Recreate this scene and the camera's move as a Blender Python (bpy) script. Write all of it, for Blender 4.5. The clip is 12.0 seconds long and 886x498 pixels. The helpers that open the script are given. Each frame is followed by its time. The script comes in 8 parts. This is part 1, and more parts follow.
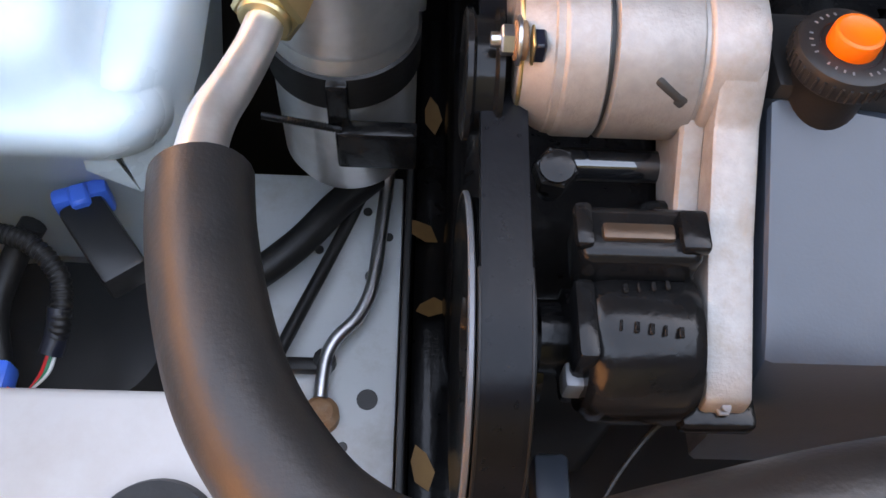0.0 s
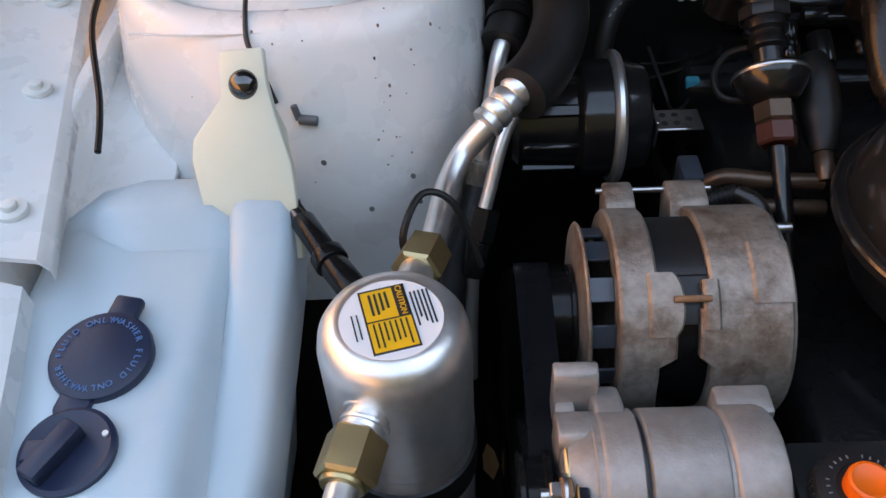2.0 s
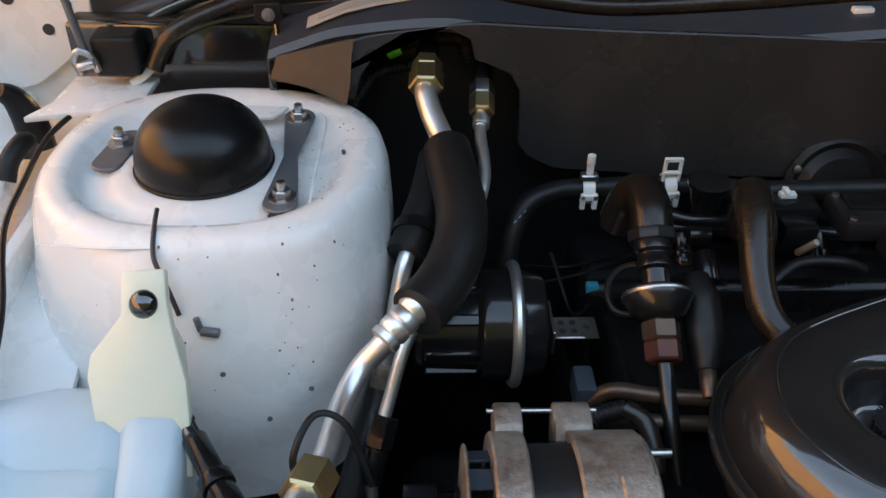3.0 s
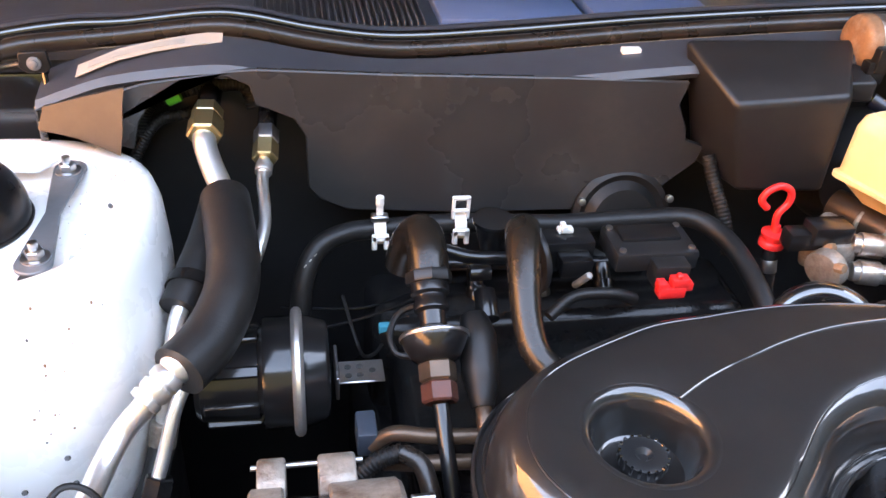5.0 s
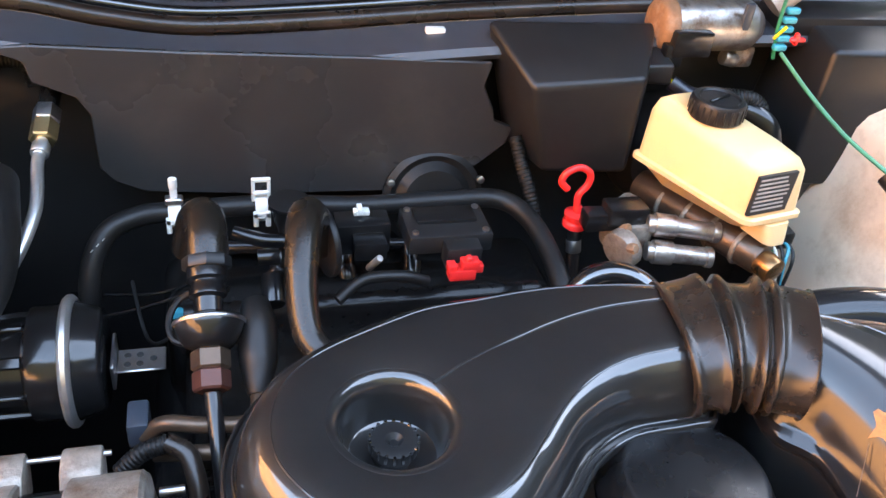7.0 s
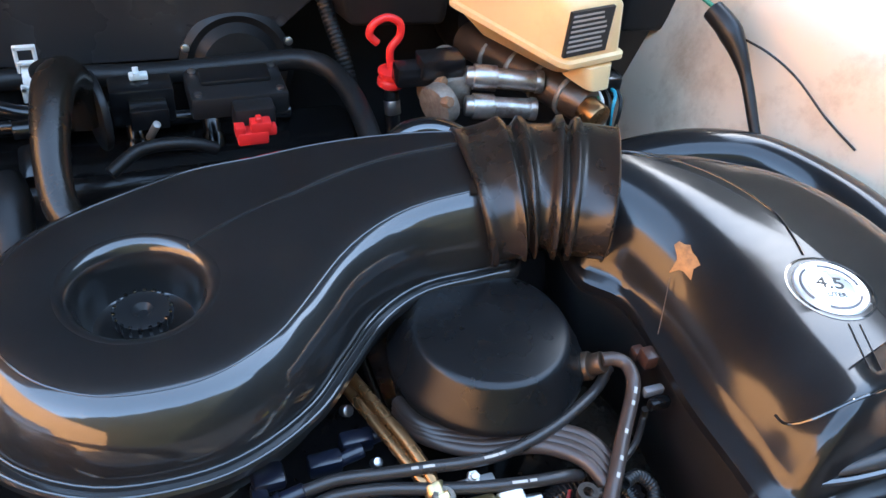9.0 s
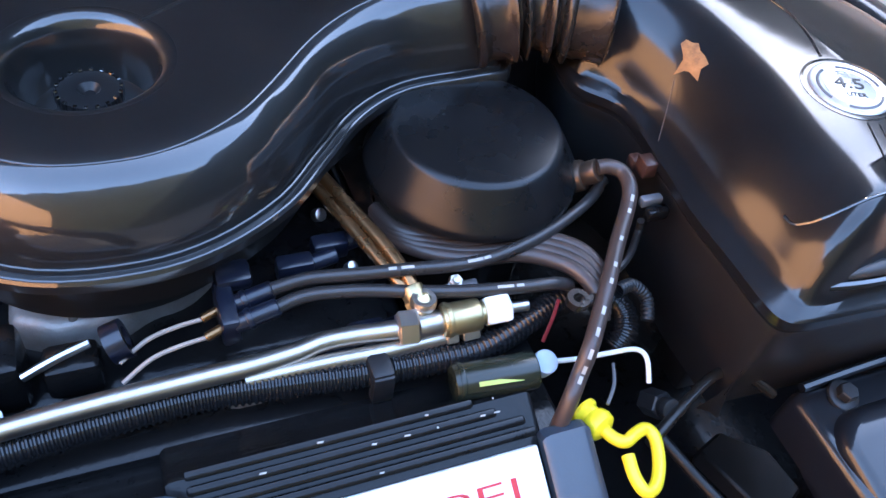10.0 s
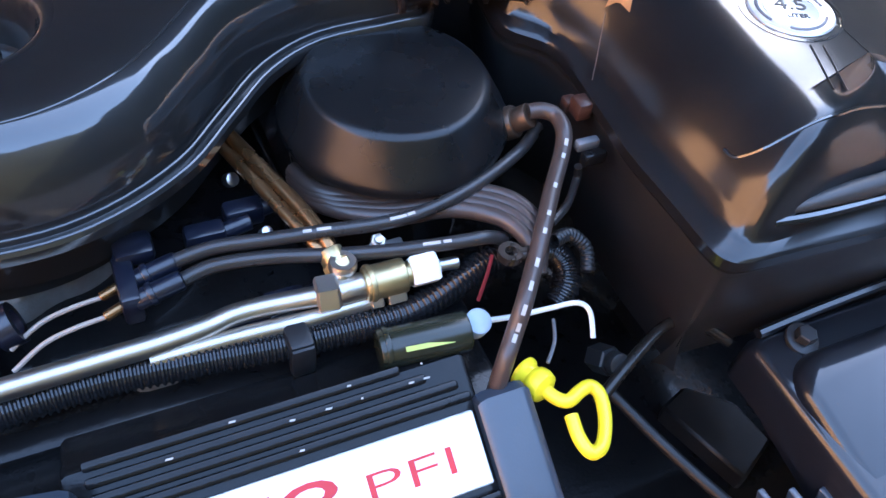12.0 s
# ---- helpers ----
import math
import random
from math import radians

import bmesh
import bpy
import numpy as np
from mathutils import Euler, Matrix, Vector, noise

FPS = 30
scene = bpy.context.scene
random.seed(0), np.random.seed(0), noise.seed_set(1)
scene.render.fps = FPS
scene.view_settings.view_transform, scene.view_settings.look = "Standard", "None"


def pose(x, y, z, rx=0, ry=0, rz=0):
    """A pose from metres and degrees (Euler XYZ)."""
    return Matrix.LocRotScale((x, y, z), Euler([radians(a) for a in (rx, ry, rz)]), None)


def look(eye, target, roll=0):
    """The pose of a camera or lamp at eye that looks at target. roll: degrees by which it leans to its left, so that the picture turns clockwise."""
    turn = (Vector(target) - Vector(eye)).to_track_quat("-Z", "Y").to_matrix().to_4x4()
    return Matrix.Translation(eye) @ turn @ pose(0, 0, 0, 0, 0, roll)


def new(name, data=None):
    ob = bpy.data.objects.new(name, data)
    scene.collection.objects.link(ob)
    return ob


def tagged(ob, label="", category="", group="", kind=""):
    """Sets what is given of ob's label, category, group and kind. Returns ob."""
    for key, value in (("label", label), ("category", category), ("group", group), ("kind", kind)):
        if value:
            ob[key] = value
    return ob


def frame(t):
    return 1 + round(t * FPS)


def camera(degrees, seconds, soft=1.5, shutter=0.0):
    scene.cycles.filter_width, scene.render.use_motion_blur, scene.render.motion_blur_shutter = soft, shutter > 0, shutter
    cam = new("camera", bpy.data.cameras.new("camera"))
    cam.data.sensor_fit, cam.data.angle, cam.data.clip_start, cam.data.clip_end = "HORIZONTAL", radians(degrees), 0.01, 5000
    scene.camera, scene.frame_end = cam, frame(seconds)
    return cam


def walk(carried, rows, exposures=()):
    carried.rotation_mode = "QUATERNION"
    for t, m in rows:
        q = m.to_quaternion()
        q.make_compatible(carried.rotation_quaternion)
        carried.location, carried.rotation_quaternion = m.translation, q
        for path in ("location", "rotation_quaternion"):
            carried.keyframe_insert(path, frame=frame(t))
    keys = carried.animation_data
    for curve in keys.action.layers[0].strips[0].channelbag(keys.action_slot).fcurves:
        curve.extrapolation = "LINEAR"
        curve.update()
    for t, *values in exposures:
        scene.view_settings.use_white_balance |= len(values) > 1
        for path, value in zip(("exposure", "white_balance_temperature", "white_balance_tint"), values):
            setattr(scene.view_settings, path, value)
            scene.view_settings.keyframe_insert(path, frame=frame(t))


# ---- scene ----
cam = camera(55.2, 12.0)
PATH = [
    (0, (-0.0100, 0.0377, 1.1591), (0.0650, 1.0484, -0.5652), 5.54),
    (0.5, (-0.0050, 0.0556, 1.1765), (0.0780, 1.1824, -0.4730), 4.56),
    (1, (-0.0090, 0.0774, 1.2055), (0.0170, 1.2941, -0.3814), 1.06),
    (1.2, (-0.0160, 0.0837, 1.2197), (0.0080, 1.3687, -0.3132), 0.42),
    (1.5, (-0.0160, 0.0936, 1.2505), (-0.0360, 1.4327, -0.2353), -0.47),
    (2, (-0.0120, 0.1014, 1.2928), (-0.0660, 1.5254, -0.1102), -3.22),
    (2.5, (0.0020, 0.1089, 1.3341), (-0.0690, 1.6125, 0.0177), -4.40),
    (2.8, (0.0190, 0.1181, 1.3539), (0.0030, 1.7118, 0.1458), -1.80),
    (3, (0.0330, 0.1322, 1.3659), (0.1060, 1.7469, 0.1888), 1.35),
    (3.2, (0.0470, 0.1348, 1.3695), (0.1650, 1.7656, 0.2172), 2.22),
    (4.8, (0.1310, 0.1402, 1.3909), (0.4630, 1.7577, 0.2630), 4.10),
    (5, (0.1410, 0.1364, 1.3926), (0.4810, 1.7506, 0.2631), 4.15),
    (5.5, (0.1840, 0.1377, 1.3883), (0.6110, 1.7262, 0.2498), 6.39),
    (6, (0.2210, 0.1338, 1.3889), (0.6970, 1.7174, 0.2644), 6.66),
    (6.5, (0.2490, 0.1287, 1.3948), (0.7530, 1.7016, 0.2669), 7.24),
    (7, (0.2810, 0.1213, 1.4061), (0.7970, 1.6641, 0.2414), 7.49),
    (7.2, (0.3000, 0.1159, 1.4039), (0.8260, 1.6676, 0.2570), 7.31),
    (8.8, (0.4170, 0.1052, 1.3489), (1.0750, 1.5470, 0.1283), 7.17),
    (9, (0.4200, 0.1043, 1.3308), (1.0740, 1.4746, 0.0294), 7.98),
    (9.5, (0.4250, 0.0817, 1.2585), (1.1030, 1.3144, -0.1639), 10.84),
    (10, (0.4240, 0.0918, 1.2386), (1.0860, 1.2822, -0.2266), 11.52),
    (10.5, (0.4510, 0.0958, 1.2319), (1.1020, 1.2358, -0.2770), 10.60),
    (11, (0.4650, 0.0803, 1.1919), (1.1170, 1.1678, -0.3543), 10.79),
    (11.5, (0.4700, 0.0816, 1.1998), (1.1240, 1.1921, -0.3288), 10.43),
    (12, (0.4740, 0.0906, 1.2054), (1.1490, 1.2313, -0.2925), 9.22),
]
walk(cam, [(t, look(eye, target, roll)) for t, eye, target, roll in PATH], [(0, 4.5, 9500, 19), (0.5, 4.5, 9400, 18), (1, 4.1, 8900, 17), (2, 3.4, 8500, 15), (2.5, 3.4, 8300, 11), (3.2, 3.6, 8400, 7), (4.8, 5.3, 8600, 19), (6, 5.4, 8300, 16), (7.2, 5.1, 7800, 12), (8.8, 4.5, 6900, 4), (9.5, 4.5, 6100, 12), (10.5, 4.5, 6000, 14), (12, 4.5, 6000, 14)])

# ---- light ----
world = bpy.data.worlds.new("sky")
scene.world = world
world.use_nodes = True
wn = world.node_tree.nodes
sky = wn.new("ShaderNodeTexSky")
sky.sky_type, sky.sun_disc = "NISHITA", False
SUN_EL, SUN_AZ = 21.0, 24.0
sky.sun_elevation, sky.sun_rotation = radians(SUN_EL), radians(SUN_AZ)
sky.altitude, sky.air_density, sky.dust_density = 50, 1.0, 2.0
wn["Background"].inputs[1].default_value = 0.15
world.node_tree.links.new(sky.outputs[0], wn["Background"].inputs[0])
sun_data = bpy.data.lights.new("sun", "SUN")
sun_data.energy, sun_data.angle, sun_data.color = 2.3, radians(0.6), (1.0, 0.80, 0.58)
sun = new("sun", sun_data)
sx, sy = math.sin(radians(SUN_AZ)), math.cos(radians(SUN_AZ))
sun.matrix_world = look((4 * sx, 4 * sy, 4 * math.tan(radians(SUN_EL))), (0, 0, 0))

# ---- materials ----
def material(name, colour, rough=0.5, metal=0.0, vary=0.25, scale=40.0, bump=0.1, bscale=300.0, coat=0.0, dirt=None, dirt_scale=9.0, dirt_amount=0.35, dirt_lo=0.5, coat_rough=0.08, coat_ior=1.5, sss=0.0, trans=0.0, rvary=0.15, spec=0.5):
    """A surface with fine grain, broad blotches and uneven gloss, at real size."""
    m = bpy.data.materials.new(name)
    m.use_nodes = True
    n, l = m.node_tree.nodes, m.node_tree.links
    b = n["Principled BSDF"]
    co = n.new("ShaderNodeTexCoord")
    fine = n.new("ShaderNodeTexNoise")
    fine.inputs["Scale"].default_value, fine.inputs["Detail"].default_value = scale, 6
    l.new(co.outputs["Object"], fine.inputs["Vector"])
    mix = n.new("ShaderNodeMix")
    mix.data_type = "RGBA"
    dark = [c * (1 - vary) for c in colour]
    light = [min(1, c * (1 + vary)) for c in colour]
    mix.inputs[6].default_value, mix.inputs[7].default_value = (*dark, 1), (*light, 1)
    l.new(fine.outputs["Fac"], mix.inputs[0])
    out = mix.outputs[2]
    if dirt:
        broad = n.new("ShaderNodeTexNoise")
        broad.inputs["Scale"].default_value, broad.inputs["Detail"].default_value = dirt_scale, 8
        broad.inputs["Roughness"].default_value = 0.7
        l.new(co.outputs["Object"], broad.inputs["Vector"])
        ramp = n.new("ShaderNodeMapRange")
        ramp.inputs[1].default_value, ramp.inputs[2].default_value = dirt_lo, dirt_lo + 0.2
        ramp.inputs[4].default_value = dirt_amount
        l.new(broad.outputs["Fac"], ramp.inputs[0])
        mix2 = n.new("ShaderNodeMix")
        mix2.data_type = "RGBA"
        mix2.inputs[7].default_value = (*dirt, 1)
        l.new(ramp.outputs[0], mix2.inputs[0])
        l.new(out, mix2.inputs[6])
        out = mix2.outputs[2]
    l.new(out, b.inputs["Base Color"])
    rr = n.new("ShaderNodeMapRange")
    rr.inputs[3].default_value, rr.inputs[4].default_value = max(0.03, rough * (1 - rvary * 2)), min(1, rough * (1 + rvary * 2))
    rn = n.new("ShaderNodeTexNoise")
    rn.inputs["Scale"].default_value, rn.inputs["Detail"].default_value = scale * 0.6, 5
    l.new(co.outputs["Object"], rn.inputs["Vector"])
    l.new(rn.outputs["Fac"], rr.inputs[0])
    l.new(rr.outputs[0], b.inputs["Roughness"])
    b.inputs["Metallic"].default_value = metal
    b.inputs["Specular IOR Level"].default_value = spec
    if coat:
        b.inputs["Coat Weight"].default_value, b.inputs["Coat Roughness"].default_value = coat, coat_rough
        b.inputs["Coat IOR"].default_value = coat_ior
    if sss:
        b.inputs["Subsurface Weight"].default_value, b.inputs["Subsurface Scale"].default_value = sss, 0.02
        b.inputs["Subsurface Radius"].default_value = (1, 1, 1)
    if trans:
        b.inputs["Transmission Weight"].default_value = trans
    if bump:
        bn = n.new("ShaderNodeTexNoise")
        bn.inputs["Scale"].default_value, bn.inputs["Detail"].default_value = bscale, 4
        l.new(co.outputs["Object"], bn.inputs["Vector"])
        bp = n.new("ShaderNodeBump")
        bp.inputs["Strength"].default_value, bp.inputs["Distance"].default_value = bump, 0.001
        l.new(bn.outputs["Fac"], bp.inputs["Height"])
        l.new(bp.outputs[0], b.inputs["Normal"])
    return m


WHITE = material("white_body_paint", (0.86, 0.86, 0.84), 0.28, vary=0.02, dirt=(0.45, 0.37, 0.29), dirt_scale=34, dirt_lo=0.64, dirt_amount=0.45, coat=0.4, bump=0.03, bscale=60)
TANK = material("milky_tank_plastic", (0.53, 0.64, 0.69), 0.30, vary=0.04, scale=15, bump=0.05, bscale=80, sss=0.35, dirt=(0.38, 0.53, 0.64), dirt_scale=7, dirt_amount=0.5)
# body white greyed in colour for the shade deep in the bay, plus brown dirt
SHADEDWHITE = material("shaded_white_rail_paint", (0.50, 0.52, 0.52), 0.45, vary=0.06, scale=25, bump=0.05, bscale=60, dirt=(0.30, 0.27, 0.22), dirt_scale=16, dirt_amount=0.5)
DUSTYFRONT = material("dusty_front_panel_paint", (0.56, 0.52, 0.50), 0.42, vary=0.05, scale=14, bump=0.05, bscale=60, dirt=(0.42, 0.34, 0.29), dirt_scale=8, dirt_amount=0.4)
IVORY = material("ivory_plastic", (0.74, 0.77, 0.62), 0.4, vary=0.05, scale=20, bump=0.05, sss=0.3)
AMBER = material("aged_amber_plastic", (0.84, 0.59, 0.31), 0.3, vary=0.08, scale=14, bump=0.05, sss=0.3, dirt=(0.5, 0.3, 0.1), dirt_amount=0.25)
ALU = material("drawn_aluminium", (0.86, 0.85, 0.83), 0.36, metal=0.92, vary=0.10, scale=90, bump=0.14, bscale=160, dirt=(0.6, 0.57, 0.53), dirt_scale=24, dirt_amount=0.35)
CAST = material("weathered_cast_aluminium", (0.27, 0.235, 0.20), 0.42, metal=0.4, vary=0.5, scale=130, bump=0.55, bscale=380, dirt=(0.10, 0.052, 0.03), dirt_scale=30, dirt_lo=0.47, dirt_amount=0.85)
CASTPALE = material("pale_cast_aluminium", (0.33, 0.305, 0.285), 0.46, metal=0.45, vary=0.24, scale=120, bump=0.3, bscale=500, dirt=(0.24, 0.165, 0.11), dirt_scale=20, dirt_amount=0.55)
BRASS = material("plated_brass", (0.52, 0.415, 0.22), 0.36, metal=0.95, vary=0.12, scale=80, bump=0.08)
STEEL = material("zinc_steel", (0.55, 0.55, 0.56), 0.32, metal=1.0, vary=0.15, scale=120, bump=0.1, dirt=(0.2, 0.15, 0.11), dirt_scale=40, dirt_amount=0.3)
RUST = material("rusty_steel", (0.28, 0.15, 0.08), 0.75, metal=0.3, vary=0.4, scale=120, bump=0.5, dirt=(0.5, 0.42, 0.34), dirt_scale=40)
COPPER = material("copper_tan_tube", (0.30, 0.165, 0.075), 0.28, metal=0.9, vary=0.15, scale=60, bump=0.08)
GLOSS = material("glossy_black_plastic", (0.009, 0.009, 0.010), 0.34, vary=0.25, scale=30, bump=0.05, bscale=900, coat=0.9, coat_rough=0.075, coat_ior=2.0, rvary=0.2, spec=0.2)
SOFTGLOSS = material("soft_gloss_black_plastic", (0.008, 0.008, 0.0088), 0.42, vary=0.25, scale=30, bump=0.06, bscale=900, coat=0.85, coat_rough=0.13, coat_ior=1.55, rvary=0.2, spec=0.10)
LIDBLACK = material("lid_black_plastic", (0.012, 0.012, 0.0125), 0.42, vary=0.25, scale=30, bump=0.05, bscale=900, coat=0.9, coat_rough=0.07, coat_ior=1.75, rvary=0.12, spec=0.3, dirt=(0.020, 0.018, 0.016), dirt_scale=11, dirt_amount=0.45)
SATIN = material("satin_black_plastic", (0.015, 0.015, 0.0158), 0.34, spec=0.33, vary=0.25, scale=30, bump=0.1, bscale=900, dirt=(0.032, 0.028, 0.024), dirt_scale=8)
PANEL = material("charcoal_insulation_panel", (0.031, 0.0305, 0.031), 0.29, vary=0.2, scale=12, bump=0.12, bscale=25, dirt=(0.062, 0.056, 0.050), dirt_scale=9, dirt_amount=0.55)
BLACKMETAL = material("oily_black_metal", (0.0080, 0.0078, 0.0080), 0.18, spec=0.16, vary=0.4, scale=80, bump=0.3, bscale=250, coat=0.16, coat_rough=0.06, dirt=(0.012, 0.0095, 0.008), dirt_scale=20)
COVERBLACK = material("matt_black_cover", (0.0075, 0.0078, 0.0085), 0.28, spec=0.38, vary=0.25, scale=40, bump=0.08, bscale=900, dirt=(0.014, 0.013, 0.012), dirt_scale=14)
RUBBER = material("black_rubber", (0.009, 0.0085, 0.0085), 0.45, spec=0.35, vary=0.25, scale=80, bump=0.15, bscale=400, dirt=(0.035, 0.03, 0.027), dirt_scale=16)
FOAM = material("foam_sleeve", (0.0115, 0.0112, 0.0114), 0.44, vary=0.3, scale=60, bump=0.22, bscale=400, spec=0.42, dirt=(0.024, 0.0185, 0.015), dirt_scale=14, dirt_amount=0.5)
BELT = material("ribbed_belt_rubber", (0.005, 0.0055, 0.007), 0.30, vary=0.3, scale=200, bump=0.1, spec=0.2)
GREYPAINT = material("slate_grey_cover_paint", (0.032, 0.042, 0.057), 0.32, spec=0.75, vary=0.08, scale=60, bump=0.08, bscale=500)
NAVY = material("navy_plastic", (0.006, 0.008, 0.017), 0.32, vary=0.15, scale=50, bump=0.1, coat=0.3)
BROWNWIRE = material("brown_silicone_cable", (0.058, 0.040, 0.033), 0.34, vary=0.15, scale=50, bump=0.05)
HOSERUB = material("oiled_brown_rubber", (0.013, 0.0105, 0.0085), 0.26, spec=0.42, vary=0.3, scale=40, bump=0.12, dirt=(0.032, 0.024, 0.018), dirt_scale=14)
MAROON = material("red_brown_metal", (0.085, 0.030, 0.022), 0.42, metal=0.3, vary=0.25, scale=70, bump=0.2)
BROWNRUB = material("weathered_brown_rubber", (0.020, 0.0145, 0.0115), 0.28, vary=0.3, scale=40, bump=0.15, dirt=(0.07, 0.05, 0.036), dirt_scale=14)
OLIVE = material("olive_plastic", (0.018, 0.020, 0.012), 0.25, vary=0.2)
RED = material("red_plastic", (0.80, 0.03, 0.03), 0.35, vary=0.08, scale=40, bump=0.05, sss=0.1)
ORANGE = material("orange_plastic", (0.86, 0.135, 0.008), 0.4, vary=0.06, scale=60, bump=0.08)
YELLOW = material("yellow_plastic", (0.85, 0.68, 0.02), 0.35, vary=0.05, scale=60, bump=0.05)
LABELYELLOW = material("yellow_label_print", (0.82, 0.45, 0.02), 0.4, vary=0.04, bump=0)
LABELWHITE = material("white_label_stock", (0.78, 0.79, 0.80), 0.35, vary=0.03, bump=0)
PLATEWHITE = material("worn_white_plate", (0.80, 0.80, 0.79), 0.3, vary=0.03, bump=0.02, dirt=(0.55, 0.55, 0.54), dirt_scale=30, dirt_amount=0.3)
DEEPBLACK = material("print_and_recess_black", (0.03, 0.03, 0.03), 0.45, vary=0.1, bump=0)
REDINK = material("red_print", (0.52, 0.012, 0.016), 0.35, vary=0.1, bump=0)
BLUEINK = material("pale_blue_print", (0.08, 0.20, 0.42), 0.4, vary=0.1, bump=0)
GOLDINK = material("gold_print", (0.55, 0.42, 0.10), 0.4, vary=0.2, bump=0)
PALEINK = material("pale_print", (0.40, 0.38, 0.34), 0.4, vary=0.2, bump=0)
GREENTAPE = material("bright_green_tape", (0.08, 0.62, 0.06), 0.45, vary=0.08, bump=0)
TEAL = material("teal_plastic", (0.02, 0.32, 0.42), 0.4, vary=0.1)
BLUEPLASTIC = material("bright_blue_plastic", (0.02, 0.16, 0.72), 0.35, vary=0.1)
GREENWIRE = material("green_wire", (0.02, 0.22, 0.12), 0.4, vary=0.1)
CLEARWHITE = material("white_nylon", (0.78, 0.78, 0.74), 0.35, vary=0.05, bump=0.05)
SILVERBADGE = material("silver_badge", (0.78, 0.78, 0.77), 0.3, metal=0.7, vary=0.06, bump=0.05)
DARKGREY = material("dark_grey_moulding", (0.008, 0.0085, 0.0105), 0.34, vary=0.2, scale=40, bump=0.08, bscale=900, coat=0.75, coat_rough=0.07, coat_ior=1.55, spec=0.15)
ASPHALT = material("asphalt", (0.05, 0.05, 0.05), 0.85, vary=0.4, scale=20, bump=0.5, bscale=80, dirt=(0.09, 0.085, 0.08), dirt_scale=1.5)
STAINED = material("stained_bare_metal", (0.50, 0.475, 0.45), 0.34, metal=0.85, vary=0.35, scale=90, bump=0.35, bscale=260, dirt=(0.16, 0.085, 0.045), dirt_scale=34, dirt_lo=0.46, dirt_amount=0.85)
NICKEL = material("nickel_plated_steel", (0.50, 0.455, 0.40), 0.36, metal=1.0, vary=0.12, scale=90, bump=0.08)
DARKRED = material("dark_red_wire", (0.22, 0.015, 0.02), 0.4, vary=0.1)
GREYPLATE = material("dull_grey_plate", (0.17, 0.175, 0.185), 0.5, metal=0.4, vary=0.2, scale=60, bump=0.15)
BROWNMETAL = material("heat_browned_metal", (0.10, 0.065, 0.045), 0.34, metal=0.6, vary=0.35, scale=70, bump=0.2)
DOME = material("smooth_black_rubber", (0.008, 0.008, 0.009), 0.30, vary=0.2, scale=30, bump=0.06, bscale=300, spec=0.35)
GREYWIRE = material("grey_black_cable", (0.028, 0.025, 0.024), 0.3, vary=0.2, scale=60, bump=0.05)
PALEWIRE = material("pale_tan_wire", (0.34, 0.27, 0.22), 0.4, vary=0.15, scale=60, bump=0.05)
SHINYCONDUIT = material("shiny_black_conduit", (0.010, 0.010, 0.011), 0.22, vary=0.2, scale=60, bump=0.05)
CAPNAVY = material("navy_cap_plastic", (0.012, 0.022, 0.055), 0.42, vary=0.15, scale=50, bump=0.1)
LEAF = material("dry_leaf", (0.30, 0.15, 0.05), 0.7, vary=0.3, scale=60)
# black cowl plastic with the sky's blue-grey reflection mixed into its base colour
COWLBLACK = material("sky-tinted_cowl_plastic", (0.048, 0.052, 0.062), 0.34, vary=0.2, scale=30, bump=0.1, bscale=600, spec=0.5, dirt=(0.055, 0.055, 0.06), dirt_scale=10)
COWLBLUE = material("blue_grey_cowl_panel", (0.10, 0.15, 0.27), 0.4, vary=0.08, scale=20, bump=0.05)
GLASS = material("tinted_windscreen", (0.02, 0.03, 0.035), 0.04, vary=0.1, bump=0, rvary=0.05)

from mathutils.bvhtree import BVHTree
# ---- building helpers ----
def part(name, bm, mat, parent=None, label="", sharp=38.0, flat=False):
    """Links a bmesh as one mesh object, under a thing or a part."""
    bmesh.ops.remove_doubles(bm, verts=bm.verts, dist=1e-6)
    bmesh.ops.recalc_face_normals(bm, faces=bm.faces)
    lim = radians(sharp)
    for e in bm.edges:
        if len(e.link_faces) == 2:
            e.smooth = e.calc_face_angle(0) < lim
    for f in bm.faces:
        f.smooth = not flat
    me = bpy.data.meshes.new(name)
    bm.to_mesh(me)
    bm.free()
    me.materials.append(mat)
    ob = new(name, me)
    if parent:
        ob.parent = parent
        if parent.type == "EMPTY":
            ob.matrix_parent_inverse = parent.matrix_basis.inverted()
    if label:
        ob["label"] = label
    return ob


def thing(name, base, label, category, group="", kind=""):
    ob = new(name)
    ob.matrix_basis = Matrix.Translation(base)
    return tagged(ob, label, category, group, kind)


def along(a, b):
    """A pose at a with its z axis towards b."""
    a, b = Vector(a), Vector(b)
    return Matrix.Translation(a) @ (b - a).to_track_quat("Z", "Y").to_matrix().to_4x4()


def join(*bms):
    out = bms[0]
    for b in bms[1:]:
        me = bpy.data.meshes.new("tmp")
        b.to_mesh(me)
        b.free()
        out.from_mesh(me)
        bpy.data.meshes.remove(me)
    return out


def box(lo, hi, bevel=0.002, seg=2, m=None):
    bm = bmesh.new()
    lo, hi = Vector(lo), Vector(hi)
    c, d = (lo + hi) / 2, hi - lo
    bmesh.ops.create_cube(bm, size=1, matrix=Matrix.Translation(c) @ Matrix.Diagonal((*d, 1)))
    if bevel:
        bmesh.ops.bevel(bm, geom=bm.edges[:], offset=min(bevel, min(d) * 0.49), segments=seg, profile=0.5, affect="EDGES")
    if m:
        bm.transform(m)
    return bm


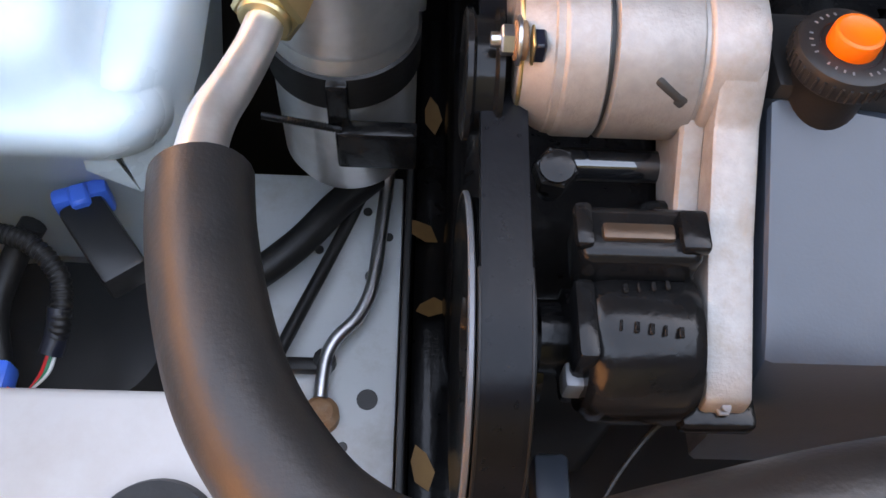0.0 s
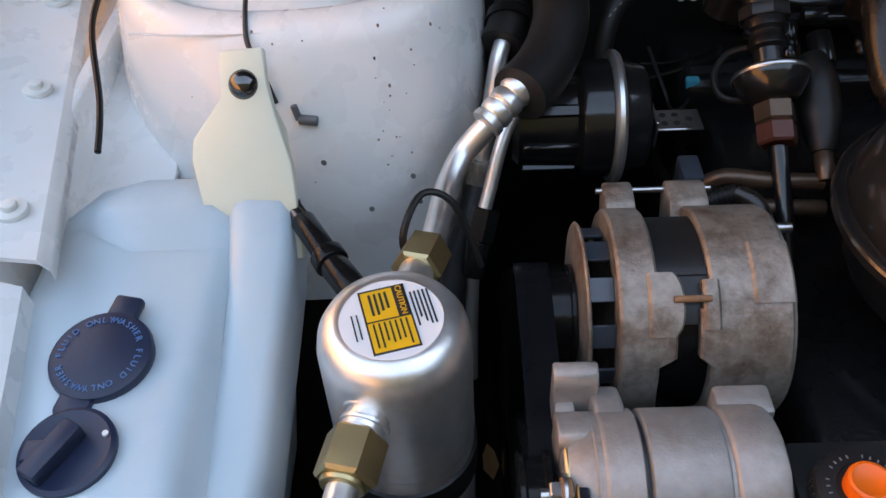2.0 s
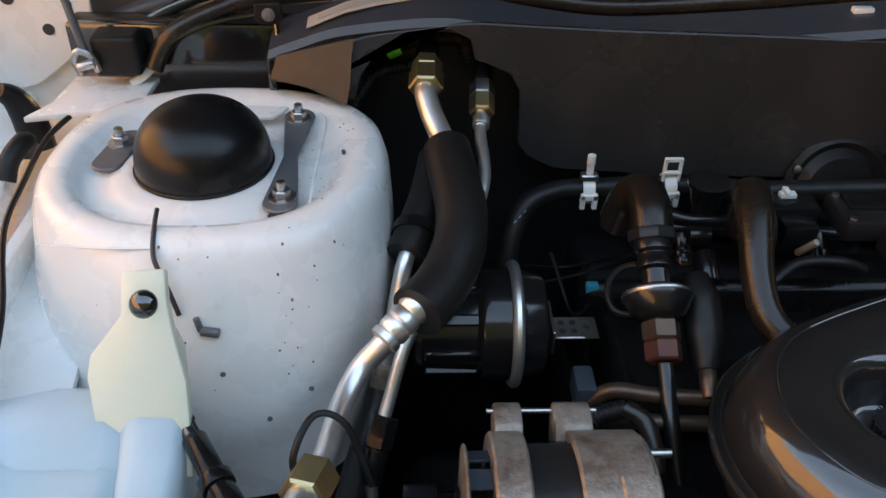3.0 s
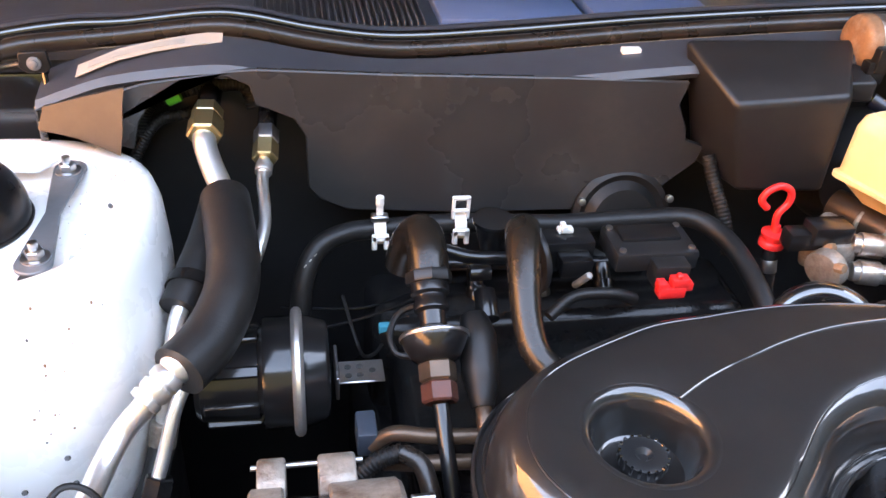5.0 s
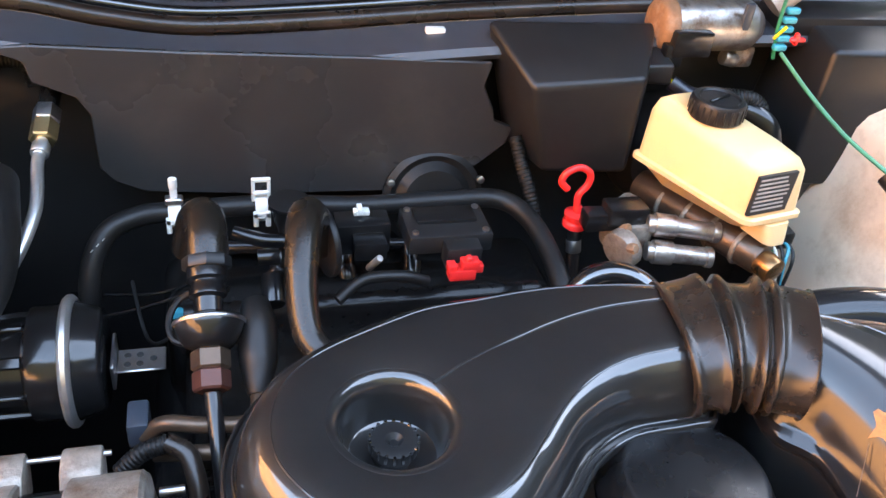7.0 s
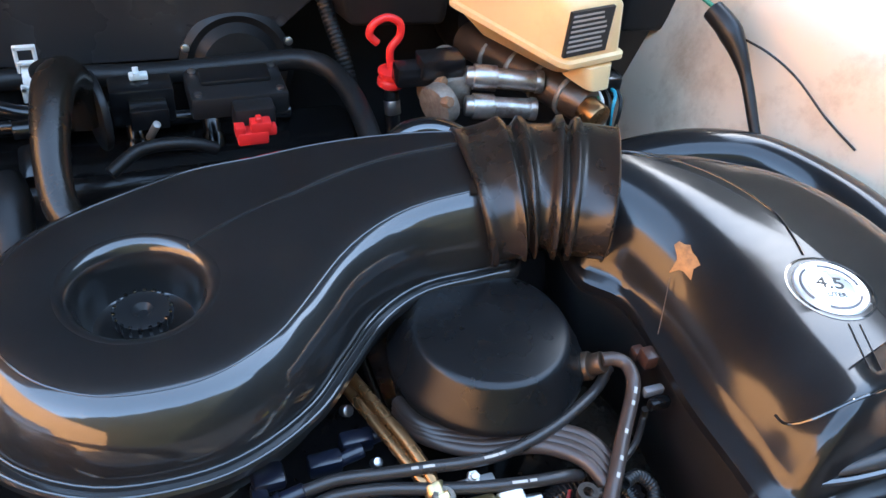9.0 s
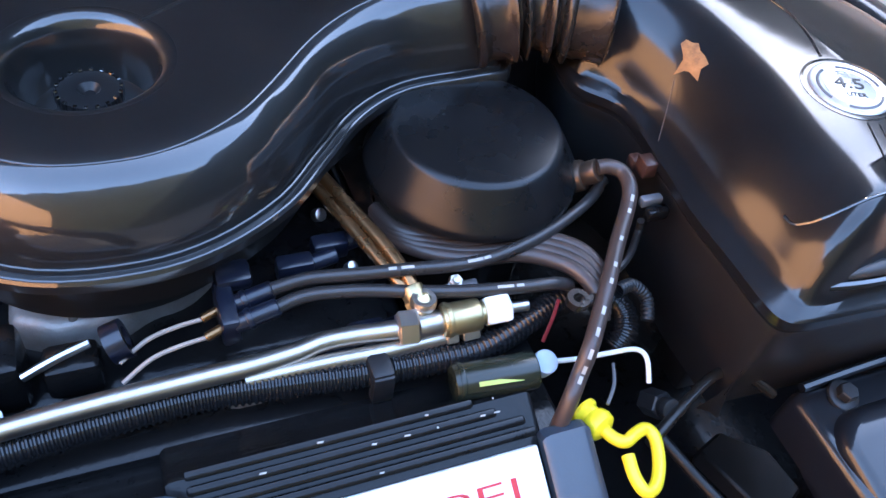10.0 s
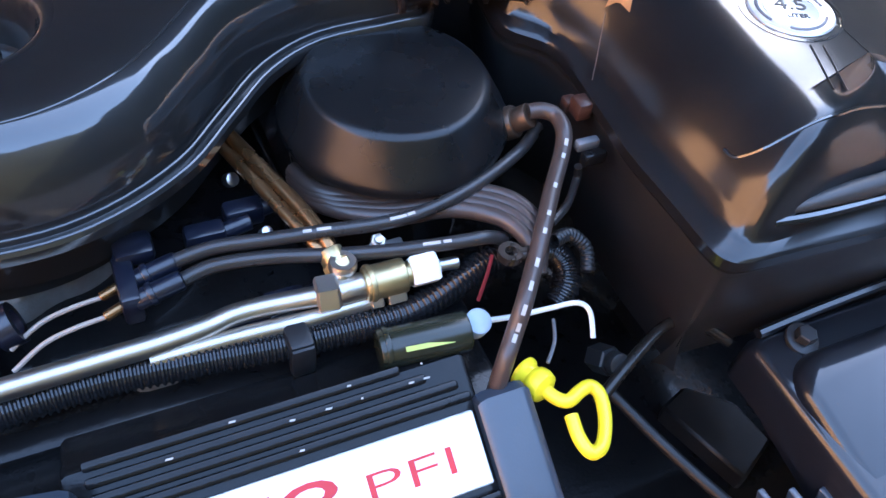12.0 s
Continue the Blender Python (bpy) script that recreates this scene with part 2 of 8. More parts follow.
def lathe(profile, seg=32, m=None, ring=False):
    """Turns (radius, height) pairs about z; ring: a hoop with a hole through it."""
    bm = bmesh.new()
    rings = []
    for r, h in profile:
        if r < 1e-5:
            rings.append([bm.verts.new((0, 0, h))])
        else:
            rings.append([bm.verts.new((r * math.cos(2 * math.pi * k / seg), r * math.sin(2 * math.pi * k / seg), h)) for k in range(seg)])
    for a, b in zip(rings, rings[1:]):
        for k in range(seg):
            q = [a[k % len(a)], a[(k + 1) % len(a)], b[(k + 1) % len(b)], b[k % len(b)]]
            q = list(dict.fromkeys(q))
            if len(q) > 2:
                bm.faces.new(q)
    if ring:
        for k in range(seg):
            bm.faces.new((rings[-1][k], rings[-1][(k + 1) % seg], rings[0][(k + 1) % seg], rings[0][k]))
    for end in () if ring else (rings[0], rings[-1]):
        if len(end) > 2:
            bm.faces.new(end)
    if m:
        bm.transform(m)
    return bm


def rod(a, b, r, bevel=0.0, seg=20, r2=None):
    """A straight cylinder from a to b with softened rims."""
    h = (Vector(b) - Vector(a)).length
    r2 = r if r2 is None else r2
    e = min(bevel, h * 0.4, r * 0.5)
    p = [(r, 0), (r2, h)] if e <= 0 else [(r - e, 0), (r - e * 0.3, e * 0.3), (r, e), (r2, h - e), (r2 - e * 0.3, h - e * 0.3), (r2 - e, h)]
    return lathe(p, seg, along(a, b))


def hexnut(a, b, r):
    h = (Vector(b) - Vector(a)).length
    e = r * 0.12
    return lathe([(r - e, 0), (r, e), (r, h - e), (r - e, h)], 6, along(a, b))


def spline(pts, res=6, closed=False):
    """Catmull-Rom through the points."""
    p = [Vector(q) for q in pts]
    n = len(p)
    out = []
    for i in range(n if closed else n - 1):
        if closed:
            a, b, c, d = p[i - 1], p[i], p[(i + 1) % n], p[(i + 2) % n]
        else:
            a, b, c, d = p[max(i - 1, 0)], p[i], p[i + 1], p[min(i + 2, n - 1)]
        for k in range(res):
            t = k / res
            out.append(0.5 * (2 * b + (c - a) * t + (2 * a - 5 * b + 4 * c - d) * t * t + (3 * b - a - 3 * c + d) * t ** 3))
    if not closed:
        out.append(p[-1])
    return out


def frames_along(path):
    """Frames carried along a path without twisting."""
    tan = [(path[min(i + 1, len(path) - 1)] - path[max(i - 1, 0)]).normalized() for i in range(len(path))]
    ref = Vector((0, 0, 1)) if abs(tan[0].z) < 0.9 else Vector((1, 0, 0))
    u = (ref - tan[0] * ref.dot(tan[0])).normalized()
    out = []
    for t in tan:
        u = (u - t * u.dot(t)).normalized()
        out.append((t, u, t.cross(u)))
    return out


def tube(pts, r, seg=12, res=6, radii=None, wide=1.0, caps=True):
    """A round hose along a smooth path; radii: factors of r, one a point."""
    path = spline(pts, res)
    bm = bmesh.new()
    rings = []
    n = len(pts)
    for i, (p, (t, u, v)) in enumerate(zip(path, frames_along(path))):
        f = 1.0
        if radii:
            s = i / res
            k = min(int(s), n - 2)
            f = radii[k] * (1 - (s - k)) + radii[k + 1] * (s - k)
        rings.append([bm.verts.new(p + r * f * (u * math.cos(2 * math.pi * k / seg) + wide * v * math.sin(2 * math.pi * k / seg))) for k in range(seg)])
    for a, b in zip(rings, rings[1:]):
        for k in range(seg):
            bm.faces.new((a[k], a[(k + 1) % seg], b[(k + 1) % seg], b[k]))
    if caps:
        bm.faces.new(rings[0])
        bm.faces.new(rings[-1])
    return bm


def conduit(pts, r, pitch=0.004, depth=0.12, seg=14):
    """Corrugated tubing along a smooth path."""
    path = spline(pts, 24)
    length = sum((b - a).length for a, b in zip(path, path[1:]))
    n = int(length / pitch) * 4
    dense, acc, want = [], 0.0, 0.0
    for a, b in zip(path, path[1:]):
        d = (b - a).length
        while want <= acc + d and len(dense) <= n:
            dense.append(a.lerp(b, (want - acc) / d if d else 0))
            want += length / n
        acc += d
    bm = bmesh.new()
    rings = []
    for i, (p, (t, u, v)) in enumerate(zip(dense, frames_along(dense))):
        f = r * (1 - (depth if i % 4 in (2, 3) else 0))
        rings.append([bm.verts.new(p + f * (u * math.cos(2 * math.pi * k / seg) + v * math.sin(2 * math.pi * k / seg))) for k in range(seg)])
    for a, b in zip(rings, rings[1:]):
        for k in range(seg):
            bm.faces.new((a[k], a[(k + 1) % seg], b[(k + 1) % seg], b[k]))
    return bm


def loft(rings, caps=True, closed=True):
    """Skins rings of equally many points."""
    bm = bmesh.new()
    vs = [[bm.verts.new(p) for p in ring] for ring in rings]
    n = len(vs[0])
    for a, b in zip(vs, vs[1:]):
        for k in range(n if closed else n - 1):
            bm.faces.new((a[k], a[(k + 1) % n], b[(k + 1) % n], b[k]))
    if caps:
        bm.faces.new(vs[0])
        bm.faces.new(vs[-1])
    return bm


def prism(outline, h0, h1, m=None, bevel=0.0, seg=2):
    """A flat outline (x, y) given thickness from h0 to h1."""
    bm = bmesh.new()
    low = [bm.verts.new((x, y, h0)) for x, y in outline]
    high = [bm.verts.new((x, y, h1)) for x, y in outline]
    bm.faces.new(low)
    bm.faces.new(high)
    n = len(outline)
    for k in range(n):
        bm.faces.new((low[k], low[(k + 1) % n], high[(k + 1) % n], high[k]))
    bmesh.ops.recalc_face_normals(bm, faces=bm.faces)
    if bevel:
        bmesh.ops.bevel(bm, geom=bm.edges[:], offset=bevel, segments=seg, profile=0.5, affect="EDGES")
    if m:
        bm.transform(m)
    return bm


def offset(outline, d):
    """Moves a closed outline inwards by d (outwards if negative)."""
    n = len(outline)
    area = sum(outline[i].x * outline[(i + 1) % n].y - outline[(i + 1) % n].x * outline[i].y for i in range(n))
    s = 1 if area > 0 else -1
    out = []
    for i in range(n):
        t = (outline[(i + 1) % n] - outline[i - 1]).normalized()
        out.append(outline[i] + Vector((-t.y, t.x, 0)) * d * s)
    return out


def mould(outline, steps, rise=None, hole=None):
    """A moulded cover: the outline at several heights, each drawn in by some distance, closed on top, with a round well in it if wanted."""
    rise = rise or (lambda p: 0.0)
    rings = []
    for d, z in steps:
        ring = offset(outline, d)
        for _ in range(3 if d > 0.02 else 0):
            ring = [(ring[i - 1] + ring[i] * 2 + ring[(i + 1) % len(ring)]) / 4 for i in range(len(ring))]
        rings.append([Vector((p.x, p.y, z + rise(p) * max(0, min(1, (z - steps[0][1]) / (steps[-1][1] - steps[0][1]))))) for p in ring])
    bm = loft(rings, caps=False)
    bm.verts.ensure_lookup_table()
    n = len(rings[0])
    top = [bm.verts[(len(rings) - 1) * n + k] for k in range(n)]
    if not hole:
        bmesh.ops.triangle_fill(bm, edges=[bm.edges.get((top[k], top[(k + 1) % n])) for k in range(n)], use_beauty=True, use_dissolve=False)
    else:
        cx, cy, well = hole
        seg = 48
        ws = []
        for r, z in well:
            ws.append([bm.verts.new((cx + r * math.cos(2 * math.pi * k / seg), cy + r * math.sin(2 * math.pi * k / seg), z)) for k in range(seg)])
        for a, b in zip(ws, ws[1:]):
            for k in range(seg):
                bm.faces.new((a[k], a[(k + 1) % seg], b[(k + 1) % seg], b[k]))
        bm.faces.new(ws[-1])
        edges = []
        for ring in (top, ws[0]):
            for k in range(len(ring)):
                e = bm.edges.get((ring[k], ring[(k + 1) % len(ring)]))
                edges.append(e or bm.edges.new((ring[k], ring[(k + 1) % len(ring)])))
        bmesh.ops.triangle_fill(bm, edges=edges, use_beauty=True, use_dissolve=False)
    return bm


def words(text, size, m, depth=0.0004, thin=0.0):
    """Letters with a little thickness, centred, in the plane z = 0 of m."""
    cu = bpy.data.curves.new("words", "FONT")
    cu.body, cu.size, cu.extrude, cu.align_x, cu.align_y = text, size, depth, "CENTER", "CENTER"
    cu.resolution_u, cu.offset = 3, -thin
    ob = bpy.data.objects.new("words", cu)
    scene.collection.objects.link(ob)
    bpy.context.view_layer.update()
    me = bpy.data.meshes.new_from_object(ob.evaluated_get(bpy.context.evaluated_depsgraph_get()))
    bpy.data.objects.remove(ob)
    bpy.data.curves.remove(cu)
    bm = bmesh.new()
    bm.from_mesh(me)
    bpy.data.meshes.remove(me)
    bm.transform(m)
    return bm


def ring_words(text, size, radius, start, m, inward=False):
    """Letters set round a circle, clockwise from the angle start."""
    bms = []
    step = size * 0.78 / radius
    for i, ch in enumerate(text):
        if ch == " ":
            continue
        a = start + (i * step if inward else -i * step)
        t = Matrix.Rotation(a, 4, "Z") @ Matrix.Translation((radius, 0, 0)) @ Matrix.Rotation(math.pi / 2 if inward else -math.pi / 2, 4, "Z")
        bms.append(words(ch, size, m @ t))
    return join(*bms)


def bars(count, length, gap, thick, m, ragged=0.3):
    """Rows of small print too fine to read, as plain bars."""
    rnd = random.Random(count * 7 + int(length * 1e4))
    bms = []
    for i in range(count):
        w = length * (1 - ragged * rnd.random())
        y = (count / 2 - i - 0.5) * gap
        bms.append(box((-length / 2, y - thick / 2, 0), (-length / 2 + w, y + thick / 2, 0.0004), 0))
    bm = join(*bms)
    bm.transform(m)
    return bm


def bolt(a, b, r, parent, name="bolt", mat=None, label=""):
    """A hexagon bolt with its washer, standing on a and pointing to b."""
    a, b = Vector(a), Vector(b)
    d = (b - a).normalized()
    bm = join(rod(a, a + d * r * 0.25, r * 1.55, 0.0004), hexnut(a + d * r * 0.25, a + d * r * 1.2, r), rod(a + d * r * 1.2, b, r * 0.5, 0.0004, 12))
    return part(name, bm, mat or STEEL, parent, label)

# ---- setting: ground, body shell, cowl, hood ----
tagged(part("ground", box((-40, -40, -0.1), (40, 40, 0.0), 0), ASPHALT), "grey asphalt driveway under the car", "ground", kind="structure")

body = thing("engine_bay_body", (0.4, 0.6, 0.2), "white painted steel body shell round the engine bay", "car body", kind="structure")


def strip_loft(profile, ys, shift):
    """A pressed panel: a profile (x, z) carried along y, moved sideways by shift(y)."""
    top = [[Vector((x + shift(y), y, z)) for x, z in profile] for y in ys]
    low = [[Vector((x + shift(y), y, z - 0.004)) for x, z in profile] for y in ys]
    rings = [a + b[::-1] for a, b in zip(top, low)]
    return loft(rings)


# fender rail with its stepped flange
lean = lambda y: -0.22 * (y - 0.55)
rail = strip_loft([(-0.75, 0.93), (-0.55, 0.985), (-0.46, 0.985), (-0.435, 0.965), (-0.415, 0.915), (-0.405, 0.905), (-0.36, 0.893), (-0.318, 0.886), (-0.312, 0.878), (-0.312, 0.868)], [0.515 + 0.05 * k for k in range(22)], lean)
part("fender_rail", rail, WHITE, body)
front_rail = strip_loft([(-0.75, 0.90), (-0.55, 0.965), (-0.45, 0.96), (-0.42, 0.90), (-0.36, 0.875), (-0.335, 0.865), (-0.33, 0.80), (-0.335, 0.70)], [0.06 + 0.05 * k for k in range(10)], lean)
part("front_fender_panel", front_rail, WHITE, body)
for y in (0.562, 0.72, 0.878):
    x = -0.34 + lean(y)
    part("rail_fastener", join(rod((x, y, 0.889), (x, y, 0.894), 0.0125, 0.001), rod((x, y, 0.894), (x, y, 0.899), 0.006, 0.001, 12)), CLEARWHITE, body, "white plastic push fastener")
part("rail_bumper", tube([(-0.385, 0.955, 0.90), (-0.378, 0.94, 0.92), (-0.386, 0.915, 0.912), (-0.39, 0.90, 0.895)], 0.011, 10, 5), RUBBER, body, "black rubber hood bumper")
part("inner_panel", box((-0.36, 0.10, 0.40), (-0.345, 1.10, 0.88), 0.004), WHITE, body)
part("inner_ledge", box((-0.36, 0.52, 0.79), (-0.20, 0.72, 0.80), 0.004), WHITE, body)
part("tower_apron", loft([[Vector((x0, y, z)), Vector((-0.30, y, z + 0.004)), Vector((-0.27, y, z - 0.004)), Vector((-0.27, y, z - 0.012)), Vector((x0, y, z - 0.01))] for x0, y, z in ((-0.36, 0.60, 0.803), (-0.37, 0.66, 0.812), (-0.38, 0.74, 0.838), (-0.39, 0.85, 0.852), (-0.40, 1.0, 0.855))]), WHITE, body, "white welded apron beside the strut tower")


def squarish(cx, cy, z, rx, ry, e=2.6, n=64):
    out = []
    for k in range(n):
        a = 2 * math.pi * k / n
        c, s = math.cos(a), math.sin(a)
        out.append(Vector((cx + rx * math.copysign(abs(c) ** (2 / e), c), cy + ry * math.copysign(abs(s) ** (2 / e), s), z)))
    return out


tower_rings = [squarish(-0.172, 0.861, 0.915, 0.060, 0.060, 2), squarish(-0.172, 0.861, 0.938, 0.0645, 0.0645, 2), squarish(-0.172, 0.861, 0.9395, 0.072, 0.072, 2),
               squarish(-0.172, 0.861, 0.9345, 0.086, 0.084, 2), squarish(-0.172, 0.863, 0.9285, 0.097, 0.094, 2.1), squarish(-0.169, 0.867, 0.9275, 0.112, 0.105, 2.2),
               squarish(-0.166, 0.872, 0.931, 0.124, 0.116, 2.3), squarish(-0.165, 0.876, 0.941, 0.133, 0.125, 2.4), squarish(-0.164, 0.882, 0.943, 0.145, 0.138, 2.4),
               squarish(-0.163, 0.882, 0.941, 0.160, 0.147, 2.4), squarish(-0.162, 0.881, 0.935, 0.167, 0.155, 2.4), squarish(-0.162, 0.879, 0.918, 0.172, 0.163, 2.4),
               squarish(-0.162, 0.870, 0.87, 0.176, 0.180, 2.4), squarish(-0.164, 0.858, 0.80, 0.178, 0.190, 2.4), squarish(-0.167, 0.862, 0.745, 0.174, 0.190, 2.5), squarish(-0.168, 0.866, 0.66, 0.168, 0.190, 2.5)]
tower = part("strut_tower", loft(tower_rings, caps=False), WHITE, body, "white painted strut tower with worn edges", sharp=60)
for x, y, z in ((-0.093, 0.658, 0.80), (-0.0354, 0.884, 0.9415), (-0.055, 0.665, 0.83), (-0.05, 0.655, 0.81), (-0.13, 0.668, 0.845), (-0.15, 0.80, 0.9335)):
    part("drain_hole", rod((x, y - 0.003, z - 0.001), (x, y - 0.006, z + 0.002), 0.0022, 0, 10), DEEPBLACK, tower)
part("seam_slit", tube([(-0.192, 0.765, 0.949), (-0.190, 0.742, 0.944), (-0.187, 0.718, 0.931), (-0.178, 0.706, 0.915), (-0.168, 0.696, 0.885)], 0.0022, 8, 5), DEEPBLACK, tower)
part("seam_edge", tube([(-0.335, 1.0, 0.93), (-0.348, 0.93, 0.93), (-0.345, 0.85, 0.925), (-0.34, 0.78, 0.915), (-0.318, 0.70, 0.89), (-0.31, 0.65, 0.875)], 0.003, 8, 5), RUBBER, tower, "dark sealed seam")

part("top_seam", tube([(-0.062, 0.775, 0.9335), (-0.060, 0.82, 0.9425), (-0.0585, 0.88, 0.944), (-0.058, 0.94, 0.943), (-0.066, 0.965, 0.941)], 0.0016, 6, 6), WHITE, tower, "raised panel seam")
part("top_patch", prism([(-0.245, 0.962), (-0.235, 0.985), (-0.10, 0.975), (-0.115, 0.950)], 0.9405, 0.9445, None, 0.001, 1), WHITE, tower, "welded white patch plate")
part("front_seam", tube([(-0.290, 0.735, 0.9330), (-0.24, 0.728, 0.9335), (-0.18, 0.7268, 0.9338), (-0.12, 0.731, 0.9335), (-0.075, 0.745, 0.9335)], 0.0012, 6, 6), WHITE, tower, "worn press line")
part("weld_tab", join(rod((-0.150, 0.690, 0.872), (-0.134, 0.688, 0.871), 0.0045, 0.001, 12), rod((-0.153, 0.692, 0.885), (-0.150, 0.690, 0.872), 0.003, 0.0005, 10)), GREYPLATE, tower, "small bent steel tab")

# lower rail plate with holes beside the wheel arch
plate = part("rail_plate", box((-0.36, 0.12, 0.49), (-0.018, 0.490, 0.515), 0.003), SHADEDWHITE, body, "white frame rail plate with drilled holes")
for x, y, r in ((-0.05, 0.451, 0.004), (-0.041, 0.274, 0.0085), (-0.043, 0.385, 0.006), (-0.03, 0.425, 0.004), (-0.058, 0.235, 0.004), (-0.09, 0.41, 0.004)):
    part("rail_hole", rod((x, y, 0.512), (x, y, 0.5165), r, 0, 16), DEEPBLACK, plate)
part("radiator_support", box((-0.60, -0.10, 0.64), (-0.10, 0.203, 0.72), 0.008, 3), DUSTYFRONT, body, "white front cross panel")
part("front_panel_low", box((-0.10, 0.02, 0.40), (0.9, 0.10, 0.62), 0.008), SATIN, body)

# firewall, cowl and opening for the refrigerant lines
part("firewall", box((-0.36, 1.085, 0.16), (1.25, 1.11, 1.0), 0.004), SATIN, body, "black coated firewall")
upright = Matrix(((1, 0, 0, 0), (0, 0, -1, 1.02), (0, 1, 0, 0), (0, 0, 0, 1)))
shape = [(-0.126, 0.955), (-0.081, 0.947), (-0.031, 0.930), (-0.022, 0.964), (-0.001, 0.994), (0.027, 1.012), (0.075, 1.0155), (0.098, 1.005), (0.103, 0.982), (0.117, 0.977), (0.145, 0.964), (0.157, 0.943), (0.158, 0.876), (0.172, 0.858), (0.205, 0.842), (0.335, 0.832), (0.50, 0.829), (0.575, 0.838), (0.61, 0.862), (0.646, 0.894), (0.651, 0.916), (0.625, 0.926), (0.622, 0.942), (0.606, 0.973), (0.613, 1.003), (0.456, 1.0105), (0.258, 1.0165), (0.105, 1.024), (0.075, 1.022), (-0.014, 1.009), (-0.104, 0.980), (-0.122, 0.968)]
part("insulation_panel", prism(shape, -0.004, 0.004, upright @ Matrix.Rotation(0, 4, "X"), 0.0015, 1), PANEL, body, "charcoal moulded firewall insulation panel")
flap = prism([(-0.121, 0.967), (-0.114, 0.989), (-0.071, 1.002), (-0.028, 1.014), (-0.031, 0.998), (-0.033, 0.972), (-0.037, 0.949), (-0.080, 0.962)], 0, 0.004)
for v in flap.verts:
    v.co = Vector((v.co.x, 1.016 + (v.co.y - 1.0) * 0.45 - (v.co.x + 0.12) * 0.25 - v.co.z, v.co.y))
bmesh.ops.recalc_face_normals(flap, faces=flap.faces)
part("panel_flap", flap, PANEL, body, "tilted corner of the insulation panel")
cowl_line = [(-0.125, 1.003), (-0.085, 1.018), (-0.04, 1.031), (0.05, 1.041), (0.10, 1.038), (0.175, 1.023), (0.27, 1.013), (0.41, 1.020), (0.62, 1.036), (0.91, 1.050), (1.25, 1.055)]
path = spline([(x, 1.06, z) for x, z in cowl_line], 6)
rings = [[Vector((p.x, 1.016, p.z - 0.022)), Vector((p.x, 1.022, p.z - 0.014)), Vector((p.x, 1.06, p.z - 0.008)), Vector((p.x, 1.085, p.z - 0.006)), Vector((p.x, 1.085, p.z - 0.03)), Vector((p.x, 1.022, p.z - 0.03))] for p in path]
part("cowl_ledge", loft(rings), COWLBLACK, body, "dark cowl ledge with a soft sheen")
part("weather_strip", tube([(-0.262, 1.05, 0.955), (-0.249, 1.055, 0.979), (-0.228, 1.06, 0.998), (-0.19, 1.072, 1.014), (-0.145, 1.088, 1.024)] + [(x, 1.098, z) for x, z in cowl_line[2:]], 0.011, 12, 6), BROWNRUB, body, "brown-black rubber weather strip")
part("cowl_lip", tube([(-0.30, 1.09, 0.965), (-0.26, 1.10, 1.0), (-0.19, 1.115, 1.022), (-0.11, 1.128, 1.032)] + [(x, 1.13, z + 0.004) for x, z in cowl_line[2:]], 0.008, 10, 6), GLOSS, body)
part("cowl_edge", tube([(-0.36, 1.12, 0.965), (-0.26, 1.135, 1.0), (-0.14, 1.148, 1.022)] + [(x, 1.150, z - 0.004) for x, z in cowl_line[2:]], 0.014, 10, 6), COWLBLACK, body)
grille = part("cowl_grille", box((-0.36, 1.14, 0.985), (1.25, 1.42, 1.012), 0.003), COWLBLACK, body, "black louvred cowl grille")
for k in range(26):
    x = 0.10 + k * 0.0085
    part("louvre", box((x, 1.165, 1.012), (x + 0.003, 1.30, 1.024), 0.001, 1), COWLBLACK, grille)
for a, b in ((0.335, 0.53), (0.545, 0.72)):
    part("cowl_pad", box((a, 1.17, 1.010), (b, 1.30, 1.026), 0.004), COWLBLUE, grille, "blue-grey cowl panel")
label = part("cowl_sticker", loft([[Vector((x, y0, z)), Vector((x, y0 + 0.022, z + 0.004)), Vector((x, y0 + 0.022, z + 0.003)), Vector((x, y0, z - 0.001))] for x, y0, z in ((-0.082, 1.030, 1.012), (-0.04, 1.042, 1.0255), (0.0, 1.052, 1.0315), (0.04, 1.062, 1.0345), (0.070, 1.070, 1.035))]), material("aged_paper_label", (0.50, 0.44, 0.37), 0.45, vary=0.08, scale=60, bump=0.02), body, "off-white paper sticker")
part("sticker_print", loft([[Vector((x, y0 + 0.006, z + 0.0016)), Vector((x, y0 + 0.016, z + 0.0034)), Vector((x, y0 + 0.016, z + 0.0030)), Vector((x, y0 + 0.006, z + 0.0012))] for x, y0, z in ((-0.070, 1.034, 1.0165), (-0.04, 1.042, 1.0258), (0.0, 1.052, 1.0318), (0.03, 1.0595, 1.0340))]), PALEINK, label)
part("wall_clip", box((0.538, 1.057, 1.019), (0.562, 1.068, 1.0285), 0.002), CLEARWHITE, body, "white plastic clip")
pane = box((-0.62, 1.42, 1.0), (1.5, 1.426, 1.75), 0)
pane.transform(Matrix.Translation((0, 1.42, 1.02)) @ Matrix.Rotation(radians(-58), 4, "X") @ Matrix.Translation((0, -1.42, -1.0)))
part("windscreen", pane, GLASS, body, "dark tinted windscreen glass")
part("firewall_corner", box((-0.36, 1.068, 0.5), (-0.118, 1.084, 1.0), 0.004), GLOSS, body, "glossy black recessed corner of the firewall")
part("corner_cheek", box((-0.128, 1.018, 0.70), (-0.118, 1.084, 0.985), 0.004), GLOSS, body)
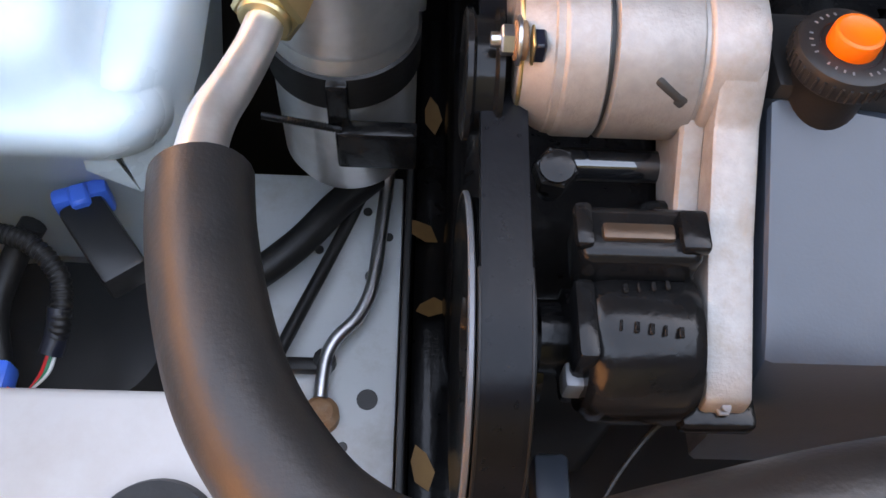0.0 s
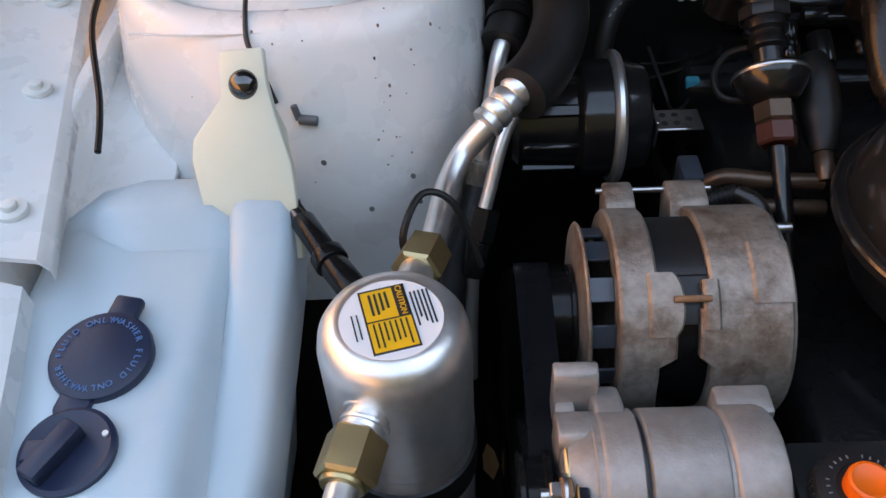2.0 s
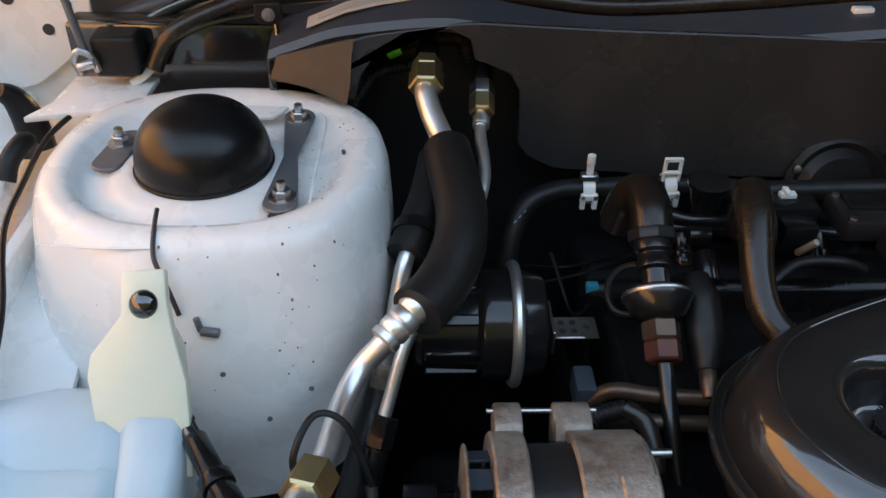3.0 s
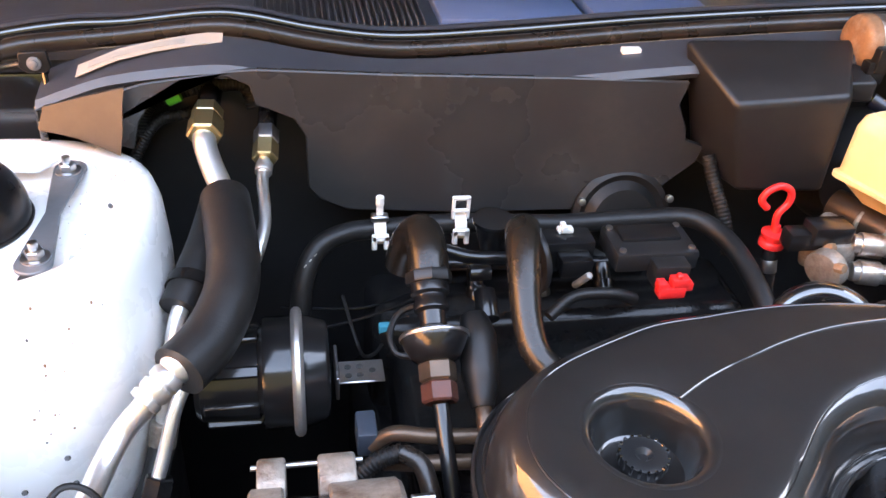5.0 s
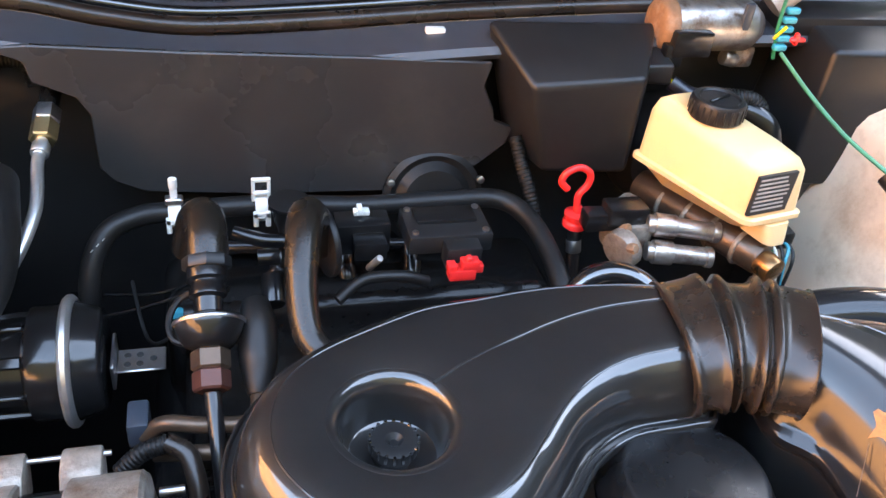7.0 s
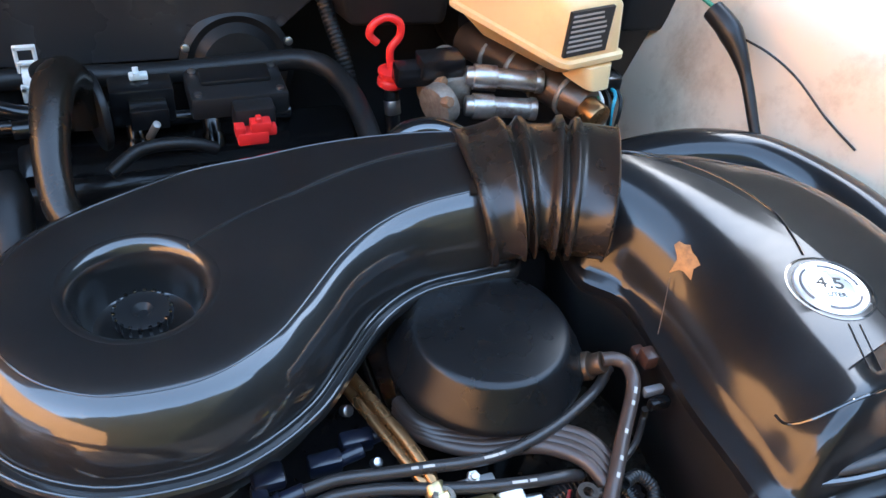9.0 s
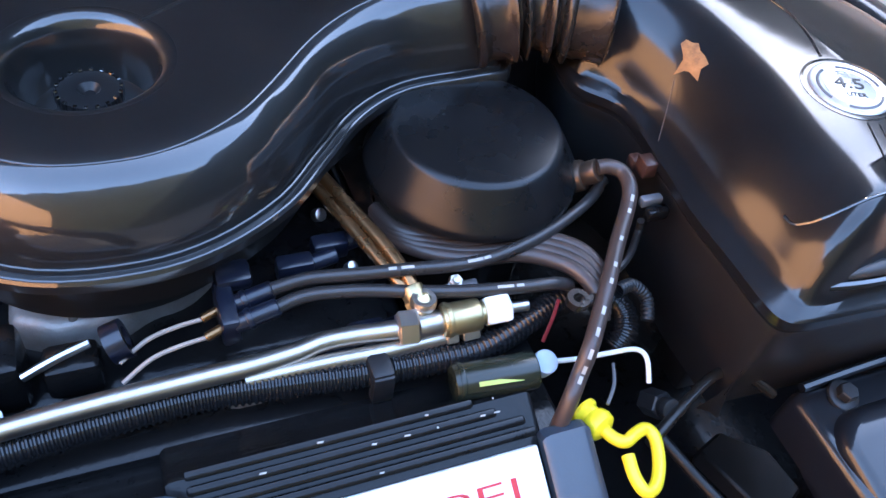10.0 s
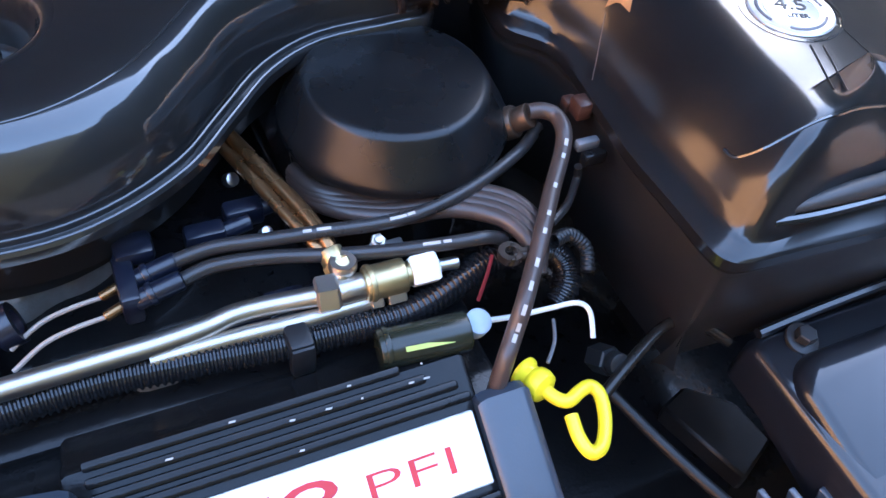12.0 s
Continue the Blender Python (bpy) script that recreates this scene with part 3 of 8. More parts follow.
part("corner_lip", tube([(-0.252, 1.045, 0.965), (-0.238, 1.05, 0.985), (-0.20, 1.056, 1.003), (-0.16, 1.06, 1.012), (-0.124, 1.058, 1.015), (-0.118, 1.05, 0.99), (-0.121, 1.04, 0.96)], 0.003, 8, 6), GLOSS, body, "glossy black moulded rim")
part("corner_tab", prism([(-0.142, 1.014), (-0.140, 1.031), (-0.112, 1.033), (-0.109, 1.014), (-0.116, 1.008), (-0.134, 1.008)], -0.003, 0.003, Matrix(((1, 0, 0, 0), (0, 0, -1, 1.052), (0, 1, 0, 0), (0, 0, 0, 1))), 0.001, 1), RUBBER, body, "black corner tab")
part("corner_screw", join(rod((-0.125, 1.049, 1.0195), (-0.125, 1.046, 1.0200), 0.0075, 0.001, 20), rod((-0.125, 1.046, 1.0200), (-0.125, 1.0435, 1.0203), 0.0045, 0.001, 12)), GREYPLATE, body, "grey screw head")
part("corner_hinge", box((-0.325, 1.035, 0.950), (-0.272, 1.09, 0.997), 0.006, 3), RUBBER, body, "black foam hinge block")
part("hinge_flange", tube([(-0.250, 1.065, 0.985), (-0.255, 1.06, 0.970), (-0.264, 1.055, 0.956), (-0.276, 1.05, 0.945), (-0.290, 1.045, 0.938)], 0.005, 8, 5, wide=0.5), WHITE, body, "folded white flange edge")
part("hinge_tab", prism([(-0.385, 0.965), (-0.366, 1.00), (-0.358, 1.095), (-0.340, 1.075), (-0.318, 1.075), (-0.262, 1.10), (-0.268, 1.00), (-0.30, 0.985)], 0.928, 0.936, None, 0.002, 2), WHITE, body, "white folded steel tab")
part("hinge_spring", join(tube([(-0.338, 1.032, 0.955), (-0.342, 1.03, 0.972), (-0.334, 1.026, 0.985), (-0.322, 1.028, 0.978), (-0.318, 1.03, 0.96)], 0.004, 8, 6), rod((-0.336, 1.022, 0.968), (-0.318, 1.024, 0.972), 0.005, 0.001, 10)), STEEL, body, "worn steel hinge spring")
part("hinge_strut", rod((-0.328, 1.03, 0.98), (-0.352, 1.03, 1.16), 0.0045, 0.001), GREYPLATE, body, "thin steel hood strut")
part("channel_floor", box((-0.70, 0.52, 0.80), (-0.33, 1.30, 0.81), 0.003), WHITE, body)
part("channel_end", box((-0.70, 1.13, 0.70), (-0.355, 1.145, 0.955), 0.004), WHITE, body)
part("channel_bumper", tube([(-0.425, 1.01, 0.945), (-0.415, 1.02, 0.93), (-0.405, 1.02, 0.90), (-0.40, 1.015, 0.87)], 0.016, 12, 5, [0.6, 0.9, 1.2, 1.2]), RUBBER, body, "black rubber hood bumper")
part("cowl_side", box((-0.95, 1.44, 0.60), (-0.362, 1.46, 1.30), 0.006), WHITE, body, "white painted cowl side panel")
part("hinge_panel", prism([(-0.62, 0.86), (-0.62, 1.12), (-0.335, 1.12), (-0.346, 1.00), (-0.349, 0.944), (-0.383, 0.935), (-0.43, 0.90)], -0.003, 0.003, Matrix(((1, 0, 0, 0), (0, 0, -1, 1.125), (0, 1, 0, 0), (0, 0, 0, 1))), 0.001, 1), WHITE, body, "white pressed hinge panel with round holes")
for x, z, r in ((-0.401, 0.972, 0.007), (-0.372, 1.003, 0.005), (-0.44, 1.01, 0.008)):
    part("panel_hole", rod((x, 1.123, z), (x, 1.1205, z), r, 0, 18), DEEPBLACK, body)
part("hinge_pressing", prism([(-0.333, 0.985), (-0.336, 1.12), (-0.285, 1.12), (-0.296, 1.03), (-0.312, 0.99)], -0.006, 0.006, Matrix(((1, 0, 0, 0), (0, 0, -1, 1.16), (0, 1, 0, 0), (0, 0, 0, 1))), 0.003, 2), WHITE, body, "white pressed bracket behind the hinge")
part("arch_liner", loft([squarish(-0.172, 0.868, z, rx, ry, 2.6, 40) for z, rx, ry in ((0.19, 0.160, 0.180), (0.55, 0.160, 0.180), (0.68, 0.156, 0.172))]), SATIN, body, "black wheel arch liner below the tower")
# added dark sheet: hides the lit ground where the gaps are only in shade
part("dark_underpanel", box((-0.36, -0.1, 0.16), (1.25, 1.10, 0.18), 0.004), SATIN, body, "black sheet added under the bay to keep the gaps dark")
part("right_liner", box((1.12, -0.1, 0.16), (1.135, 1.10, 0.72), 0.003), SATIN, body, "black wheel arch liner")
part("left_liner", box((-0.36, -0.1, 0.18), (-0.345, 1.10, 0.42), 0.003), SATIN, body, "black wheel arch liner")
part("side_shield", box((-0.016, 0.15, 0.18), (-0.010, 0.72, 0.56), 0.002), SATIN, body)
# right-hand fender, set back in the sun
r_rail = strip_loft([(1.62, 0.985), (1.42, 1.0), (1.32, 1.0), (1.20, 0.988), (1.135, 0.974), (1.112, 0.962), (1.100, 0.945), (1.093, 0.91), (1.085, 0.88), (1.070, 0.84), (1.05, 0.78), (1.04, 0.70), (1.04, 0.5)], [0.0 + 0.05 * k for k in range(20)], lambda y: 0.34 * max(0.0, 0.80 - y))
# tan base carries the warm bounce light on white paint; brown blotches are dirt
WARMWHITE = material("warm_lit_white_paint", (0.74, 0.60, 0.46), 0.45, vary=0.06, scale=18, bump=0.05, bscale=60, dirt=(0.40, 0.24, 0.13), dirt_scale=11, dirt_amount=0.6)
part("right_fender_panel", r_rail, WARMWHITE, body, "white painted inner fender in sunlight")

# open hood above, hinged at the cowl
hood_pose = Matrix.Translation((0.45, 1.405, 1.008)) @ Matrix.Rotation(radians(-54), 4, "X")
hood = box((-1.2, -1.25, 0.0), (0.9, 0.0, 0.03), 0.012)
hood.transform(hood_pose)
tagged(part("hood", hood, SATIN), "open car hood with dark lined underside", "car hood", kind="structure")

# unseen wall, added as a warm reflector for the left-hand sides
tagged(part("warm_bounce_wall", box((-2.9, -7.0, 0.0), (-2.7, 6.0, 2.8), 0.0), material("tan_render", (0.56, 0.32, 0.16), 0.85, vary=0.15, scale=6, bump=0.4, bscale=60, dirt=(0.4, 0.27, 0.18), dirt_scale=2)), "unseen tan wall added to bounce warm light from the left", "wall", kind="structure")

# unseen backdrop added in front: blocks low sky so glossy sides reflect dark
hedge = bmesh.new()
bmesh.ops.create_grid(hedge, x_segments=60, y_segments=16, size=1, matrix=Matrix.Translation((0, -5.6, 3.4)) @ Matrix.Rotation(radians(90), 4, "X") @ Matrix.Diagonal((14, 3.6, 1, 1)))
for v in hedge.verts:
    v.co.y += 0.5 * noise.noise(v.co * 0.9)
    v.co.z += 0.35 * noise.noise(v.co * 0.7 + Vector((7, 0, 0))) * (v.co.z > 5.6)
tagged(part("hedge", hedge, material("dark_sky_screen", (0.012, 0.015, 0.010), 0.8, spec=0.04, vary=0.4, scale=5, bump=0.6, bscale=12)), "unseen dark hedge added in front to block low sky in reflections", "hedge", kind="structure")


# unseen screen on the right, added to cut bright sky from the air box
side_screen = bmesh.new()
bmesh.ops.create_grid(side_screen, x_segments=60, y_segments=14, size=1, matrix=Matrix.Translation((5.5, 1.5, 2.6)) @ Matrix.Rotation(radians(90), 4, "Z") @ Matrix.Rotation(radians(90), 4, "X") @ Matrix.Diagonal((7.5, 2.75, 1, 1)))
for v in side_screen.verts:
    v.co.x += 0.5 * noise.noise(v.co * 0.9)
    v.co.z += 0.35 * noise.noise(v.co * 0.7) * (v.co.z > 4.2)
tagged(part("side_sky_block", side_screen, bpy.data.materials["dark_sky_screen"]), "unseen dark hedge added on the right to block bright sky", "hedge", kind="structure")

# ---- left side of the bay: tank, tower cap, refrigerant parts ----
cap = thing("rubber_dome", (-0.171, 0.855, 0.95), "black domed rubber cover on the white strut tower", "rubber dome")
part("dome", lathe([(0.0650, -0.004), (0.0660, 0.002), (0.0655, 0.010)] + [(0.0652 * math.sin(radians(90 - 7.5 * k)) ** 0.85, 0.010 + 0.054 * math.sin(radians(7.5 * k))) for k in range(1, 12)] + [(0.0, 0.064)], 56, Matrix.Translation((-0.170, 0.862, 0.940))), DOME, cap)
part("dome_lip", lathe([(0.0650, -0.002), (0.0672, -0.001), (0.0680, 0.001), (0.0672, 0.0025), (0.0650, 0.003)], 56, Matrix.Translation((-0.170, 0.862, 0.940)), True), RUBBER, cap, "thin black rubber lip")


def tower_bolts(pts, plate_pts, name, label):
    t = thing(name, (pts[0][0], pts[0][1], 0.9355), label, "mounting bolt", "strut bolts")
    part("plate", prism(plate_pts, 0.9355, 0.9400, None, 0.001, 1), GREYPLATE, t, "grey steel clamp plate")
    for x, y in pts:
        bolt((x, y, 0.9395), (x, y, 0.9525), 0.0084, t)
        part("stud", rod((x, y, 0.951), (x, y, 0.9575), 0.0044, 0.0008, 12), STEEL, t)
        part("washer", rod((x, y, 0.9395), (x, y, 0.9415), 0.0128, 0.0006, 20), GREYPLATE, t)


def capsule(a, b, r, waist=1.0, n=10):
    """Outline of a plate with round ends."""
    a, b = Vector(a), Vector(b)
    d = (b - a).normalized()
    s = Vector((-d.y, d.x))
    out = []
    for k in range(n + 1):
        t = math.pi * k / n
        out.append(tuple(b + r * (s * math.cos(t) + d * math.sin(t))))
    if waist != 1.0:
        out.append(tuple(a + (b - a) * 0.5 - s * r * waist))
    for k in range(n + 1):
        t = math.pi * k / n
        out.append(tuple(a + r * (-s * math.cos(t) - d * math.sin(t))))
    if waist != 1.0:
        out.append(tuple(a + (b - a) * 0.5 + s * r * waist))
    return out


tower_bolts([(-0.087, 0.798), (-0.088, 0.955)], capsule((-0.088, 0.791), (-0.088, 0.963), 0.0165, 0.42), "strut_plate", "grey steel plate with two nuts on the strut tower")
part("slot_hole", prism(capsule((-0.089, 0.772), (-0.087, 0.774), 0.008), 0.9300, 0.9372), DEEPBLACK, tower, "dark slot beside the plate")
tower_bolts([(-0.262, 0.901)], capsule((-0.265, 0.864), (-0.257, 0.914), 0.0155), "strut_plate", "short grey steel plate with one nut on the strut tower")

tank = thing("washer_reservoir", (-0.23, 0.46, 0.56), "milky white plastic washer fluid tank with two dark caps", "fluid tank")


def rounded(x0, x1, y0, y1, z, r=0.03, n=8, skew=0.0):
    out = []
    for cx, cy, a0 in ((x1 - r, y1 - r, 0), (x0 + r, y1 - r, 90), (x0 + r, y0 + r, 180), (x1 - r, y0 + r, 270)):
        for k in range(n + 1):
            a = radians(a0 + 90 * k / n)
            p = Vector((cx + r * math.cos(a), cy + r * math.sin(a), z))
            p.x += skew * (p.y - y0)
            out.append(p)
    return out


tb = loft([rounded(-0.335, -0.185, 0.365, 0.60, 0.57, 0.04), rounded(-0.335, -0.172, 0.355, 0.605, 0.66, 0.04), rounded(-0.335, -0.156, 0.336, 0.608, 0.73, 0.04), rounded(-0.335, -0.150, 0.318, 0.609, 0.766, 0.035), rounded(-0.335, -0.149, 0.308, 0.610, 0.782, 0.032), rounded(-0.335, -0.152, 0.304, 0.611, 0.793, 0.03),
           rounded(-0.335, -0.158, 0.305, 0.611, 0.801, 0.03), rounded(-0.335, -0.166, 0.308, 0.610, 0.806, 0.03), rounded(-0.335, -0.175, 0.313, 0.608, 0.808, 0.03), rounded(-0.335, -0.181, 0.317, 0.608, 0.812, 0.03), rounded(-0.335, -0.185, 0.321, 0.606, 0.818, 0.03), rounded(-0.335, -0.188, 0.3245, 0.606, 0.826, 0.03), rounded(-0.335, -0.1905, 0.328, 0.605, 0.834, 0.032),
           rounded(-0.334, -0.196, 0.334, 0.603, 0.8415, 0.035), rounded(-0.332, -0.205, 0.344, 0.598, 0.8455, 0.04), rounded(-0.326, -0.216, 0.357, 0.59, 0.8465, 0.04)])
part("tank", tb, TANK, tank, sharp=50)
part("tank_shoulder", loft([[Vector((x, y, z)) for x, z in ((-0.335 + s, 0.80), (-0.33 + s, 0.835 + h), (-0.27, 0.846 + h), (-0.21, 0.846 + h), (-0.185, 0.835 + h), (-0.18, 0.80))] for y, s, h in ((0.56, 0, 0.0), (0.60, 0.002, 0.012), (0.635, 0.02, 0.010), (0.66, 0.05, -0.012), (0.675, 0.07, -0.03))]), TANK, tank, sharp=70)
fall = Matrix.Translation((-0.18, 0.596, 0.842)) @ Matrix.Rotation(radians(52), 4, "X")
part("mount_tab", prism([(-0.050, -0.03), (0.040, -0.03), (0.038, 0.0), (0.034, 0.045), (0.024, 0.08), (0.018, 0.108), (0.016, 0.135), (-0.018, 0.133), (-0.018, 0.098), (-0.042, 0.066), (-0.044, 0.05), (-0.037, 0.012), (-0.042, -0.01)], -0.005, 0.007, fall, 0.002, 2), IVORY, tank, "ivory plastic mounting tab")
part("tank_rib", loft([[Vector((x0, y, z - 0.040)), Vector((x0 + 0.004, y, z - 0.010)), Vector((x0 + 0.012, y, z - 0.001)), Vector((x0 + 0.022, y, z + 0.001)), Vector((x1 - 0.010, y, z)), Vector((x1 - 0.003, y, z - 0.006)), Vector((x1, y, z - 0.018)), Vector((x1 + 0.002, y, z - 0.06))] for x0, x1, y, z in ((-0.196, -0.172, 0.318, 0.796), (-0.197, -0.164, 0.326, 0.803), (-0.198, -0.156, 0.338, 0.808), (-0.198, -0.150, 0.356, 0.811), (-0.198, -0.147, 0.40, 0.814), (-0.199, -0.147, 0.47, 0.824), (-0.200, -0.146, 0.53, 0.836), (-0.202, -0.145, 0.57, 0.848), (-0.204, -0.146, 0.595, 0.858), (-0.205, -0.147, 0.612, 0.862))]), TANK, tank, "raised rib running up into the tab", sharp=60)
part("tab_rib", loft([[Vector((x0, y, z - 0.02)), Vector((x0 + 0.003, y, z - 0.003)), Vector((x0 + 0.012, y, z)), Vector((x1 - 0.004, y, z - 0.001)), Vector((x1, y, z - 0.02))] for x0, x1, y, z in ((-0.204, -0.146, 0.604, 0.861), (-0.199, -0.148, 0.622, 0.879), (-0.187, -0.150, 0.640, 0.898), (-0.170, -0.153, 0.654, 0.908))]), IVORY, tank, "raised ivory rib", sharp=60)
part("push_pin", lathe([(0.0125, 0), (0.0125, 0.003), (0.010, 0.007), (0.006, 0.010), (0, 0.011)], 20, Matrix.Translation((-0.180, 0.660, 0.928)) @ Matrix.Rotation(radians(48), 4, "X")), GLOSS, tank, "black plastic push pin")

ca = Matrix.Translation((-0.258, 0.456, 0.846)) @ Matrix.Rotation(radians(6), 4, "X")
c1 = part("washer_cap", join(lathe([(0.030, -0.006), (0.034, 0.0), (0.035, 0.006), (0.034, 0.0095), (0.032, 0.0105), (0, 0.0108)], 40, ca), box((-0.012, 0.026, 0.0), (0.009, 0.050, 0.009), 0.003, 2, ca @ Matrix.Rotation(radians(-12), 4, "Z")), box((-0.014, -0.046, -0.002), (0.010, -0.026, 0.009), 0.004, 2, ca @ Matrix.Rotation(radians(-12), 4, "Z"))), CAPNAVY, tank, "navy plastic cap with raised lettering")
part("cap_lettering", ring_words("WASHER FLUID ONLY", 0.0064, 0.0265, radians(78), ca @ Matrix.Translation((0, 0, 0.0109))), BLUEINK, c1)
part("cap_lettering", ring_words("WASHER FLUID ONLY", 0.0064, 0.0265, radians(-102), ca @ Matrix.Translation((0, 0, 0.0109))), BLUEINK, c1)
cb = Matrix.Translation((-0.259, 0.384, 0.848)) @ Matrix.Rotation(radians(5), 4, "X")
c2 = part("sensor_cap", join(lathe([(0.024, -0.006), (0.030, 0.0), (0.030, 0.004), (0.027, 0.0055), (0.022, 0.004), (0, 0.004)], 36, cb), box((-0.010, -0.026, 0.003), (0.004, 0.014, 0.016), 0.002, 2, cb @ Matrix.Rotation(radians(-30), 4, "Z")), box((-0.024, -0.010, 0.003), (-0.002, 0.004, 0.012), 0.002, 2, cb)), CAPNAVY, tank, "navy round level sensor cap")
part("pin_dot", rod(cb @ Vector((0.022, 0.010, 0.004)), cb @ Vector((0.022, 0.010, 0.0065)), 0.002, 0, 10), LABELWHITE, c2)

acc = thing("accumulator", (-0.062, 0.465, 0.60), "brushed aluminium refrigerant accumulator with a round caution label", "accumulator")
AT = Matrix.Translation((-0.062, 0.465, 0.0))
can = part("can", lathe([(0.047, 0.60), (0.052, 0.612), (0.052, 0.742), (0.0505, 0.748), (0.0525, 0.752), (0.053, 0.756), (0.0515, 0.762), (0.0525, 0.77), (0.0525, 0.85), (0.0505, 0.861), (0.046, 0.869), (0.039, 0.873), (0.036, 0.8735), (0, 0.8735)], 64, AT), ALU, acc)
top = AT @ Matrix.Translation((0, -0.002, 0.8742)) @ Matrix.Rotation(radians(15), 4, "Z")
lab = part("label", lathe([(0.0345, -0.0004), (0.0345, 0.0003), (0, 0.0003)], 48, top), LABELWHITE, can, "round white caution label")
part("yellow_field", box((-0.0165, -0.027, 0.0004), (0.0135, 0.027, 0.0008), 0, m=top), LABELYELLOW, lab)
part("black_frame", join(*[box(a, b, 0, m=top) for a, b in (((-0.0172, -0.0277, 0.0003), (0.0142, -0.0265, 0.0011)), ((-0.0172, 0.0265, 0.0003), (0.0142, 0.0277, 0.0011)), ((-0.0172, -0.027, 0.0003), (-0.0160, 0.027, 0.0011)), ((0.0130, -0.027, 0.0003), (0.0142, 0.027, 0.0011)), ((-0.016, -0.001, 0.0003), (0.0135, 0.0, 0.0011)), ((0.0055, 0.0, 0.0003), (0.0135, 0.027, 0.0011)))]), DEEPBLACK, lab)
turn = top @ Matrix.Translation((0.0096, 0.0135, 0.0013)) @ Matrix.Rotation(radians(-90), 4, "Z")
part("heading", words("CAUTION", 0.0058, turn), LABELYELLOW, lab)
part("fine_print", join(bars(4, 0.020, 0.0036, 0.0017, top @ Matrix.Translation((-0.005, 0.0135, 0.0008)) @ Matrix.Rotation(radians(-90), 4, "Z")), bars(7, 0.022, 0.0036, 0.0012, top @ Matrix.Translation((-0.0015, -0.0135, 0.0008)) @ Matrix.Rotation(radians(-90), 4, "Z")), bars(5, 0.034, 0.0028, 0.0013, top @ Matrix.Translation((0.0225, 0.002, 0.0004)) @ Matrix.Rotation(radians(-90), 4, "Z"), 0.4), bars(2, 0.024, 0.0034, 0.001, top @ Matrix.Translation((-0.0232, -0.003, 0.0004)) @ Matrix.Rotation(radians(-90), 4, "Z"))), DEEPBLACK, lab, "rows of fine print")
part("clamp_band", lathe([(0.052, 0.705), (0.0545, 0.706), (0.0545, 0.735), (0.052, 0.736)], 64, AT, True), RUBBER, acc, "black clamp band")
part("clamp_bracket", join(box((-0.065, 0.398, 0.655), (-0.008, 0.412, 0.695), 0.003), box((-0.07, 0.405, 0.69), (-0.055, 0.418, 0.735), 0.002)), BLACKMETAL, acc, "black steel clamp bracket")
part("clamp_screw", conduit([(-0.115, 0.408, 0.70), (-0.06, 0.402, 0.695)], 0.0030, 0.002, 0.2, 8), BLACKMETAL, acc)
part("inlet_port", join(rod((-0.0735, 0.436, 0.834), (-0.0785, 0.417, 0.831), 0.0185, 0.004), rod((-0.0785, 0.418, 0.831), (-0.0835, 0.402, 0.829), 0.0150, 0.0015), rod((-0.0800, 0.4125, 0.8305), (-0.0810, 0.4090, 0.8300), 0.0170, 0.001), rod((-0.0822, 0.4060, 0.8297), (-0.0830, 0.4035, 0.8293), 0.0165, 0.001)), ALU, acc, "weld bead and threaded aluminium port")
part("outlet_port", rod((-0.054, 0.506, 0.848), (-0.048, 0.540, 0.841), 0.0135, 0.001), ALU, acc)
sw = thing("pressure_switch", (-0.10, 0.53, 0.83), "dark pressure switch screwed into the accumulator side", "pressure switch")
part("switch_body", join(rod((-0.090, 0.515, 0.838), (-0.112, 0.546, 0.842), 0.0115, 0.001), rod((-0.112, 0.546, 0.842), (-0.118, 0.556, 0.843), 0.0135, 0.001), rod((-0.116, 0.553, 0.843), (-0.140, 0.592, 0.846), 0.010, 0.002)), BLACKMETAL, sw, "oil-dark metal body")
part("switch_plug", join(rod((-0.136, 0.586, 0.8455), (-0.152, 0.608, 0.848), 0.0075, 0.002), rod((-0.15, 0.605, 0.848), (-0.155, 0.612, 0.848), 0.0095, 0.001), *[rod(Vector((-0.136, 0.586, 0.8455)) + Vector((0.006 * math.cos(a), 0.004 * math.sin(a), 0.006 * math.sin(a))), Vector((-0.148, 0.602, 0.847)) + Vector((0.0075 * math.cos(a), 0.005 * math.sin(a), 0.0075 * math.sin(a))), 0.0015, 0, 6) for a in (0, 1.05, 2.1, 3.14, 4.2, 5.2)]), GLOSS, sw, "black ribbed plug")
part("switch_wire", tube([(-0.055, 0.575, 0.80), (-0.06, 0.57, 0.845), (-0.045, 0.60, 0.862), (-0.02, 0.60, 0.85), (0.0, 0.58, 0.80)], 0.003, 8, 6), RUBBER, sw)

fl = thing("front_refrigerant_line", (-0.1, 0.33, 0.80), "aluminium pipe running into a thick black foam sleeve", "refrigerant line")
part("nut", hexnut((-0.0840, 0.4035, 0.8292), (-0.0915, 0.3715, 0.8275), 0.0207), BRASS, fl, "gold hexagon nut")
part("nut_collar", rod((-0.0912, 0.3735, 0.8275), (-0.0925, 0.3670, 0.8273), 0.0150, 0.003), BRASS, fl)
part("pipe", tube([(-0.0905, 0.376, 0.827), (-0.0945, 0.352, 0.827), (-0.1015, 0.326, 0.828), (-0.1085, 0.299, 0.832), (-0.1085, 0.268, 0.840), (-0.1060, 0.240, 0.846)], 0.0105, 16, 8, [1.0, 1.02, 1.08, 1.15, 1.15, 1.15]), ALU, fl)
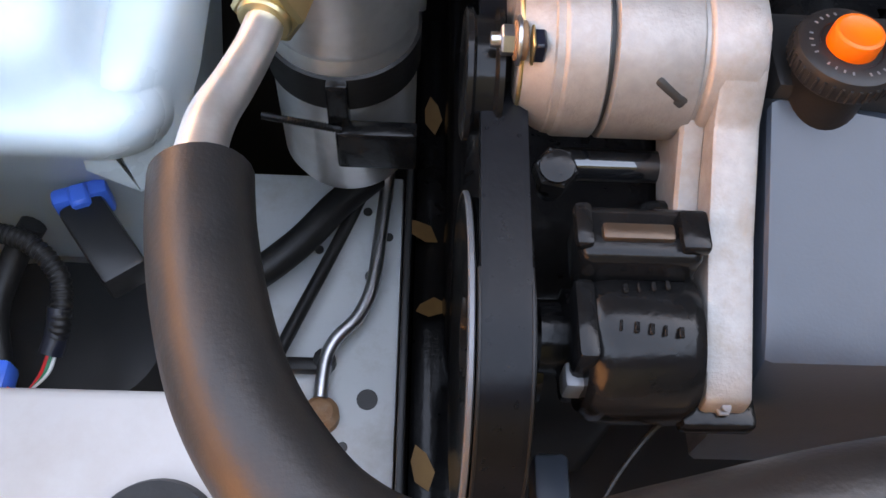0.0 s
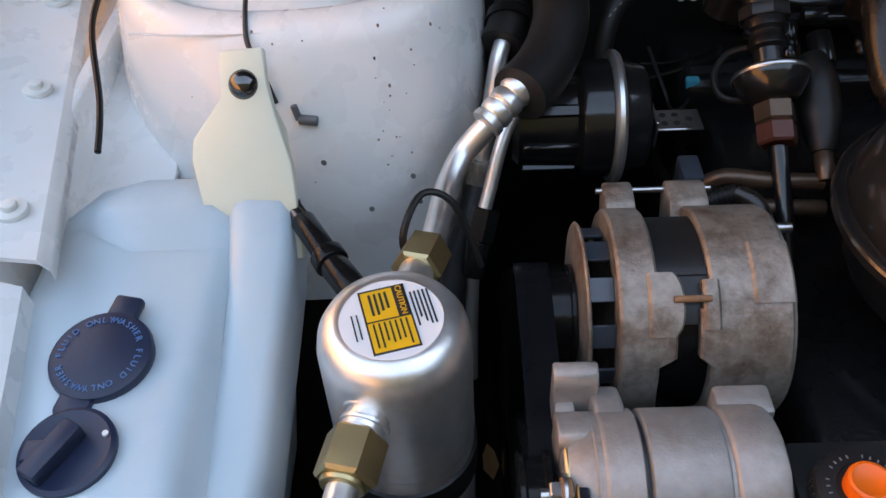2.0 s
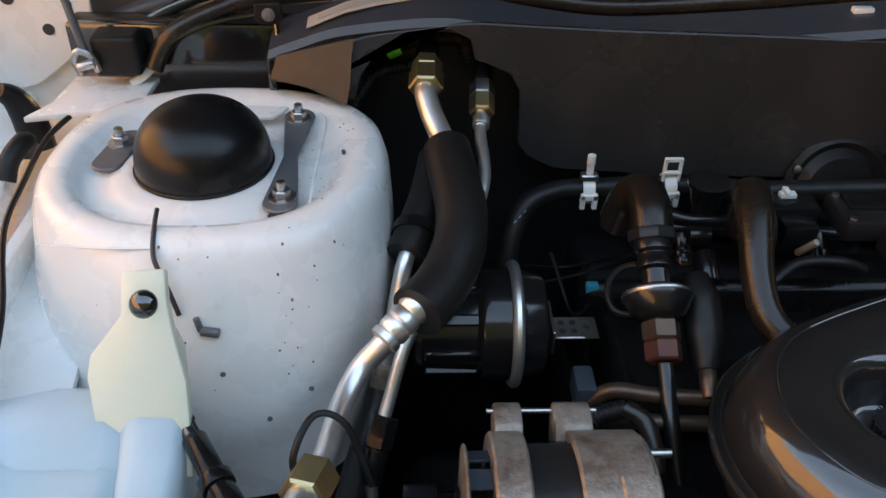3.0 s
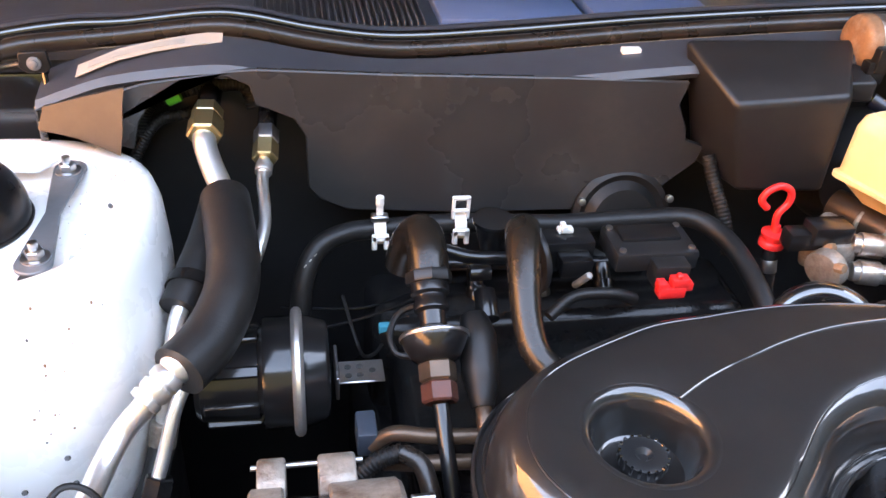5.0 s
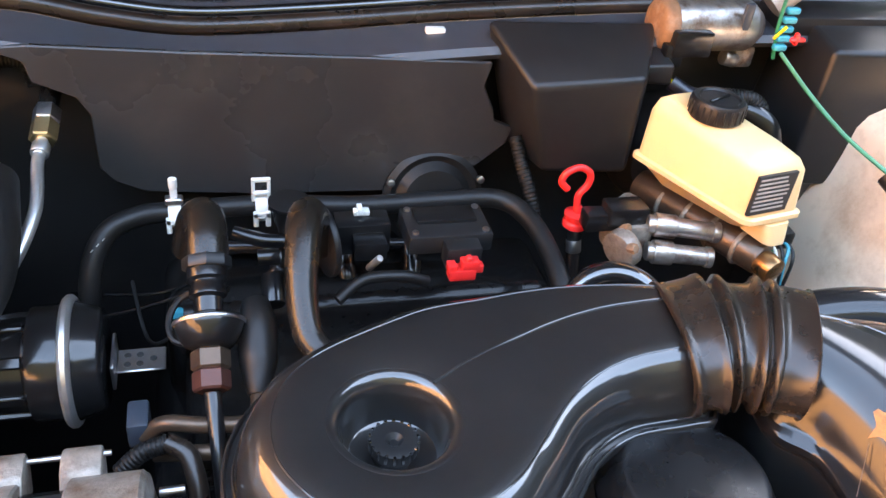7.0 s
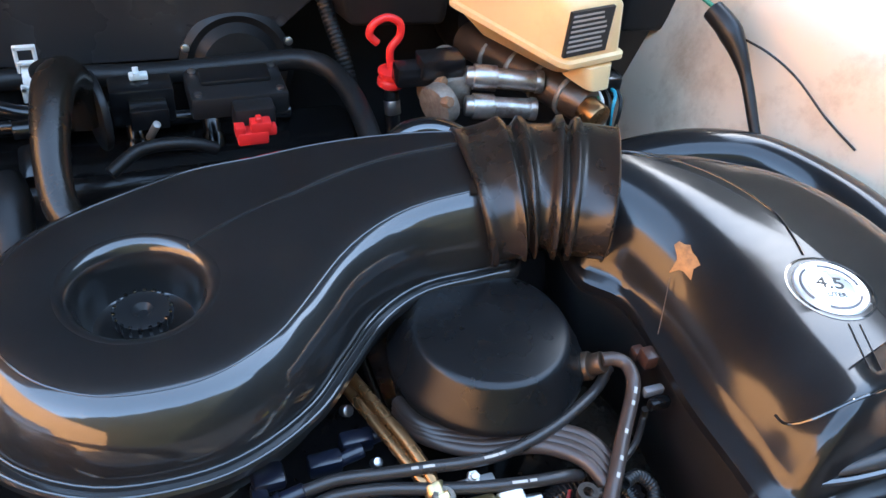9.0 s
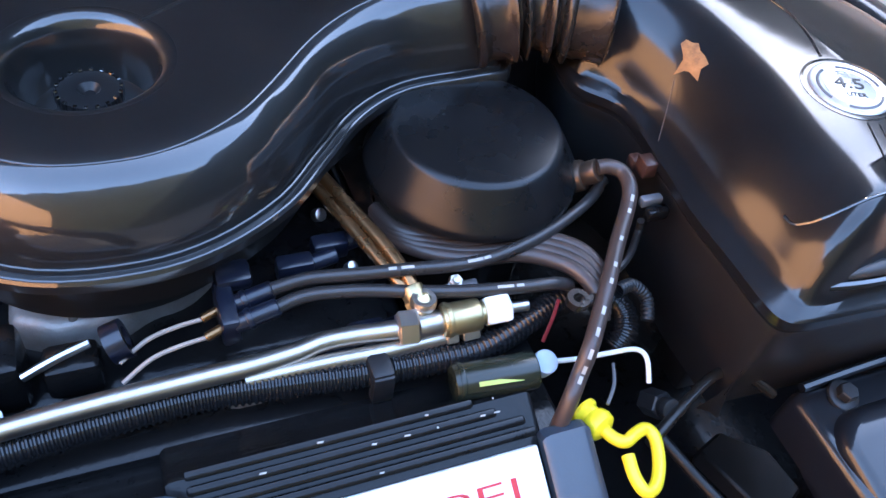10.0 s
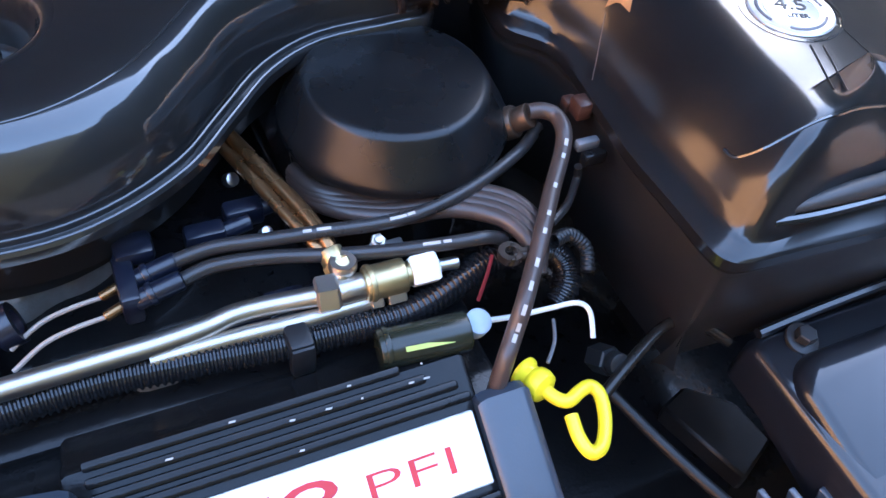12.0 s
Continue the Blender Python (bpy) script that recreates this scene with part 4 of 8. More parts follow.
part("sleeve", tube([(-0.1035, 0.253, 0.847), (-0.098, 0.221, 0.850), (-0.089, 0.187, 0.852), (-0.077, 0.155, 0.853), (-0.060, 0.128, 0.852), (-0.036, 0.103, 0.851), (-0.004, 0.089, 0.850), (0.040, 0.087, 0.850), (0.090, 0.099, 0.850), (0.172, 0.118, 0.848), (0.25, 0.125, 0.84), (0.36, 0.115, 0.80), (0.42, 0.09, 0.70)], 0.0232, 24, 10), FOAM, fl, "black foam sleeve")

rl = thing("rear_refrigerant_line", (0.04, 0.75, 0.85), "aluminium pipe with crimped collar and black foam sleeve", "refrigerant line")
part("nut", hexnut((-0.050, 0.534, 0.842), (-0.041, 0.567, 0.835), 0.0195), BRASS, rl, "gold hexagon nut")
part("pipe", tube([(-0.041, 0.560, 0.836), (-0.037, 0.582, 0.831), (-0.033, 0.610, 0.828), (-0.026, 0.648, 0.828), (-0.012, 0.676, 0.840), (0.008, 0.686, 0.860), (0.026, 0.698, 0.876)], 0.0105, 16, 8), ALU, rl)
part("crimp", lathe([(0.011, 0), (0.0145, 0.001), (0.0145, 0.007), (0.0125, 0.009), (0.0145, 0.012), (0.0145, 0.019), (0.0125, 0.021), (0.0150, 0.024), (0.0150, 0.031), (0.013, 0.034), (0.0150, 0.037), (0.0150, 0.045), (0.012, 0.046)], 24, along((0.007, 0.681, 0.866), (0.040, 0.710, 0.886))), ALU, rl, "ribbed aluminium crimp collar")
part("sleeve", tube([(0.037, 0.700, 0.883), (0.060, 0.734, 0.887), (0.077, 0.776, 0.899), (0.081, 0.820, 0.911), (0.076, 0.868, 0.918), (0.070, 0.915, 0.924)], 0.0255, 24, 10), FOAM, rl, "black foam sleeve")
part("upper_pipe", tube([(0.071, 0.908, 0.923), (0.066, 0.930, 0.929), (0.056, 0.955, 0.942), (0.049, 0.978, 0.956), (0.049, 0.995, 0.964)], 0.0125, 16, 8), ALU, rl)
part("upper_collar", rod((0.0705, 0.912, 0.924), (0.069, 0.921, 0.9265), 0.0145, 0.001), ALU, rl)
part("nut", hexnut((0.0485, 0.984, 0.961), (0.050, 1.012, 0.968), 0.0195), BRASS, rl, "gold hexagon nut")
part("nut", hexnut((0.050, 1.012, 0.968), (0.051, 1.030, 0.972), 0.0175), BRASS, rl, "dull gold hexagon nut")
part("wall_fitting", rod((0.051, 1.028, 0.972), (0.054, 1.10, 0.985), 0.013, 0.001), BLACKMETAL, rl)

tl = thing("thin_refrigerant_line", (0.11, 0.9, 0.85), "thin aluminium pipe from the firewall behind the foam sleeve", "refrigerant line")
part("pipe", tube([(0.111, 0.985, 0.935), (0.108, 0.95, 0.923), (0.110, 0.915, 0.912), (0.108, 0.885, 0.900), (0.092, 0.84, 0.878), (0.060, 0.78, 0.852), (0.030, 0.735, 0.825), (0.012, 0.70, 0.78), (-0.005, 0.66, 0.72), (-0.01, 0.62, 0.60)], 0.0065, 14, 7), ALU, tl)
part("pipe_collar", rod((0.1105, 0.975, 0.931), (0.109, 0.962, 0.927), 0.0095, 0.001), ALU, tl)
part("nut", hexnut((0.111, 0.980, 0.933), (0.1125, 1.004, 0.941), 0.0145), BRASS, tl, "gold hexagon nut")
part("nut", hexnut((0.1125, 1.004, 0.941), (0.1135, 1.024, 0.948), 0.0145), STEEL, tl, "grey hexagon nut")
part("wall_fitting", rod((0.1135, 1.022, 0.948), (0.118, 1.10, 0.97), 0.011, 0.001), BLACKMETAL, tl)
part("lower_joint", join(hexnut((0.008, 0.69, 0.765), (0.0, 0.672, 0.74), 0.014), rod((0.0, 0.672, 0.74), (-0.006, 0.655, 0.71), 0.011, 0.001)), BLACKMETAL, tl, "dark lower joint")

bh = thing("background_hose", (0.03, 0.80, 0.80), "second black sleeve behind the refrigerant line", "hose")
part("end_clamp", lathe([(0.0235, -0.006), (0.0255, -0.006), (0.0255, 0.006), (0.0235, 0.006)], 24, along((0.038, 0.83, 0.875), (0.03, 0.80, 0.865)), True), BLACKMETAL, bh)
part("hose", tube([(0.060, 0.93, 0.905), (0.050, 0.875, 0.892), (0.036, 0.83, 0.878), (0.027, 0.805, 0.868)], 0.020, 18, 7), FOAM, bh)
part("pipe", tube([(0.032, 0.815, 0.873), (0.024, 0.795, 0.858), (0.014, 0.768, 0.81), (0.006, 0.752, 0.768)], 0.0085, 14, 7), ALU, bh, "bare aluminium pipe")
part("collar", rod((0.007, 0.754, 0.772), (0.002, 0.744, 0.745), 0.0135, 0.003), CAST, bh, "dull crimped collar")
part("lower_hose", tube([(0.002, 0.744, 0.747), (-0.006, 0.72, 0.725), (-0.02, 0.68, 0.71), (-0.03, 0.62, 0.70)], 0.013, 14, 7), RUBBER, bh, "black rubber hose")
loom = thing("firewall_loom", (0.03, 1.06, 0.95), "black corrugated wiring loom with green tape at the firewall", "wiring loom")
part("conduit", conduit([(-0.03, 1.055, 0.93), (-0.02, 1.06, 0.962), (0.015, 1.065, 0.978), (0.05, 1.066, 0.985), (0.09, 1.066, 0.985), (0.10, 1.06, 0.96)], 0.010, 0.004), RUBBER, loom)
part("conduit", conduit([(-0.04, 1.05, 0.90), (-0.01, 1.055, 0.945), (0.03, 1.06, 0.955), (0.06, 1.065, 0.975)], 0.007, 0.004), RUBBER, loom)
part("tape", rod((0.003, 1.050, 0.980), (0.018, 1.052, 0.986), 0.0135, 0.001), GREENTAPE, loom, "bright green tape")

# ---- engine: block, belt drive, alternator, pumps, rocker cover ----
block = thing("engine_block", (0.45, 0.6, 0.2), "oily black engine block and manifold castings", "engine")
part("block", box((0.20, 0.36, 0.25), (0.70, 0.98, 0.66), 0.03, 3), BLACKMETAL, block)
part("manifold", box((0.24, 0.42, 0.66), (0.60, 0.90, 0.745), 0.02, 3), BLACKMETAL, block)
part("rear_head", box((0.22, 0.86, 0.60), (0.68, 0.98, 0.78), 0.02, 3), BLACKMETAL, block)
part("gearbox", box((0.70, 0.25, 0.20), (1.12, 0.95, 0.52), 0.05, 3), BLACKMETAL, block)
part("front_mount", box((0.02, 0.30, 0.20), (0.20, 0.80, 0.60), 0.03, 3), BLACKMETAL, block)
part("cradle", box((-0.008, 0.16, 0.42), (0.03, 0.75, 0.46), 0.006), BLACKMETAL, block)
part("intake_plenum", prism([(0.335, 0.478), (0.362, 0.464), (0.405, 0.466), (0.420, 0.478), (0.448, 0.482), (0.470, 0.500), (0.474, 0.545), (0.46, 0.60), (0.34, 0.60)], 0.72, 0.771, None, 0.010, 3), CASTPALE, block, "pale cast intake plenum")
part("plenum_rib", box((0.372, 0.470, 0.765), (0.378, 0.54, 0.778), 0.002, 2), CASTPALE, block)
part("plenum_boss", rod((0.445, 0.497, 0.760), (0.445, 0.497, 0.780), 0.012, 0.002), CASTPALE, block, "pale cast boss")
part("intake_runner", box((0.30, 0.44, 0.68), (0.345, 0.50, 0.745), 0.012, 3), CAST, block, "dull cast intake runner")

XR = Matrix(((0, 0, 1, 0), (0, 1, 0, 0), (-1, 0, 0, 0), (0, 0, 0, 1)))


def turned(profile, y, z, seg=48, ring=False):
    """A lathe along x: profile of (radius, x) round the axis at (y, z)."""
    return lathe(profile, seg, Matrix.Translation((0, y, z)) @ XR, ring)


# alternator
AY, AZ, AR = 0.544, 0.780, 0.083
alt = thing("alternator", (0.16, AY, AZ - 0.08), "weathered cast aluminium alternator with a cooling fan", "alternator")


def arc_shell(x0, x1, y, z, r0, r1, a0, a1, n=28, wave=None):
    """A thick curved wall round the x axis from angle a0 to a1."""
    rings = []
    for k in range(n + 1):
        a = radians(a0 + (a1 - a0) * k / n)
        c, s = math.cos(a), math.sin(a)
        xa, xb = (x0, x1) if not wave else wave(k / n)
        e = 0.002
        rings.append([Vector((x, y + r * c, z + r * s)) for x, r in ((xa, r0), (xa, r1 - e), (xa + e, r1), (xb - e, r1), (xb, r1 - e), (xb, r0))])
    return loft(rings)


part("front_shell", join(arc_shell(0.094, 0.13, AY, AZ, 0.05, AR, -60, 300, 72, lambda t: (0.094, 0.122 + (0.012 if 0.52 < t < 0.60 else 0) + (0.05 * max(0, t - 0.66) if t < 0.85 else 0.0))), turned([(0.02, 0.094), (0.060, 0.094), (0.0805, 0.096), (0.060, 0.100)], AY, AZ)), CAST, alt, "blotched cast front shell")
part("rear_shell", join(arc_shell(0.155, 0.222, AY, AZ, 0.05, AR, -60, 300, 72, lambda t: (0.158 - (0.008 if 0.52 < t < 0.60 else 0), 0.215)), turned([(0.082, 0.212), (0.080, 0.217), (0.060, 0.222), (0.03, 0.224), (0, 0.224)], AY, AZ)), CAST, alt, "blotched cast rear shell")
stator = [(0.066, 0.10), (0.074, 0.118), (0.074, 0.124)]
x = 0.124
while x < 0.162:
    stator += [(0.0745, x), (0.0745, x + 0.0008), (0.0735, x + 0.001), (0.0735, x + 0.0014)]
    x += 0.0015
part("stator", turned(stator + [(0.066, 0.20)], AY, AZ, 64), BLACKMETAL, alt, "dark laminated stator")
part("winding_cover", arc_shell(0.118, 0.160, AY, AZ, 0.074, 0.0775, 62, 138, 20), SATIN, alt, "black cover over the windings")
for xa, xb in ((0.100, 0.124), (0.150, 0.182)):
    part("lug", prism([(AY + 0.050, AZ + 0.050), (AY + 0.062, AZ + 0.0615), (AY + 0.080, AZ + 0.0640), (AY + 0.090, AZ + 0.0600), (AY + 0.092, AZ + 0.0480), (AY + 0.080, AZ + 0.0200)], xa, xb, Matrix(((0, 0, 1, 0), (1, 0, 0, 0), (0, 1, 0, 0), (0, 0, 0, 1))), 0.003, 2), CAST, alt, "worn cast lug")
part("lug", arc_shell(0.114, 0.1395, AY, AZ, 0.066, 0.0855, 112, 143, 10, lambda t: (0.114, 0.1395 - 0.006 * abs(2 * t - 1) ** 3)), CAST, alt, "rusty cast lug")
part("lug", arc_shell(0.152, 0.164, AY, AZ, 0.066, 0.0855, 116, 140, 8), CAST, alt)
part("rear_band", arc_shell(0.187, 0.2165, AY, AZ, 0.07, 0.0848, 96, 128, 10), CAST, alt)
part("cover_step", arc_shell(0.112, 0.165, AY, AZ, 0.07, 0.0792, 108, 112, 3), SATIN, alt)
part("through_bolt", rod((0.095, AY + 0.083, AZ + 0.056), (0.188, AY + 0.083, AZ + 0.056), 0.0026, 0.0005, 12), STEEL, alt)
part("through_bolt", rod((0.131, AY - 0.050, AZ + 0.0705), (0.157, AY - 0.050, AZ + 0.0705), 0.0025, 0.0005, 12), RUST, alt)
part("stud", rod((0.225, AY + 0.045, AZ + 0.045), (0.245, AY + 0.045, AZ + 0.045), 0.004, 0.0005, 12), STEEL, alt)
fan = part("fan", turned([(0.0, 0.071), (0.050, 0.071), (0.072, 0.073), (0.0735, 0.0745), (0.072, 0.076), (0.04, 0.076)], AY, AZ, 56), CAST, alt, "stained steel fan plate")
for k in range(12):
    a = 2 * math.pi * k / 12
    blade = box((0.076, -0.009, 0.048), (0.094, 0.009, 0.0505), 0.0005, 1, Matrix.Rotation(radians(0), 4, "X"))
    blade.transform(Matrix.Translation((0, AY, AZ)) @ Matrix.Rotation(a, 4, "X") @ Matrix.Translation((0, 0, 0.018)) @ Matrix.Rotation(radians(35), 4, "X"))
    part("blade", blade, GREYPAINT, fan)
part("pulley", turned([(0.0, 0.030), (0.028, 0.030), (0.040, 0.031), (0.040, 0.033), (0.036, 0.034), (0.036, 0.066), (0.040, 0.067), (0.040, 0.070), (0.02, 0.071)], AY, AZ), BLACKMETAL, alt)

# belt and pulleys
PY, PZ = 0.243, 0.688
PULLEYS = [(AY, AZ, 0.037), (PY, PZ, 0.0945), (0.50, 0.40, 0.075)]


def hull_belt():
    """The outer line round the three pulleys."""
    pts = []
    for y, z, r in PULLEYS:
        pts += [(y + r * math.cos(2 * math.pi * k / 72), z + r * math.sin(2 * math.pi * k / 72)) for k in range(72)]
    pts = sorted(set(pts))
    def half(ps):
        h = []
        for p in ps:
            while len(h) > 1 and (h[-1][0] - h[-2][0]) * (p[1] - h[-2][1]) - (h[-1][1] - h[-2][1]) * (p[0] - h[-2][0]) <= 0:
                h.pop()
            h.append(p)
        return h
    return half(pts)[:-1] + half(pts[::-1])[:-1]


belt = thing("drive_belt", (0.05, 0.4, 0.33), "black ribbed drive belt round the engine pulleys", "drive belt")
line = hull_belt()
rings = []
n = len(line)
for i in range(n):
    a, b = Vector(line[i - 1]), Vector(line[(i + 1) % n])
    t = (b - a).normalized()
    nrm = Vector((t.y, -t.x))
    p = Vector(line[i])
    section = [(0.025, 0.0), (0.0255, 0.0046)] + [(0.026 + 0.025 * (k + 1) / 14, 0.005 if k % 2 else 0.0047) for k in range(13)] + [(0.0515, 0.0046), (0.052, 0.0)]
    rings.append([Vector((x, p.x + nrm.x * h, p.y + nrm.y * h)) for x, h in section])
bm = bmesh.new()
vs = [[bm.verts.new(p) for p in r] for r in rings]
for i in range(n):
    a, b = vs[i], vs[(i + 1) % n]
    for k in range(len(a)):
        bm.faces.new((a[k], a[(k + 1) % len(a)], b[(k + 1) % len(a)], b[k]))
part("belt", bm, BELT, belt)
for xa in (0.0246, 0.0514):
    part("belt_edge", tube([(xa + 0.0003, PY - 0.0985 * math.cos(radians(a)), PZ + 0.0985 * math.sin(radians(a))) for a in range(-20, 95, 8)], 0.0012, 6, 2), RUBBER, belt, "frayed belt edge")
pump = thing("cast_pump", (0.12, 0.26, 0.60), "oily black cast pump behind a large pulley", "pump")
part("pulley", turned([(0.0, 0.028), (0.03, 0.028), (0.034, 0.023), (0.082, 0.020), (0.093, 0.019), (0.0955, 0.020), (0.0955, 0.023), (0.093, 0.025), (0.093, 0.054), (0.089, 0.055), (0.085, 0.050), (0.03, 0.055), (0.03, 0.068)], PY, PZ, 72), BLACKMETAL, pump, "large black pulley with a worn bright rim")
part("rim", turned([(0.0955, 0.0192), (0.0968, 0.020), (0.0968, 0.0222), (0.0955, 0.023)], PY, PZ, 72, True), GREYPLATE, pump, "worn pulley rim")
part("shaft", turned([(0.022, 0.064), (0.022, 0.076), (0.028, 0.078), (0.028, 0.086), (0.018, 0.088)], PY, 0.712), BLACKMETAL, pump)
part("housing", turned([(0.02, 0.082), (0.037, 0.084), (0.0425, 0.090), (0.044, 0.098), (0.044, 0.136), (0.040, 0.144), (0.0, 0.146)], 0.232, 0.728, 48), BLACKMETAL, pump, "black cast housing with raised casting marks")
for k in range(9):
    part("cast_mark", box((0.098 + 0.0038 * k, -0.0030 + 0.0006 * (k % 2), -0.001), (0.098 + 0.0038 * k + (0.0026 if k % 3 else 0.0015), 0.0030, 0.0007), 0.0004, 1, Matrix.Translation((0, 0.2335, 0.7720)) @ Matrix.Rotation(radians(-6 + 12 * (k % 2)), 4, "Z")), BLACKMETAL, pump, "raised casting mark")
part("flange", box((0.076, 0.206, 0.70), (0.088, 0.252, 0.770), 0.004, 2), BLACKMETAL, pump)
part("flange_foot", box((0.0735, 0.201, 0.722), (0.088, 0.216, 0.742), 0.003, 2), GREYPLATE, pump, "bare metal flange foot")
part("boss", box((0.076, 0.252, 0.752), (0.142, 0.286, 0.790), 0.007, 3), BLACKMETAL, pump)
part("boss_bar", box((0.088, 0.262, 0.788), (0.126, 0.272, 0.7935), 0.002, 2), BROWNMETAL, pump, "rusty machined pad")
part("boss_nub", box((0.128, 0.256, 0.786), (0.144, 0.280, 0.796), 0.003, 2), BLACKMETAL, pump)
part("boss_nub", box((0.074, 0.258, 0.784), (0.084, 0.284, 0.794), 0.003, 2), BLACKMETAL, pump)
part("bolt", join(rod((0.069, 0.318, 0.755), (0.068, 0.312, 0.775), 0.0085, 0.001), hexnut((0.068, 0.312, 0.775), (0.0672, 0.308, 0.790), 0.0125), rod((0.0672, 0.308, 0.789), (0.0670, 0.3068, 0.793), 0.0100, 0.002)), BLACKMETAL, pump, "oily black bolt head")
part("stay_rod", rod((0.074, 0.338, 0.752), (0.142, 0.338, 0.752), 0.010, 0.002), GLOSS, pump)
part("hose_end", tube([(0.122, 0.306, 0.735), (0.132, 0.300, 0.752), (0.146, 0.298, 0.748)], 0.012, 12, 5), BLACKMETAL, pump)

# drum-shaped tensioner housing on its cast arm
TY, TZ, TR = 0.3785, 0.8045, 0.0482
ten = thing("tensioner_housing", (0.11, TY, 0.70), "pale cast aluminium tensioner drum on a bracket arm", "belt tensioner")
part("drum", turned([(0.040, 0.0605), (0.0450, 0.0608), (0.0462, 0.062), (0.0466, 0.066), (0.0478, 0.0672), (TR, 0.069), (TR, 0.0885), (0.0470, 0.0895), (0.0430, 0.090), (0.0430, 0.0925), (0.0470, 0.093), (TR, 0.094), (TR, 0.1375), (0.0476, 0.1385), (0.0462, 0.1395), (0.0462, 0.1415), (0.0480, 0.1425), (0.0490, 0.1445), (0.0490, 0.168), (0.0475, 0.172), (0.044, 0.174), (0.0, 0.174)], TY, TZ, 72), CASTPALE, ten)
part("front_cone", turned([(0.0, 0.0425), (0.030, 0.0425), (0.0355, 0.0435), (0.0368, 0.0455), (0.0450, 0.0595), (0.0452, 0.0612), (0.040, 0.062)], TY, TZ, 72), CASTPALE, ten, "bevelled front end of the drum")
part("cone_edge", turned([(0.0366, 0.0440), (0.0374, 0.0452), (0.0372, 0.0462), (0.0362, 0.0456)], TY, TZ, 64, True), BRASS, ten, "worn yellowish rim")
part("drum_gap", turned([(0.0433, 0.0898), (0.0436, 0.0912), (0.0433, 0.0927)], TY, TZ, 72, True), DEEPBLACK, ten)
slot_pose = Matrix.Translation((0.1235, TY - 0.0430, TZ + 0.0185)) @ Matrix.Rotation(radians(67), 4, "X") @ Matrix.Rotation(radians(-38), 4, "Z")
part("slot", join(box((-0.011, -0.0030, -0.004), (0.009, 0.0030, 0.0022), 0.0025, 2, slot_pose), box((0.004, -0.0045, -0.004), (0.012, 0.0040, 0.0018), 0.0025, 2, slot_pose)), DEEPBLACK, ten, "dark slot with a notched end")
SIDE = Matrix(((0, 0, 1, 0), (1, 0, 0, 0), (0, 1, 0, 0), (0, 0, 0, 1)))
arm = [(TY + 0.005, TZ + 0.0488), (TY - 0.020, TZ + 0.0448), (TY - 0.040, TZ + 0.028), (0.322, 0.812), (0.272, 0.780), (0.208, 0.747), (0.195, 0.740), (0.193, 0.722), (0.27, 0.735), (0.32, 0.755), (TY, TZ - 0.046)]
part("arm", prism(arm, 0.1475, 0.1735, SIDE, 0.003, 2), CASTPALE, ten, "pale cast bracket arm")
part("web", prism([(TY - 0.040, TZ + 0.014), (0.335, 0.806), (0.300, 0.776), (0.262, 0.752), (0.262, 0.735), (0.30, 0.735), (TY - 0.02, TZ - 0.044)], 0.1345, 0.149, SIDE, 0.002, 1), CASTPALE, ten, "side web of the arm")
part("lug_block", prism([(0.4410, 0.790), (0.4425, 0.850), (0.4395, 0.8535), (0.4310, 0.8510), (0.4270, 0.8440), (0.4255, 0.790)], 0.0420, 0.0710, SIDE, 0.0012, 1), CASTPALE, ten, "squared cast lug")
part("lug_foot", box((0.0425, 0.4160, 0.795), (0.0560, 0.4275, 0.8290), 0.0025, 2), CASTPALE, ten)
part("lug_root", prism([(0.400, 0.80), (0.4395, 0.80), (0.4395, 0.828), (0.420, 0.839), (0.405, 0.843)], 0.0655, 0.0860, SIDE, 0.004, 3), CASTPALE, ten)
part("lug_block", prism([(0.415, 0.800), (0.413, 0.838), (0.399, 0.8465), (0.389, 0.8480), (0.384, 0.842), (0.388, 0.800)], 0.0410, 0.0640, SIDE, 0.0012, 1), CASTPALE, ten, "stepped cast lug")
part("lug_block", box((0.148, 0.416, 0.800), (0.186, 0.440, 0.826), 0.004, 2), CASTPALE, ten, "low cast lug")
part("pointer", box((0.0495, 0.3440, 0.8300), (0.0560, 0.3570, 0.8430), 0.0012, 1), NAVY, ten, "small dark clip")
part("pointer_rim", box((0.0485, 0.3430, 0.8290), (0.0500, 0.3580, 0.8445), 0.0006, 1), BRASS, ten)
part("pulley", turned([(0.0, 0.018), (0.03, 0.018), (0.036, 0.016), (0.038, 0.017), (0.038, 0.020), (0.034, 0.022), (0.034, 0.032), (0.038, 0.034), (0.038, 0.037), (0.03, 0.038), (0.012, 0.044)], TY - 0.008, TZ - 0.014, 56), BLACKMETAL, ten, "grooved black idler pulley")
bolt((0.0435, 0.3570, 0.8330), (0.0280, 0.3570, 0.8330), 0.0085, ten)
part("bolt_boss", rod((0.0400, 0.3570, 0.8330), (0.0470, 0.3570, 0.8330), 0.0105, 0.001, 16), RUST, ten, "rusty bolt boss")
foot = thing("bracket_foot", (0.16, 0.19, 0.70), "black wire clip bolted under the bracket arm", "bracket")
part("clip", box((0.138, 0.186, 0.712), (0.180, 0.206, 0.728), 0.004), BLACKMETAL, foot)
bolt((0.160, 0.197, 0.727), (0.160, 0.194, 0.737), 0.0052, foot, mat=GREYPLATE)
part("wire", tube([(0.140, 0.196, 0.724), (0.126, 0.188, 0.714), (0.110, 0.170, 0.700), (0.100, 0.155, 0.690)], 0.0018, 8, 5), BLACKMETAL, foot)

# rocker cover with ribbed centre, white plate and red lettering
cover = thing("valve_cover", (0.43, 0.28, 0.60), "black and slate grey engine valve cover with a white lettered plate", "valve cover")
